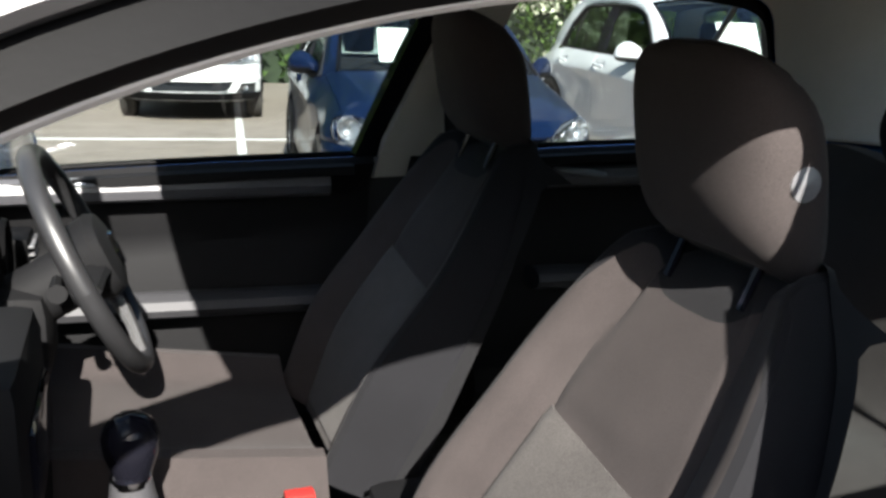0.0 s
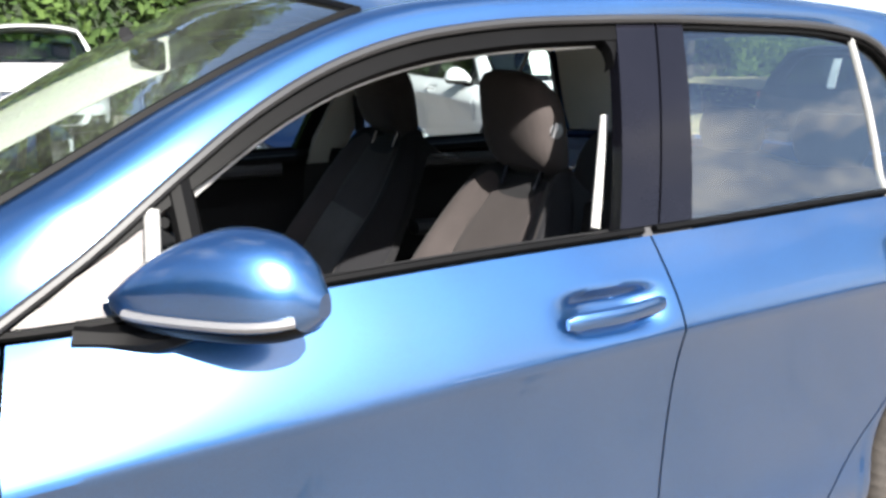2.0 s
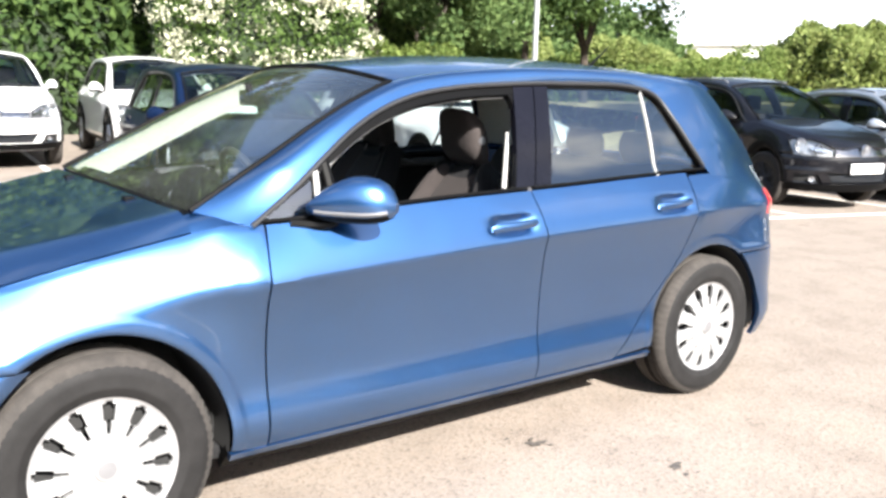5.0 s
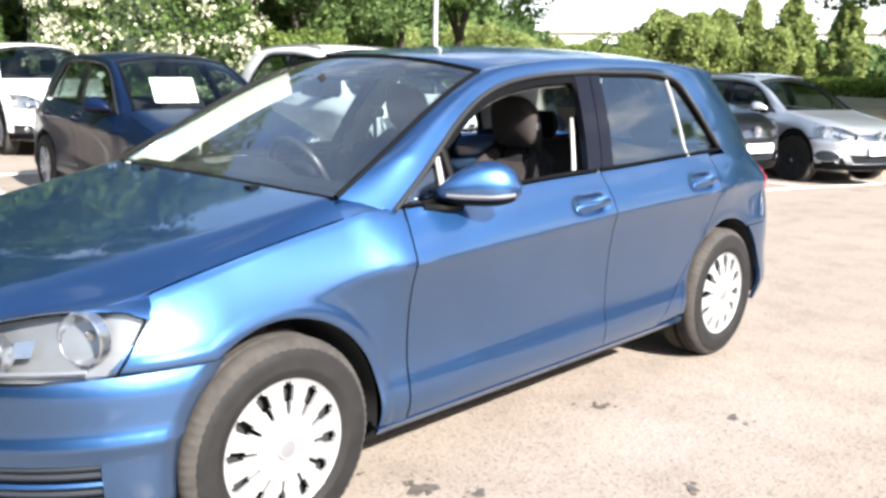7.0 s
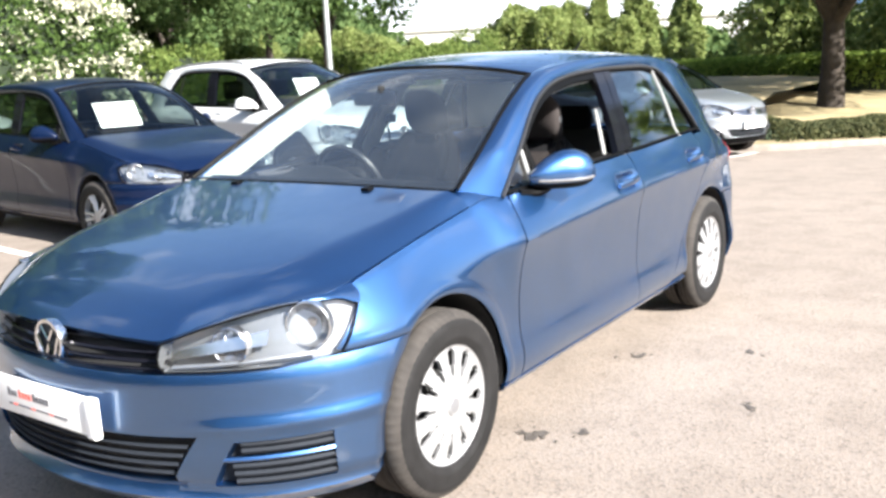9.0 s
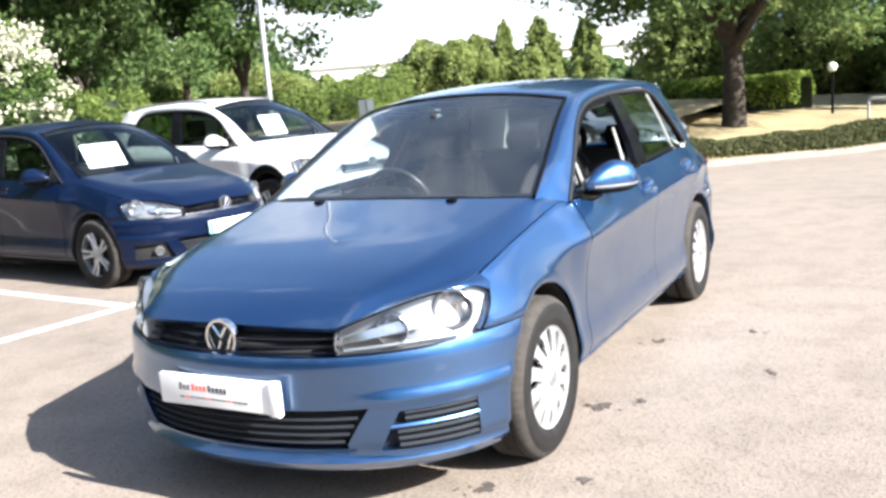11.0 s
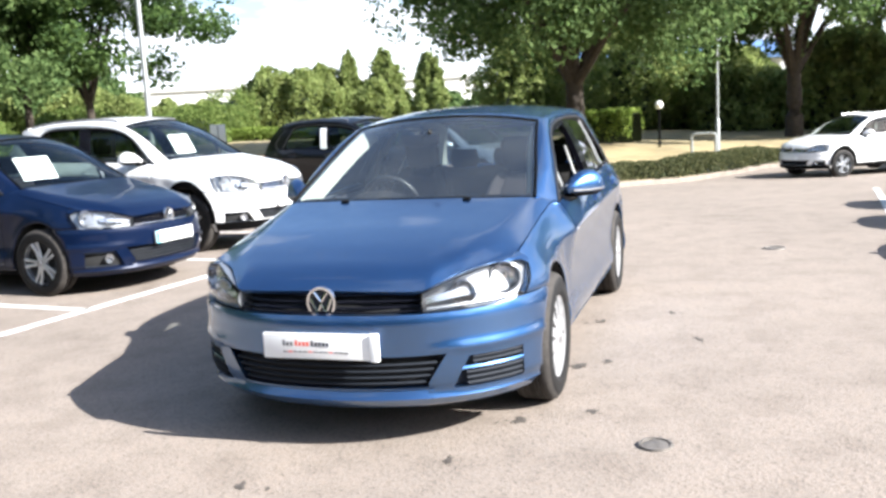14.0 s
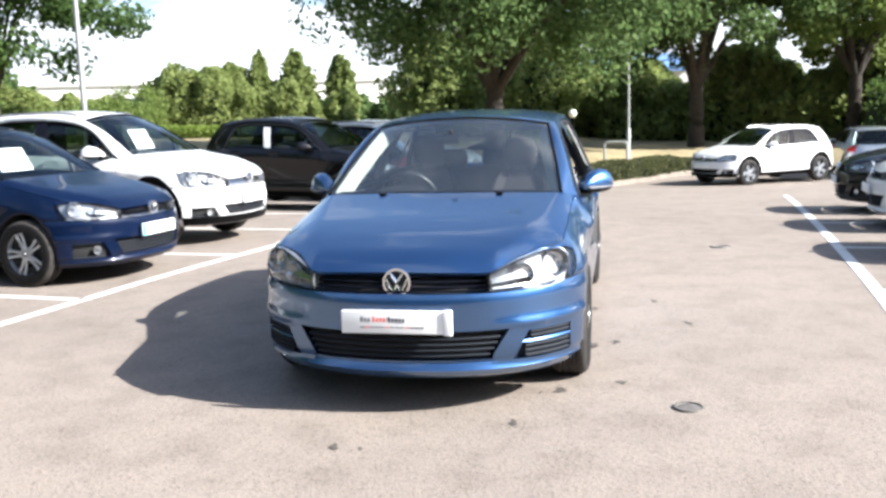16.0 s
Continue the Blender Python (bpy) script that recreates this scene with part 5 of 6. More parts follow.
def parked(name, label, coat, at, heading, warp, r, wheels="alloy", cladding=False, plate="white", rails=False, fine=0.55, side=None, card=None, side_card=False, pockets=False):
    car = thing(name, label, "car", "parked cars")
    ox, oy = at
    car.matrix_basis = pose(ox, oy, float(drop_to(ox)), 0, 0, heading)
    car_body(car, coat, warp, cladding=cladding, plate=plate, side_glass=side or TINT, fine=fine, pockets=pockets)
    plain_interior(car, warp)
    wb = abs(warp(-WB, 0, 0)[0]) if warp else WB
    wy = 0.775 * (warp(0, 1, 0)[1] if warp else 1)
    for wx, s_ in ((0, 1), (0, -1), (-wb, 1), (-wb, -1)):
        wheel(car, wx, s_, wheels, r, wy)
    if rails:
        for s_ in (1, -1):
            rx = np.linspace(-1.25, -2.75, 24)
            q = np.stack([rx, np.full(24, s_ * 0.53), np.interp(rx, [-2.75, -2.3, -1.7, -1.25], [1.40, 1.43, 1.44, 1.42]) + 0.02 * np.sin(np.linspace(0, np.pi, 24)) ** 0.3], 1)
            part("roof_rail", Skin().tube(q, 0.013, 6).warped(warp), STRIP_SILVER, car)
    if side_card:
        z0, z1 = 1.0, 1.32
        cz = np.linspace(z0, z1, 4)
        q = np.stack([np.stack([np.full(4, xx) - 0.3 * (cz - 1.0), -side_y(np.full(4, xx), cz) - 0.004, cz], 1) for xx in (-1.56, -1.70)], 0)
        part("side_card", Skin().slab(q, (0, -1, 0), 0.004).warped(warp), PAPER, car, "white card on the door pillar")
    if card:
        y0, y1 = card
        pts = [[(-0.66, y, 1.03), (-0.80, y, 1.235)] for y in np.linspace(y0, y1, 4)]
        part("price_card", Skin().slab(pts, (1, 0, 1), 0.004).warped(warp), PAPER, car, "white price card behind the windscreen")
    return car


HEAD = 90 - 6.4
POLO = bend(0.94, 0.94, ((0, 0), (0.2, 0.19), (0.316, 0.305), (1.0, 0.99), (1.46, 1.47), (1.6, 1.6)))
TIG = bend(0.995, 1.01, SUV)
parked("hatchback_car", "dark blue small hatchback with a white price card", DARK_BLUE, (-2.97, -4.14), HEAD, POLO, 0.305, plate="band", card=(-0.36, 0.08), fine=0.7)
parked("suv_car", "white compact suv with roof rails parked in a bay", WHITE, (-5.70, -4.36), HEAD, TIG, 0.35, cladding=True, rails=True, card=(-0.16, 0.2), fine=0.7)
# these two have rims coloured dark to stand for shade in the arches
parked("suv_car", "black suv with chrome grille parked in a bay", BLACK_PAINT, (-10.69, -3.43), 75, TIG, 0.36, "dark", cladding=True, rails=True, side_card=True)
parked("suv_car", "silver grey suv parked at the end of the row", SILVER, (-13.21, -2.6), 70, TIG, 0.37, "dark", cladding=True, rails=True, pockets=True)
parked("suv_car", "white suv with black lower bumper in the second row", WHITE, (-1.95, -11.1), HEAD, TIG, 0.36, cladding=True)
parked("suv_car", "white suv parked nose out in the second row", WHITE, (-4.45, -11.0), HEAD, TIG, 0.36, cladding=True)
parked("suv_car", "white suv with alloy wheels parked by the verge", WHITE, (-20.5, 3.9), -53, bend(0.99, 1.0, [(a, b * 0.93) for a, b in SUV]), 0.345, cladding=True, rails=True)
parked("estate_car", "silver grey estate car with red tail lamps", SILVER, (-25.5, 8.5), 175, bend(1.05, 1.0), 0.32, fine=0.4)
parked("hatchback_car", "black hatchback parked nose out in the opposite row", BLACK_PAINT, (-9.3, 5.1), HEAD + 180, bend(1.0, 1.0), 0.316, fine=0.4)
parked("hatchback_car", "white hatchback parked nose out in the opposite row", WHITE, (-6.9, 4.95), HEAD + 180, bend(1.0, 1.0), 0.316, fine=0.4)
parked("hatchback_car", "grey hatchback parked nose out in the opposite row", SILVER, (-4.35, 4.8), HEAD + 180, bend(1.0, 1.0), 0.316, fine=0.4)


# ---- inside the blue hatchback ----
SEAT_LIGHT = cloth("seat_cloth_light", (0.0790, 0.0727, 0.0683), 500.0)
PILLAR_TRIM = surface("pillar_trim_beige", (0.4108, 0.395, 0.3476), 0.75, vary=0.06, fine=400)
DOOR_BAR = surface("door_bar_grey", (0.055, 0.055, 0.06), 0.4, 0.0, vary=0.08)
SCREEN_TRIM = surface("screen_pillar_beige", (0.3002, 0.3081, 0.2686), 0.8, vary=0.06, fine=400)
SEAL_GREY = surface("seal_grey", (0.33, 0.325, 0.315), 0.5, vary=0.06)


def loft(rows, caps=True):
    s = Skin().sheet(rows, None, closed=True)
    if caps:
        n, m = len(rows), len(rows[0])
        s.f += [tuple(range(m - 1, -1, -1)), tuple(range((n - 1) * m, n * m))]
    return s


def rounded(w, d, n=28, e=2.8):
    """A rounded outline, w by d."""
    a = np.linspace(0, 2 * np.pi, n, endpoint=False)
    f = lambda q: np.sign(q) * np.abs(q) ** (2 / e)
    return np.stack([f(np.cos(a)) * d / 2, f(np.sin(a)) * w / 2], 1)


def front_seat(y, x, foot):
    seat = new("front_seat")
    seat.parent = golf
    tagged(seat, "grey and black cloth front seat")
    lean = pose(x, y, foot, 0, -26, 0)
    u, v = np.meshgrid(np.linspace(-1, 1, 41), np.linspace(0, 1, 34), indexing="ij")
    half = curve((0, 0.22), (0.3, 0.24), (0.6, 0.235), (0.8, 0.205), (0.92, 0.175), (1.0, 0.14))(v)
    bol = 0.05 * np.exp(-(((np.abs(u) - 0.84) / 0.17) ** 2)) * (1 - 0.5 * v)
    edge = np.clip((np.abs(u) - 0.9) / 0.1, 0, 1) ** 2 * 0.07
    head = np.clip((v - 0.93) / 0.07, 0, 1) ** 2 * 0.06
    split = 0.57 - 0.03 * u
    seam = 0.008 * np.exp(-(((np.abs(u) - 0.60 + 0.1 * v) / 0.03) ** 2)) + 0.007 * np.exp(-(((v - split) / 0.012) ** 2)) * (np.abs(u) < 0.6)
    lumbar = 0.022 * np.exp(-(((v - 0.3) / 0.22) ** 2)) - 0.03 * v**2
    front = np.stack([0.02 + bol + lumbar - edge - head - seam, u * half, 0.62 * v + 0.03 * np.exp(-(((np.abs(u) - 0.78) / 0.22) ** 2)) * v**6 - 0.03 * np.abs(u) ** 3 * np.clip(v - 0.75, 0, 1) * 4], -1)
    T = lambda a: np.array([[tuple(lean @ Vector(p)) for p in r] for r in a])
    # grey cloth up to a scooped line; above it black paints in the shade
    low_c, top_c = [], []
    for col, uc in zip(front[3:38], u[3:38, 0]):
        vb = 0.865 + 0.07 * math.exp(-(((abs(uc) - 0.62) / 0.22) ** 2)) - 0.10 * max(0.0, abs(uc) - 0.72) / 0.15
        cut = lambda a_, b_, n_: np.stack([np.interp(np.linspace(a_, b_, n_), v[0], col[:, c_]) for c_ in range(3)], 1)
        low_c.append(cut(0, vb, 30))
        top_c.append(cut(vb, 1, 8))
    part("seat_front", Skin().sheet(T(low_c), (1, 0, 0.3)), SEAT_CLOTH, seat)
    part("seat_top_shade", Skin().sheet(T(top_c), (1, 0, 0.3)), SEAT_SIDE, seat, "top of the seat back, coloured black as shade")
    for e_ in (front[:4], front[37:]):
        part("bolster_side", Skin().sheet(T(e_), (1, 0, 0.3)), SEAT_SIDE, seat)
    # woven lower panel up to the slanting seam
    sel = front[9:32, 1:20].copy()
    for i_ in range(len(sel)):
        top_v = 0.56 - 0.03 * float(u[9 + i_, 0])
        vv_ = np.linspace(0.03, top_v, 19)
        sel[i_] = np.stack([np.interp(vv_, v[0], front[9 + i_, :, c_]) for c_ in range(3)], 1)
    sel[..., 0] += 0.004
    part("seat_panel", Skin().sheet(T(sel), (1, 0, 0.3), 0.006), SEAT_LIGHT, seat, "lighter grey woven seat panel")
    rim = np.concatenate([front[0, :], front[1:-1, -1], front[-1, ::-1]])
    back = rim.copy()
    back[:, 0] = -0.075 + 0.02 * (rim[:, 2] / 0.6)
    back[:, 1] *= 0.93
    mid = rim.copy()
    mid[:, 0] = -0.03
    mid[:, 1] *= 1.02
    part("seat_shell", Skin().sheet(T(np.stack([rim, mid, back])), None).sheet(T(np.stack([back[: len(back) // 2 + 1], back[::-1][: len(back) // 2 + 1]])), None), SEAT_SIDE, seat)
    # head restraint on two posts
    rows = []
    for t in 0.5 - 0.5 * np.cos(np.linspace(0, np.pi, 16)):
        k = (1 - abs(2 * t - 1) ** 4.5) ** 0.5 if 0 < t < 1 else 0.3
        q = rounded(0.24 * (0.86 + 0.14 * math.sin(math.pi * (0.2 + 0.6 * t))) * (0.62 + 0.38 * k), 0.146 * (0.5 + 0.5 * k), 40, 3.0)
        rows.append([tuple(lean @ Vector((-0.012 + a + 0.12 * t, b, 0.606 + 0.172 * t))) for a, b in q])
    rest = part("head_restraint", loft(rows), SEAT_CLOTH, seat)
    for s in (-0.065, 0.065):
        part("post", Skin().tube([tuple(lean @ Vector((-0.005, s, 0.56))), tuple(lean @ Vector((0.0, s, 0.63)))], 0.006, 8), GLOSS_BLACK, rest)
    c = lean @ Vector((0.044, 0.113, 0.69))
    if y > 0:
        part("button", Skin().lathe([(0.0, 0.019), (0.007, 0.017), (0.009, 0.0)], "y", 16, tuple(c)), STRIP_SILVER, rest)
    # cushion
    rows = []
    for t in np.linspace(0, 1, 12):
        xx = x + 0.06 + 0.50 * t
        zz = 0.50 + 0.07 * t - 0.06 * max(0, t - 0.85) ** 1 * 4
        w = 0.5 + 0.03 * t
        prof = []
        for uu in np.linspace(-1, 1, 21):
            h = 0.09 + 0.035 * math.exp(-(((abs(uu) - 0.84) / 0.18) ** 2)) - 0.09 * max(0, abs(uu) - 0.9) * 6
            prof.append((xx, y + uu * w / 2, zz + h))
        rows.append(prof)
    top = np.array(rows)
    part("cushion_top", Skin().sheet(top, (0, 0, 1)), SEAT_CLOTH, seat)
    ring = np.concatenate([top[0], top[1:-1, -1], top[-1, ::-1], top[1:-1, 0][::-1]])
    low_ = ring.copy()
    low_[:, 2] = 0.40
    cb = Skin()
    n = len(ring)
    cb.add(list(ring) + list(low_), [(i, n + i, n + (i + 1) % n, (i + 1) % n) for i in range(n)])
    part("cushion_side", cb, SEAT_SIDE, seat)
    part("seat_base", Skin().box((x + 0.02, y - 0.22, 0.26), (x + 0.5, y + 0.22, 0.42), 0.02), UNDER, seat)
    return seat


front_seat(0.325, -1.375, 0.50)
front_seat(-0.36, -1.375, 0.535)

# rear bench
bench = new("rear_bench")
bench.parent = golf
tagged(bench, "grey cloth rear bench with three head restraints")
yy = np.linspace(-0.64, 0.64, 41)
sec = [(-2.02, 0.40), (-2.0, 0.52), (-2.1, 0.555), (-2.42, 0.52), (-2.47, 0.56), (-2.62, 0.98), (-2.66, 1.01), (-2.74, 1.0), (-2.76, 0.5)]
part("bench_cloth", Skin().sheet([[(a - 0.02 * math.cos(q * 10) * (b > 0.6), q, b + 0.012 * math.cos(q * 10)) for a, b in along(sec, 30)] for q in yy], (1, 0, 1)), SEAT_CLOTH, bench)
for q in (-0.36, 0.0, 0.36):
    rows = [[(-2.69 + a + 0.01 * t, q + b, 1.0 + 0.15 * t) for a, b in rounded(0.24 * (0.8 + 0.2 * math.sin(math.pi * t)), 0.09 * (0.6 + 0.4 * math.sin(math.pi * t)), 20)] for t in np.linspace(0, 1, 8)]
    part("head_restraint", loft(rows), SEAT_SIDE, bench)

# dashboard
dash = new("dashboard")
dash.parent = golf
tagged(dash, "dark soft dashboard with round dials")
sec = [(-0.80, 0.50), (-0.84, 0.62), (-0.80, 0.70), (-0.82, 0.80), (-0.83, 0.88), (-0.80, 0.925), (-0.74, 0.945), (-0.6, 0.955), (-0.42, 0.95), (-0.36, 0.93)]
rows = []
for q in np.linspace(-0.70, 0.70, 49):
    hood = 0.055 * math.exp(-(((q + 0.36) / 0.17) ** 4))
    pts = along(sec, 36)
    rows.append([(a - 0.02 * math.cos(q * 2.2) + 0.03 * (abs(q) / 0.7) ** 3, q, b + hood * math.exp(-(((a + 0.78) / 0.09) ** 2))) for a, b in pts])
part("dash_top", Skin().sheet(rows, (-1, 0, 0.5)), TRIM_DARK, dash)
part("centre_panel", Skin().box((-0.93, -0.15, 0.45), (-0.80, 0.15, 0.90), 0.03), TRIM_DARK, dash)
part("screen", Skin().box((-0.938, -0.105, 0.72), (-0.925, 0.105, 0.82), 0.006), GLOSS_BLACK, dash)
part("trim_strip", Skin().box((-0.875, 0.17, 0.775), (-0.845, 0.66, 0.80), 0.006), LAMP_GREY, dash)
for q in (-0.58, 0.58, -0.07, 0.07):
    part("air_vent", Skin().box((-0.885, q - 0.055, 0.835), (-0.835, q + 0.055, 0.895), 0.012), PLASTIC, dash)
    for k in range(3):
        part("vent_slat", Skin().box((-0.892, q - 0.05, 0.848 + 0.014 * k), (-0.88, q + 0.05, 0.852 + 0.014 * k), 0.001), LAMP_GREY, dash)
for q in (-0.43, -0.29):
    part("dial", Skin().lathe([(-0.012, 0.058), (-0.02, 0.054), (-0.012, 0.05), (-0.01, 0.0)], "x", 28, (-0.845, q, 0.895)), PLASTIC, dash)

# steering wheel
steer = new("steering_wheel")
steer.parent = golf
tagged(steer, "black three-spoke steering wheel")
ST = pose(-0.985, -0.36, 0.895, 0, 0, 0) @ pose(0, 0, 0, 0, 24, 0)
a = np.linspace(0, 2 * np.pi, 49)[:-1]
rows = []
for q in a:
    o = Vector((0, math.cos(q), math.sin(q)))
    rows.append([tuple(ST @ (o * (0.183 + 0.0155 * math.cos(t)) + Vector((0.0165 * math.sin(t), 0, 0)))) for t in np.linspace(0, 2 * np.pi, 13)[:-1]])
rows.append(rows[0])
part("rim", Skin().sheet(rows, None, closed=True), TRIM_RUBBER, steer)
brow = [[tuple(ST @ Vector((-0.02 - h, b * k, a_ * k))) for a_, b in rounded(0.19, 0.13, 24)] for h, k in ((-0.03, 0.9), (0.0, 1.0), (0.015, 0.9), (0.022, 0.6), (0.024, 0.05))]
part("boss", loft(brow), TRIM_DARK, steer)
part("boss_badge", loft([[tuple(ST @ Vector((-0.045 - h, b * k, a_ * k))) for a_, b in rounded(0.06, 0.06, 20, 2)] for h, k in ((0.0, 1.0), (0.004, 0.9), (0.005, 0.05))]), CHROME, steer)
for ang in (0, 180, 270):
    q = math.radians(ang)
    d = Vector((0, math.cos(q), math.sin(q)))
    part("spoke", Skin().tube([tuple(ST @ (d * 0.06 + Vector((-0.01, 0, 0)))), tuple(ST @ (d * 0.12 + Vector((-0.008, 0, 0)))), tuple(ST @ (d * 0.18))], [0.03, 0.02, 0.022], 8, 0.5), LAMP_GREY if ang == 270 else TRIM_DARK, steer)
part("column_shroud", Skin().box((-0.93, -0.435, 0.715), (-0.6, -0.285, 0.865), 0.04), TRIM_DARK, steer)
part("knee_panel", Skin().box((-0.90, -0.70, 0.40), (-0.55, -0.13, 0.76), 0.05), TRIM_DARK, golf)
part("column", Skin().tube([tuple(ST @ Vector((0.0, 0, -0.01))), tuple(ST @ Vector((0.16, 0, -0.02)))], 0.05, 12), TRIM_DARK, steer)
for s in (-1, 1):
    part("stalk", Skin().tube([tuple(ST @ Vector((0.05, 0.03 * s, 0.0))), tuple(ST @ Vector((0.04, 0.15 * s, 0.01))), tuple(ST @ Vector((0.035, 0.17 * s, 0.012)))], [0.009, 0.011, 0.014], 8), TRIM_DARK, steer)

# centre console, gear lever, handbrake, buckles
cons = new("centre_console")
cons.parent = golf
part("console_body", Skin().box((-1.62, -0.12, 0.25), (-0.82, 0.12, 0.50), 0.03), TRIM_DARK, cons)
part("armrest", Skin().box((-1.66, -0.09, 0.50), (-1.36, 0.09, 0.60), 0.03), TRIM_DARK, cons)
part("gear_boot", loft([[(-1.04 + 0.008 * t + a_, b, 0.50 + 0.20 * t) for a_, b in rounded(w, w * 1.1, 20, 2.4)] for t, w in zip(np.linspace(0, 1, 8), (0.15, 0.135, 0.10, 0.088, 0.07, 0.066, 0.054, 0.046))]), TRIM_GREY, cons)
part("gear_collar", Skin().lathe([(0.692, 0.022), (0.692, 0.026), (0.702, 0.026), (0.702, 0.022)], "z", 20, (-1.032, 0.0, 0.0)), CHROME, cons)
part("gear_knob", Skin().lathe([(0.700, 0.0), (0.700, 0.022), (0.712, 0.026), (0.735, 0.034), (0.757, 0.036), (0.774, 0.030), (0.784, 0.018), (0.787, 0.0)], "z", 24, (-1.034, 0.0, 0.0)), GLOSS_BLACK, cons)
part("handbrake", Skin().tube([(-1.22, -0.06, 0.50), (-1.30, -0.06, 0.56), (-1.42, -0.06, 0.58)], [0.016, 0.016, 0.013], 10), TRIM_DARK, cons)
for bx_, by_, bz_ in ((-1.262, -0.075, 0.60), (-1.385, 0.10, 0.545)):
    bk = part("belt_buckle", Skin().box((bx_ - 0.025, by_ - 0.017, bz_ - 0.1), (bx_ + 0.025, by_ + 0.017, bz_ - 0.008), 0.008), TRIM_DARK, golf, "black seat belt buckle with a red release")
    part("release_button", Skin().box((bx_ - 0.022, by_ - 0.013, bz_ - 0.012), (bx_ + 0.022, by_ + 0.013, bz_ + 0.002), 0.004), RED_PLASTIC, bk)
part("cabin_floor", Skin().box((-3.1, -0.76, 0.215), (-0.3, 0.76, 0.26), 0.01), CARPET, golf)
part("bulkhead", Skin().box((-0.42, -0.72, 0.22), (-0.36, 0.72, 0.90), 0.02), UNDER, golf)

# door cards
for side in (1, -1):
    for (pl_, pr_), dr in (((-0.55, -1.555), golf_doors[0]), ((-1.64, -2.43), golf_doors[1])):
        d = dr[0 if side > 0 else 1]
        M = lambda sk: sk if side > 0 else sk.mirrored()
        g = side_patch(lambda z: pl_ + 0 * z, lambda z: pr_ + 0 * z, lambda x: 0.30 + 0 * x, lambda x: belt_z(x) - 0.012, 30, 26, lambda x, z: 0.085 - 0.02 * np.exp(-(((z - 0.93) / 0.05) ** 2)) + 0.0 * x)
        part("door_card", M(Skin().slab(g, (0, -1, 0), 0.02)), TRIM_DARK, d)
        xs = np.linspace(pl_ - 0.02, pr_ + 0.05, 20)
        cap = np.stack([side_points(xs, belt_z(xs) - 0.012, -0.10), side_points(xs, belt_z(xs) - 0.006, -0.03)], 0)
        part("window_sill", M(Skin().slab(cap, (0, 0, 1), 0.02)), TRIM_DARK, d)
        bar = np.stack([xs[3:-1], side_y(xs[3:-1], 0.945) - 0.088, np.full(16, 0.935)], 1)
        part("trim_bar", M(Skin().tube(bar, 0.022, 8, 1.2)), DOOR_BAR, d)
        arm = np.stack([np.linspace(pl_ - 0.30, pr_ + 0.05, 14), np.full(14, 0.735), np.linspace(0.70, 0.685, 14)], 1)
        part("armrest", M(Skin().tube(arm, 0.045, 10, 0.6)), TRIM_GREY, d)
        hx = pl_ - 0.42
        part("inner_handle", M(Skin().tube(along([(hx - 0.08, 0.755, 0.935), (hx, 0.735, 0.95), (hx + 0.07, 0.755, 0.955)], 8), [0.008, 0.013, 0.015, 0.016, 0.016, 0.015, 0.013, 0.008], 8, 0.6)), SILVER, d)
        pk = np.stack([np.linspace(pl_ - 0.15, pr_ + 0.1, 12), np.full(12, 0.745), np.full(12, 0.44)], 1)
        part("door_pocket", M(Skin().tube(pk, 0.055, 8, 1.3)), TRIM_DARK, d)

# pillar trims inside, beige
tk_ = np.linspace(0, 1, len(opening))
nn_ = 80
po = np.stack([curve(*zip(tk_, np.array([(x, float(side_y(x, z)) - 0.03, z - 0.0) for x, z in opening])[:, c]))(np.linspace(0, 1, nn_)) for c in range(3)], 1)
pe = np.stack([curve(*zip(tk_, np.array(roof_edge)[:, c]))(np.linspace(0, 1, nn_)) for c in range(3)], 1) - np.array((0.010, 0.016, 0.014))
vv = np.linspace(0, 1, 7)[None, :, None]
pg = po[:, None] * (1 - vv) + pe[:, None] * vv
pg[..., 1] -= 0.02 * np.sin(np.pi * vv[..., 0])
mirror_pair("pillar_trim", lambda: Skin().sheet(pg, (0, -1, -0.3)), PILLAR_TRIM, golf, "pale beige pillar trim")
# broad trims inside the screen pillars
ap = along(roof_edge[:7], 40) - np.array((0.012, 0.014, 0.012))
ap = ap[:34]
ap_rows = [ap + np.array(((-0.035 * q, -0.052 * q, -0.075 * q))) + np.array((0.012, -0.004, 0.006)) * math.sin(math.pi * q) for q in np.linspace(0, 1, 7)]
mirror_pair("screen_pillar_trim", lambda: Skin().slab(ap_rows, (0.4, -0.7, 0.4), 0.012), SCREEN_TRIM, golf, "pale screen pillar trim")
for side in (1, -1):
    M = lambda sk: sk if side > 0 else sk.mirrored()
    zz = np.linspace(0.62, 1.36, 14)
    bp = np.stack([np.stack([np.full(14, xx) - 0.36 * np.clip(zz - 1.0, 0, 1), side_y(np.full(14, -1.62), zz) - 0.055, zz], 1) for xx in (-1.565, -1.59, -1.665, -1.69)], 0)
    part("pillar_trim", M(Skin().slab(bp, (0, -1, 0), 0.03)), PILLAR_TRIM if side < 0 else TRIM_GREY, golf)
    belt = np.stack([-1.70 - 0.02 * np.linspace(0, 1, 8), np.full(8, 0.655) + 0.03 * np.linspace(1, 0, 8) ** 2, np.linspace(1.22, 0.5, 8)], 1)
    part("seat_belt", M(Skin().tube(belt, 0.024, 6, 0.12)), SEAT_SIDE, golf)
    part("belt_guide", M(Skin().box((-1.74, 0.64, 1.12), (-1.68, 0.68, 1.17), 0.012)), TRIM_DARK, golf)
zz = np.linspace(0.985, 1.185, 14)
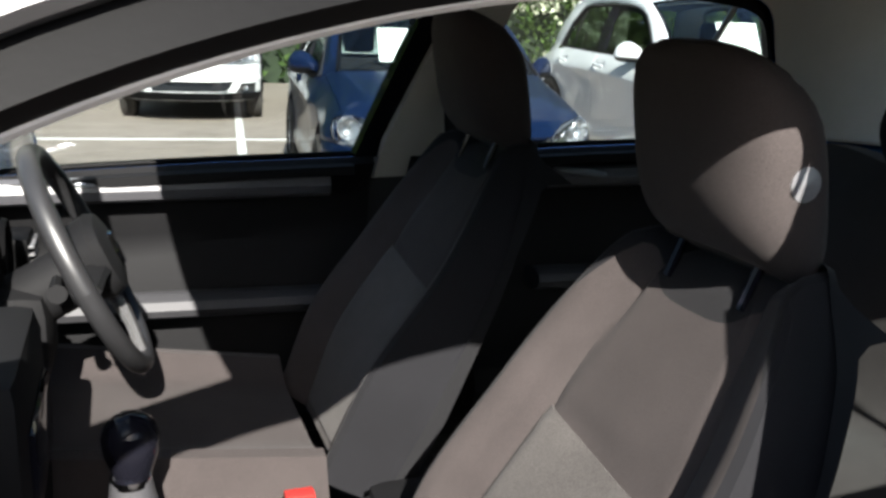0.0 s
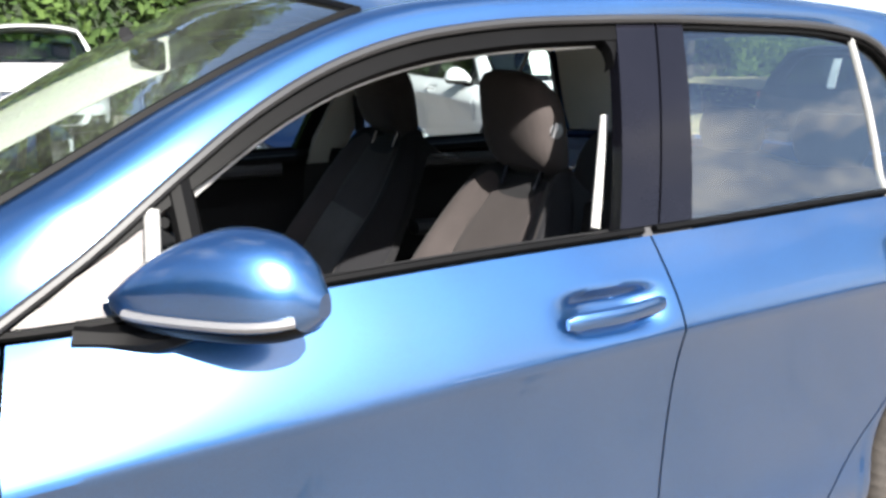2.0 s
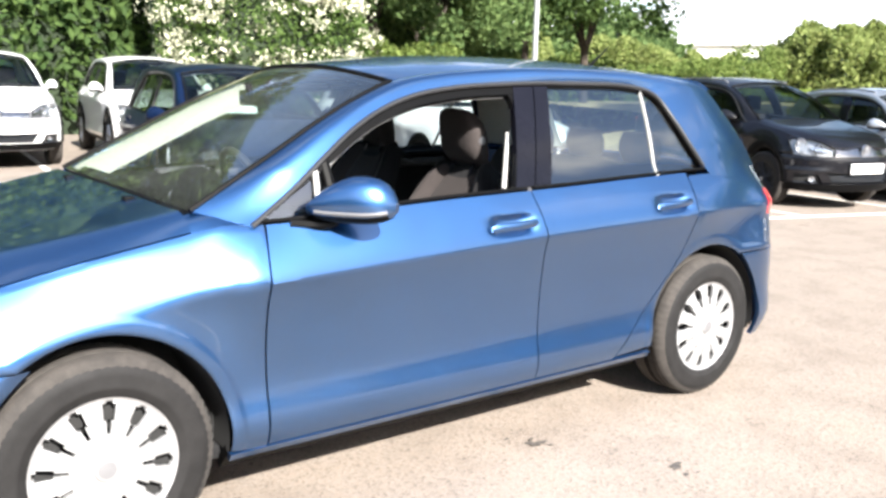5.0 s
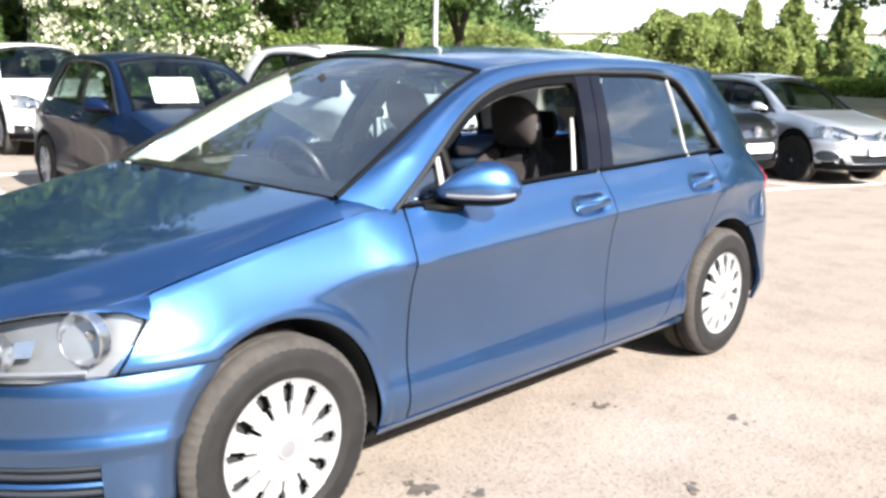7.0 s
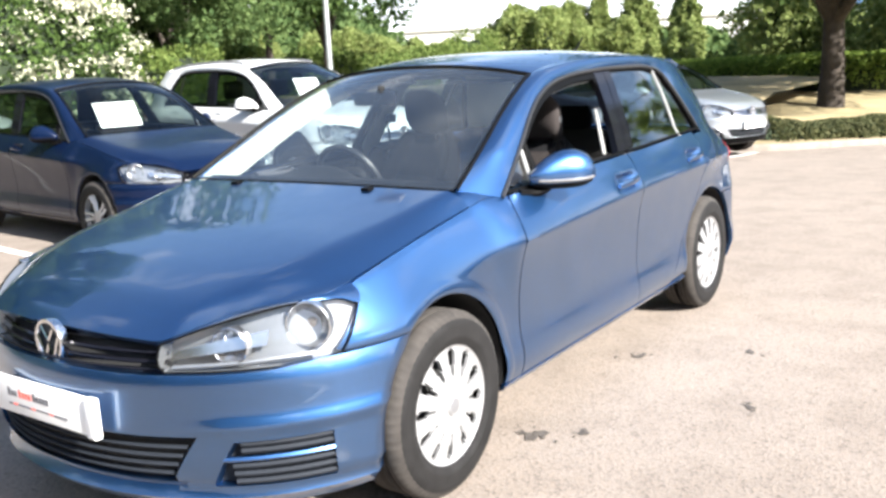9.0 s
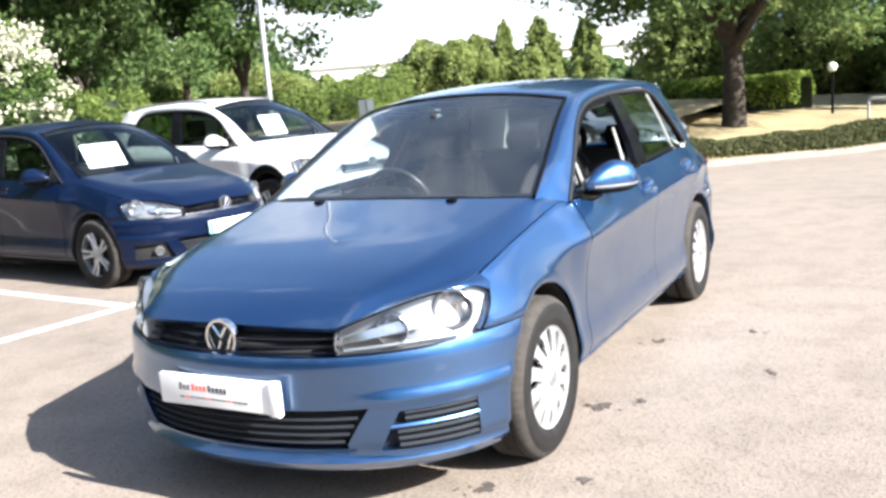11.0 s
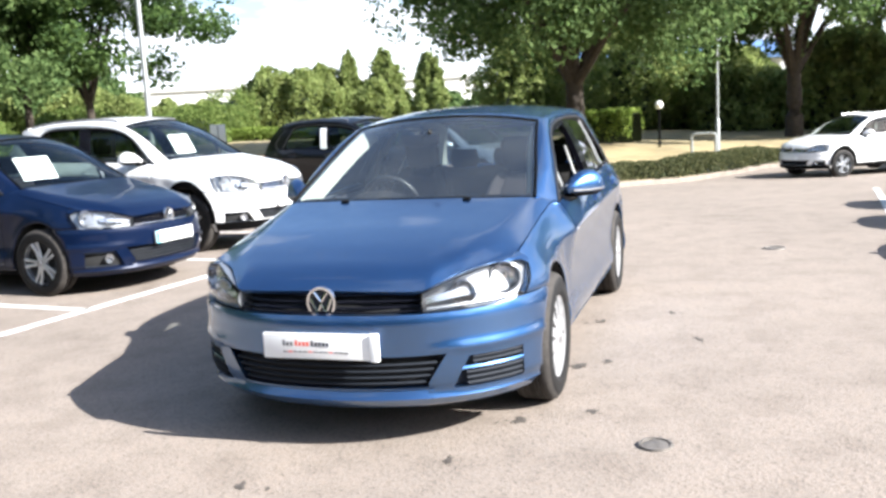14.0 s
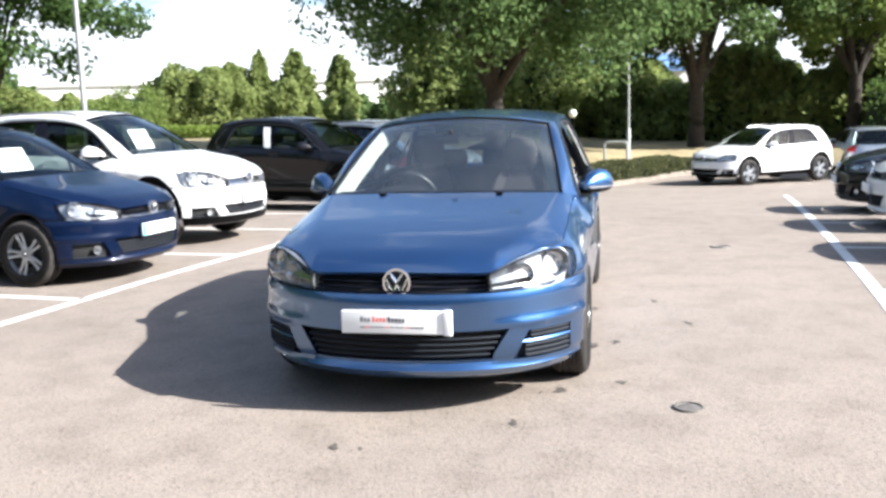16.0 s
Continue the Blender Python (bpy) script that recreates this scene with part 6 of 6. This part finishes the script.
part("door_seal", Skin().tube(np.stack([-1.515 - 0.39 * (zz - 0.985), 0.727 - 0.39 * (zz - 0.985), zz], 1), 0.009, 8), SEAL_GREY, golf, "pale grey rubber door seal")
ins = along([(x, float(side_y(x, z - 0.044)) - 0.03, z - 0.044) for x, z in opening if -1.6 < x < -0.7], 50)
part("frame_seal", Skin().tube(ins, 0.009, 8, 0.5, up=(0, 1, 0)), SEAL_GREY, golf_doors[0][0], "thin grey inner window seal")
# mirror, sensor and visors at the screen's head
part("rear_view_mirror", Skin().box((-0.93, -0.24, 1.255), (-0.90, 0.0, 1.32), 0.02), GLOSS_BLACK, golf)
part("mirror_stalk", Skin().tube([(-0.90, -0.10, 1.29), (-0.85, -0.03, 1.335)], 0.014, 8), TRIM_DARK, golf)
for s in (0.33, -0.33):
    part("sun_visor", Skin().box((-1.26, s - 0.2, 1.335), (-1.12, s + 0.2, 1.35), 0.008), HEADLINER, golf)
# wipers and washer jets
for y0, y1, x0, x1 in ((-0.55, 0.05, -0.41, -0.43), (0.05, 0.5, -0.41, -0.43)):
    q = np.linspace(y0, y1, 12)
    wx_ = -0.284 - 0.012 * (np.abs(q) / 0.72) ** 2
    part("wiper", Skin().tube(np.stack([wx_ - 0.008, q, bonnet_z(wx_, q) - 0.004], 1), 0.007, 6), PLASTIC, golf)
for s in (0.35, -0.35):
    part("washer_jet", Skin().box((-0.27, s - 0.02, float(bonnet_z(-0.25, s)) - 0.004), (-0.235, s + 0.02, float(bonnet_z(-0.25, s)) + 0.010), 0.005), PLASTIC, golf)
part("aerial", Skin().tube(along([(-2.62, 0.0, 1.42), (-2.70, 0, 1.47), (-2.82, 0, 1.56)], 8), np.linspace(0.012, 0.003, 8), 8), PLASTIC, golf)


# ---- trees, hedges and what stands on the verge ----
BARK = surface("bark", (0.04582, 0.03555, 0.02686), 0.95, vary=0.4, scale=6, fine=40, bump=0.9, depth=0.02)
LEAF_OAK = leaf("oak_leaves", (0.06715, 0.1185, 0.0395), (0.1738, 0.2449, 0.0869))
LEAF_LIGHT = leaf("light_leaves", (0.1027, 0.158, 0.03555), (0.2212, 0.2765, 0.079))
LEAF_PALE = leaf("pale_leaves", (0.1738, 0.2291, 0.06715), (0.3318, 0.3713, 0.1343))
LEAF_DARK = leaf("dark_leaves", (0.04345, 0.08295, 0.02765), (0.1264, 0.1975, 0.0553))
LEAF_HEDGE = leaf("hedge_leaves", (0.05925, 0.1067, 0.02765), (0.1422, 0.2133, 0.05925))
LEAF_SCRUB = leaf("dry_scrub", (0.0474, 0.05925, 0.0237), (0.1501, 0.1501, 0.0711))
BLOSSOM = leaf("white_blossom", (0.3634, 0.3634, 0.2607), (0.5846, 0.5767, 0.4503), 0.7, 0.2)
LEAF_CLIP = leaf("clipped_hedge_leaves", (0.1738, 0.2528, 0.0474), (0.3318, 0.4108, 0.0948))
# near-black green that paints in the shade deep between leaves
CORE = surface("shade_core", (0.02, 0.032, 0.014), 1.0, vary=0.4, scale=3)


def leaves(centers, sizes, rnd, aspect=0.55):
    """Small pointed leaves, one at each centre, turned at random."""
    c, s = np.asarray(centers, float), np.asarray(sizes, float)[:, None]
    n = len(c)
    a = rnd.normal(size=(n, 3))
    a /= np.linalg.norm(a, axis=1, keepdims=True)
    b = np.cross(a, rnd.normal(size=(n, 3)))
    b /= np.linalg.norm(b, axis=1, keepdims=True) + 1e-9
    lift = np.cross(a, b) * s * 0.25
    p = np.stack([c - a * s, c - b * s * aspect + lift, c + a * s, c + b * s * aspect + lift], 1).reshape(-1, 3)
    i = np.arange(n * 4).reshape(n, 4)
    f = np.concatenate([i[:, [0, 1, 2]], i[:, [0, 2, 3]]])
    me = bpy.data.meshes.new("leaves")
    me.vertices.add(len(p))
    me.vertices.foreach_set("co", p.ravel())
    me.loops.add(f.size)
    me.loops.foreach_set("vertex_index", f.ravel())
    me.polygons.add(len(f))
    me.polygons.foreach_set("loop_start", np.arange(0, f.size, 3))
    me.polygons.foreach_set("loop_total", np.full(len(f), 3))
    me.update(calc_edges=True)
    return me


def clumps(rnd, centers, radius, each, size, flatten=0.75):
    pts = []
    for q, r in zip(centers, radius):
        d = rnd.normal(size=(each, 3))
        d /= np.linalg.norm(d, axis=1, keepdims=True)
        d *= (rnd.rand(each, 1) ** 0.45) * r
        d[:, 2] *= flatten
        pts.append(q + d)
    p = np.concatenate(pts)
    return p, size * (0.6 + 0.8 * rnd.rand(len(p)))


def tree(label, x, y, z, tall, girth, crown, low, material, seed, n_clumps=70, each=330, size=0.16, fork=2.4, name="tree", squash=1.0):
    """A tapered trunk with limbs and a crown of many leaf clumps. crown: radius; low: height at which it begins."""
    each, size = int(each * 0.84), size * 1.09
    rnd = np.random.RandomState(seed)
    ob = thing(name, label, "tree", "trees round the car park")
    ob.location = (x, y, z)
    wood = Skin()
    stem = along([(0, 0, -0.3), (0.02, 0.03, fork * 0.5), (0.05 * rnd.randn(), 0.05 * rnd.randn(), fork)], 8)
    wood.tube(stem, np.linspace(girth * 1.25, girth * 0.85, 8) * np.array([1.2, 1, 1, 1, 1, 1, 1, 1.05]), 14)
    ends = []
    for k in range(9):
        a = 2 * math.pi * (k + 0.6 * rnd.rand()) / 9 * 2.0
        reach = crown * (0.45 + 0.5 * rnd.rand())
        top = fork + (tall - fork) * (0.35 + 0.55 * rnd.rand())
        mid = (reach * 0.35 * math.cos(a), reach * 0.35 * math.sin(a), fork + (top - fork) * 0.5)
        tip = (reach * math.cos(a), reach * math.sin(a), top)
        limb = along([tuple(stem[-1] - (0, 0, 0.15)), mid, tip], 10)
        wood.tube(limb, np.linspace(girth * 0.55, girth * 0.07, 10), 8)
        for j in range(3):
            b = limb[4 + 2 * j]
            d = rnd.normal(size=3) * crown * 0.3
            d[2] = abs(d[2]) * 0.5
            wood.tube(along([tuple(b), tuple(b + d * 0.5 + (0, 0, 0.2)), tuple(b + d)], 6), np.linspace(girth * 0.2, girth * 0.03, 6), 5)
            ends.append(b + d)
        ends.append(np.array(tip))
    part("trunk", wood, BARK, ob)
    cen = list(ends)
    while len(cen) < n_clumps:
        q = rnd.normal(size=3)
        q /= np.linalg.norm(q)
        q *= (0.55 + 0.45 * rnd.rand())
        h = (tall + low) / 2 + q[2] * (tall - low) / 2
        cen.append(np.array((q[0] * crown, q[1] * crown * squash, h)))
    cen = np.array(cen)
    rad = crown * (0.13 + 0.13 * rnd.rand(len(cen)))
    p, s = clumps(rnd, cen, rad, each, size)
    p = p[p[:, 2] > low * 0.85]
    me = leaves(p, s[: len(p)], rnd)
    me.materials.append(material)
    part("crown", me, None, ob)
    return ob


def hedge(label, points, wide, tall, material, seed, dense=260, size=0.07, base=None, ragged=0.12, name="hedge", kind="", second=None):
    """A band of leaves along a line on the ground, over a core coloured dark as inner shade; ragged: unevenness of its
    outline.
    """
    rnd = np.random.RandomState(seed)
    line = along(points, 60)
    length = np.linalg.norm(np.diff(line, axis=0), axis=1).sum()
    ob = thing(name, label, "hedge", "", kind)
    n = int(length * dense)
    t = rnd.rand(n) * 59
    q = np.stack([np.interp(t, np.arange(60), line[:, c]) for c in range(2)], 1)
    tan = np.stack([np.interp(t, np.arange(60), np.gradient(line[:, c])) for c in range(2)], 1)
    tan /= np.linalg.norm(tan, axis=1, keepdims=True)
    nor = np.stack([-tan[:, 1], tan[:, 0]], 1)
    wave = np.array([noise.noise(Vector((a * 0.35, b * 0.35, seed))) for a, b in q])
    wave2 = np.array([noise.noise(Vector((a * 1.3, b * 1.3, seed + 5))) for a, b in q])
    top = tall * (1 + ragged * wave * 1.8 + ragged * 0.6 * wave2)
    ang = rnd.rand(n) * np.pi
    e = 0.55
    side = np.sign(np.cos(ang)) * np.abs(np.cos(ang)) ** e * wide / 2 * (1 + ragged * wave2 + 0.1 * rnd.randn(n))
    up = np.abs(np.sin(ang)) ** e * top * (1 - 0.12 * rnd.rand(n))
    lump = np.array([noise.noise(Vector((a * 1.1, b * 1.1, c * 1.1 + seed))) for (a, b), c in zip(q, up)])
    side = side * (1 + ragged * 1.1 * lump)
    z0 = np.array([base(a, b) for a, b in q]) if base else drop_to(q[:, 0])
    pts = np.concatenate([q + nor * side[:, None], (z0 + up)[:, None]], 1)
    me = leaves(pts, size * (0.6 + 0.9 * rnd.rand(n)), rnd)
    me.materials.append(material)
    part("foliage", me, None, ob)
    tl = np.gradient(line, axis=0)
    tl /= np.linalg.norm(tl, axis=1, keepdims=True)
    nl = np.stack([-tl[:, 1], tl[:, 0]], 1)
    zl = np.array([base(a, b) for a, b in line]) if base else drop_to(line[:, 0])
    wl = np.array([noise.noise(Vector((a * 0.35, b * 0.35, seed))) for a, b in line])
    hl = tall * (1 + ragged * wl * 1.8) * 0.86
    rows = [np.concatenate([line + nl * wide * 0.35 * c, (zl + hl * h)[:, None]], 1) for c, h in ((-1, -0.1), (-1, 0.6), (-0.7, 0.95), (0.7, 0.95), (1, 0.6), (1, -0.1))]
    # filler sheet, its dark colour stands for the shade within the foliage
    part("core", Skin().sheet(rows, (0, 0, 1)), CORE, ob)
    if second:
        mt, share_ = second
        m = int(n * share_)
        groups = rnd.rand(max(4, m // 90)) * n
        pick = np.clip((groups[:, None] + 0).astype(int), 0, n - 1).repeat(90, 1).ravel()
        pp = pts[pick] + rnd.normal(size=(len(pick), 3)) * np.array((0.17, 0.17, 0.11)) + np.array((0, 0.10, 0.06))
        me2 = leaves(pp, size * 0.8 * (0.5 + 0.8 * rnd.rand(len(pp))), rnd, 0.9)
        me2.materials.append(mt)
        part("blossom", me2, None, ob)
    return ob


def bush(label, x, y, z, wide, tall, material, seed, count=9000, size=0.1, taper=0.5, name="tree"):
    """An upright tree or shrub, leafy from the ground, with a lumpy outline; taper: how much it narrows to its top."""
    rnd = np.random.RandomState(seed)
    ob = thing(name, label, "tree" if name == "tree" else "bush", "upright trees in a row" if name == "tree" else "")
    ob.location = (x, y, z)
    a, h = rnd.rand(count) * 2 * np.pi, rnd.rand(count) ** 0.8
    lump = np.array([noise.noise(Vector((math.cos(q) * 1.6, math.sin(q) * 1.6, w * 4 + seed))) for q, w in zip(a, h)])
    prof = np.sin(np.pi * np.clip(h * 0.93 + 0.07, 0, 1)) ** 0.55 * (1 - taper * h)
    fine_ = np.array([noise.noise(Vector((math.cos(q) * 5, math.sin(q) * 5, w * 13 + seed))) for q, w in zip(a, h)])
    r = wide * prof * (1 + 0.5 * lump + 0.4 * fine_) * (1 - 0.4 * rnd.rand(count) ** 1.5 + 0.22 * rnd.rand(count) ** 6)
    p = np.stack([r * np.cos(a), r * np.sin(a), tall * h * (1 + 0.10 * lump + 0.07 * fine_)], 1)
    me = leaves(p, size * (0.6 + 0.8 * rnd.rand(count)), rnd)
    me.materials.append(material)
    part("crown", me, None, ob)
    hh = np.linspace(0, 1, 10)
    # not a stem: crown-shaped filler, coloured dark as shade behind the leaves
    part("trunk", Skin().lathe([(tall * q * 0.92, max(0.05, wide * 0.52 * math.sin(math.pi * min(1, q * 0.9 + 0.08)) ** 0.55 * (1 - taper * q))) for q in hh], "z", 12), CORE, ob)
    return ob


tree("broad leafy oak tree with a thick forked trunk on the verge", -25.9, -3.2, -0.35, 11.5, 0.33, 7.2, 2.6, LEAF_OAK, 3, 140, 700, 0.095, 2.6)
tree("tall leafy tree with slanting limbs behind the verge", -37, 4.4, -0.4, 13, 0.33, 6.5, 2.8, LEAF_OAK, 5, 95, 480, 0.115, 2.8)
tree("leafy tree with bright green foliage", -39, 11.5, -0.3, 13, 0.3, 6, 3.2, LEAF_LIGHT, 6, 90, 500, 0.12, 3.0)
tree("leafy tree with a slim dark trunk beyond the parked row", -23.0, -23.1, 0.2, 11, 0.15, 5.0, 2.4, LEAF_DARK, 8, 62, 430, 0.10, 2.6)
tree("leafy tree with spreading limbs beyond the parked row", -25.6, -22.4, 0.2, 12.0, 0.17, 5.8, 2.8, LEAF_DARK, 9, 90, 480, 0.105, 2.4)
tree("leafy tree with pale trunk behind the bushes", -13.6, -19.2, 0.1, 10, 0.17, 4.4, 2.4, LEAF_OAK, 10, 70, 430, 0.09, 3.0)
tree("dense leafy tree behind the parked cars", -17.5, -22.0, 0.1, 10.5, 0.2, 4.8, 0.8, LEAF_OAK, 13, 80, 420, 0.1, 2.0)
tree("dense dark tree behind the parked cars", -3.0, -21.5, 0.0, 13.5, 0.26, 5.2, 1.4, LEAF_DARK, 11, 130, 600, 0.105, 2.4)
tree("dense dark tree behind the parked cars", 5.0, -22.0, 0.0, 14.0, 0.26, 5.4, 1.6, LEAF_DARK, 12, 120, 500, 0.12, 2.4)
tree("tall dark tree behind the blossoming thicket", -9.8, -23.5, 0.0, 12.5, 0.24, 5.0, 1.6, LEAF_DARK, 15, 110, 500, 0.11, 2.6)
for i, (cx, cy, cr, ct, mt, tp) in enumerate(((-50, -27.8, 2.35, 5.5, LEAF_PALE, 0.25), (-51.5, -24.4, 1.7, 5.6, LEAF_PALE, 0.3), (-52.5, -22.8, 1.15, 6.4, LEAF_PALE, 0.5), (-53.2, -20.5, 1.55, 6.2, LEAF_PALE, 0.3), (-54.1, -17.6, 1.05, 6.2, LEAF_PALE, 0.2))):
    bush("bushy upright green tree in a distant row", cx, cy, -0.3, cr, ct - 0.3, mt, 20 + i, 11000, 0.15, tp)
hedge("flowering hawthorn thicket with white blossom behind the bays", [(-6.2, -17.2), (-8.5, -16.9), (-11.2, -16.9)], 3.2, 4.3, LEAF_HEDGE, 31, 3000, 0.06, None, 0.3, "hawthorn_bush", "", (BLOSSOM, 1.0))
hedge("dark overgrown thicket behind the parked cars", [(12, -18), (4, -18), (-1, -18.2), (-5, -19), (-9, -20.5)], 3.0, 5.2, LEAF_DARK, 32, 2200, 0.125, None, 0.25, "thicket")
hedge("bright green bramble bushes behind the bays", [(-11.0, -16.4), (-12.6, -16.4), (-14.6, -17.5)], 2.6, 2.7, LEAF_LIGHT, 33, 1600, 0.06, None, 0.25, "bush")
hedge("dark thicket behind the bays", [(-12, -21), (-17, -24.5), (-21, -27)], 3.0, 6.5, LEAF_DARK, 34, 1200, 0.13, None, 0.3, "thicket")
hedge("sunlit green hedge of mixed shrubs", [(-20, -27), (-26, -25), (-34, -24), (-44, -27)], 3.0, 3.2, LEAF_LIGHT, 35, 800, 0.1, None, 0.3, "hedge")
hedge("clipped bright green hedge behind the grass", [(-37, -24), (-36.2, -16), (-34.2, -10), (-32, -5.5), (-30.8, -1.6)], 1.2, 1.2, LEAF_CLIP, 36, 1500, 0.06, lambda x, y: 0.12, 0.06, "hedge")
hedge("low dry scrub along the kerb", [(-15.5, -2.6), (-17.6, -1.6), (-19.9, 0.0), (-22.4, 1.2), (-25.2, 2.6), (-28.4, 6.0)], 1.1, 0.42, LEAF_SCRUB, 37, 1500, 0.045, lambda x, y: float(drop_to(max(x, -23))) + 0.12, 0.3, "scrub")
hedge("tall pale green shrubs beyond the car park", [(-40, -41), (-44, -34), (-46.5, -28), (-48.5, -22), (-51, -16)], 3.4, 4.3, LEAF_PALE, 44, 1500, 0.13, None, 0.35, "shrubs")
bush("round sunlit bright green tree beyond the verge", -47.5, -9.5, -0.2, 3.0, 6.4, LEAF_PALE, 51, 11000, 0.15, 0.15)
bush("round sunlit bright green tree beyond the verge", -46.5, -3.2, -0.2, 3.0, 6.8, LEAF_PALE, 52, 11000, 0.15, 0.15)
hedge("shaded leafy thicket behind the verge trees", [(-52, -12), (-52, -4), (-46, 3), (-42, 12), (-40, 24)], 4, 4.6, LEAF_PALE, 38, 1500, 0.2, None, 0.3, "thicket")
hedge("distant line of green trees", [(-75, -60), (-80, -40), (-84, -20), (-86, 0), (-84, 30)], 6, 4.6, LEAF_OAK, 39, 260, 0.35, None, 0.35, "tree_line", "stuff")
hedge("green hedge beyond the opposite row", [(-38, 12), (-34, 20), (-26, 30), (-10, 40)], 3, 3.0, LEAF_HEDGE, 40, 500, 0.1, None, 0.25, "hedge")
hedge("distant line of green trees", [(34, -32), (0, -36), (-24, -44), (-46, -46), (-75, -60)], 5, 6.5, LEAF_OAK, 43, 300, 0.3, None, 0.35, "tree_line", "stuff")
# two added tree lines, never in view, that close off the surroundings
hedge("unseen tree line added behind the viewpoint", [(30, 34), (10, 38), (-12, 40)], 5, 7.0, LEAF_OAK, 41, 300, 0.25, None, 0.3, "tree_line", "stuff")
# this one is there to darken what the blue car's front reflects
hedge("unseen tree line added behind the viewpoint", [(30, -30), (28, -8), (28, 16), (30, 32)], 5, 8.5, LEAF_OAK, 42, 300, 0.25, None, 0.3, "tree_line", "stuff")

POLE = surface("galvanised_steel", (0.32, 0.335, 0.33), 0.5, 0.5, 0.12, scale=4)


def lamp_post(x, y, tall, label, box_tall=1.0):
    ob = thing("street_lamp", label, "street lamp", "car park lamps")
    ob.location = (x, y, float(drop_to(x)) + (0.3 if x < -20 else 0))
    part("post_base", Skin().lathe([(-0.1, 0.085), (box_tall, 0.08), (box_tall + 0.05, 0.06)], "z", 14), POLE, ob)
    part("pole", Skin().tube([(0, 0, box_tall), (0, 0, tall)], [0.055, 0.04], 12), POLE, ob)
    part("lamp_head", Skin().box((-0.1, -0.35, tall - 0.02), (0.1, 0.35, tall + 0.08), 0.03), POLE, ob)


def globe_lamp(x, y, z):
    ob = thing("garden_lamp", "dark slim post with a white globe lamp", "lamp")
    ob.location = (x, y, z)
    part("post", Skin().tube([(0, 0, -0.3), (0, 0, 1.25)], [0.05, 0.035], 10), PLASTIC, ob)
    part("globe", Skin().lathe([(1.22, 0.05), (1.27, 0.12), (1.38, 0.165), (1.49, 0.12), (1.54, 0.0)], "z", 18), PLATE_WHITE, ob)


def hoop_rail(x, y, z, turn):
    ob = thing("hoop_rail", "pale painted steel hoop barrier on the grass", "barrier")
    ob.matrix_basis = pose(x, y, z, 0, 0, turn)
    part("hoop", Skin().tube(along([(0, -0.4, -0.2), (0, -0.4, 0.62), (0, -0.33, 0.70), (0, 0.33, 0.70), (0, 0.4, 0.62), (0, 0.4, -0.2)], 40, False), 0.05, 8), POLE, ob)


def small_sign(x, y, z):
    ob = thing("sign_post", "small white sign on a grey post", "sign")
    ob.matrix_basis = pose(x, y, z, 0, 0, 35)
    part("post", Skin().tube([(0, 0, -0.3), (0, 0, 1.5)], 0.04, 8), POLE, ob)
    part("sign_panel", Skin().box((-0.02, -0.32, 0.75), (0.02, 0.32, 1.55), 0.01), PLATE_WHITE, ob)


def far_building(label, x, y, z, turn, wide, deep, tall, wall, roof_mat, windows, rise=1.2):
    """A low building with a shallow pitched roof and a row of windows."""
    ob = thing("building", label, "building")
    ob.matrix_basis = pose(x, y, z, 0, 0, turn)
    part("wall", Skin().box((-deep, -wide / 2, -0.5), (0, wide / 2, tall), 0), wall, ob)
    rows = [[(-deep - 0.3, q, tall), (-deep / 2, q, tall + rise), (0.35, q, tall), (0.35, q, tall - 0.25)] for q in (-wide / 2 - 0.3, wide / 2 + 0.3)]
    part("roof", Skin().sheet(rows, (0, 0, 1)), roof_mat, ob)
    for i in range(windows):
        q = (i + 0.5) / windows * wide - wide / 2
        part("window", Skin().box((0.0, q - 0.6, tall * 0.35), (0.04, q + 0.6, tall * 0.75), 0), GLOSS_BLACK, ob)


CLAD_PALE = surface("pale_cladding", (0.6, 0.6, 0.58), 0.5, vary=0.06, scale=0.6)
CLAD_BLUE = surface("blue_cladding", (0.12, 0.22, 0.42), 0.5, vary=0.08, scale=0.6)
globe_lamp(-31.0, -0.8, 0.0)
hoop_rail(-28.0, 0.9, float(drop_to(-23)) + 0.3, 0)
small_sign(-29.6, -19.2, 0.0)
far_building("pale clad building with a blue band behind the trees", -56, -2.4, 0.0, 10, 16, 10, 4.2, CLAD_PALE, CLAD_BLUE, 6)
far_building("long pale industrial building far behind the trees", -102, -56, 0.0, 22, 60, 24, 6.6, CLAD_PALE, CLAD_PALE, 0, 1.6)
lamp_post(-10.5, -8.9, 8.0, "tall grey steel lamp post among the parked cars")
lamp_post(-29.1, 1.35, 4.4, "grey steel lamp post on the grass verge", 1.1)
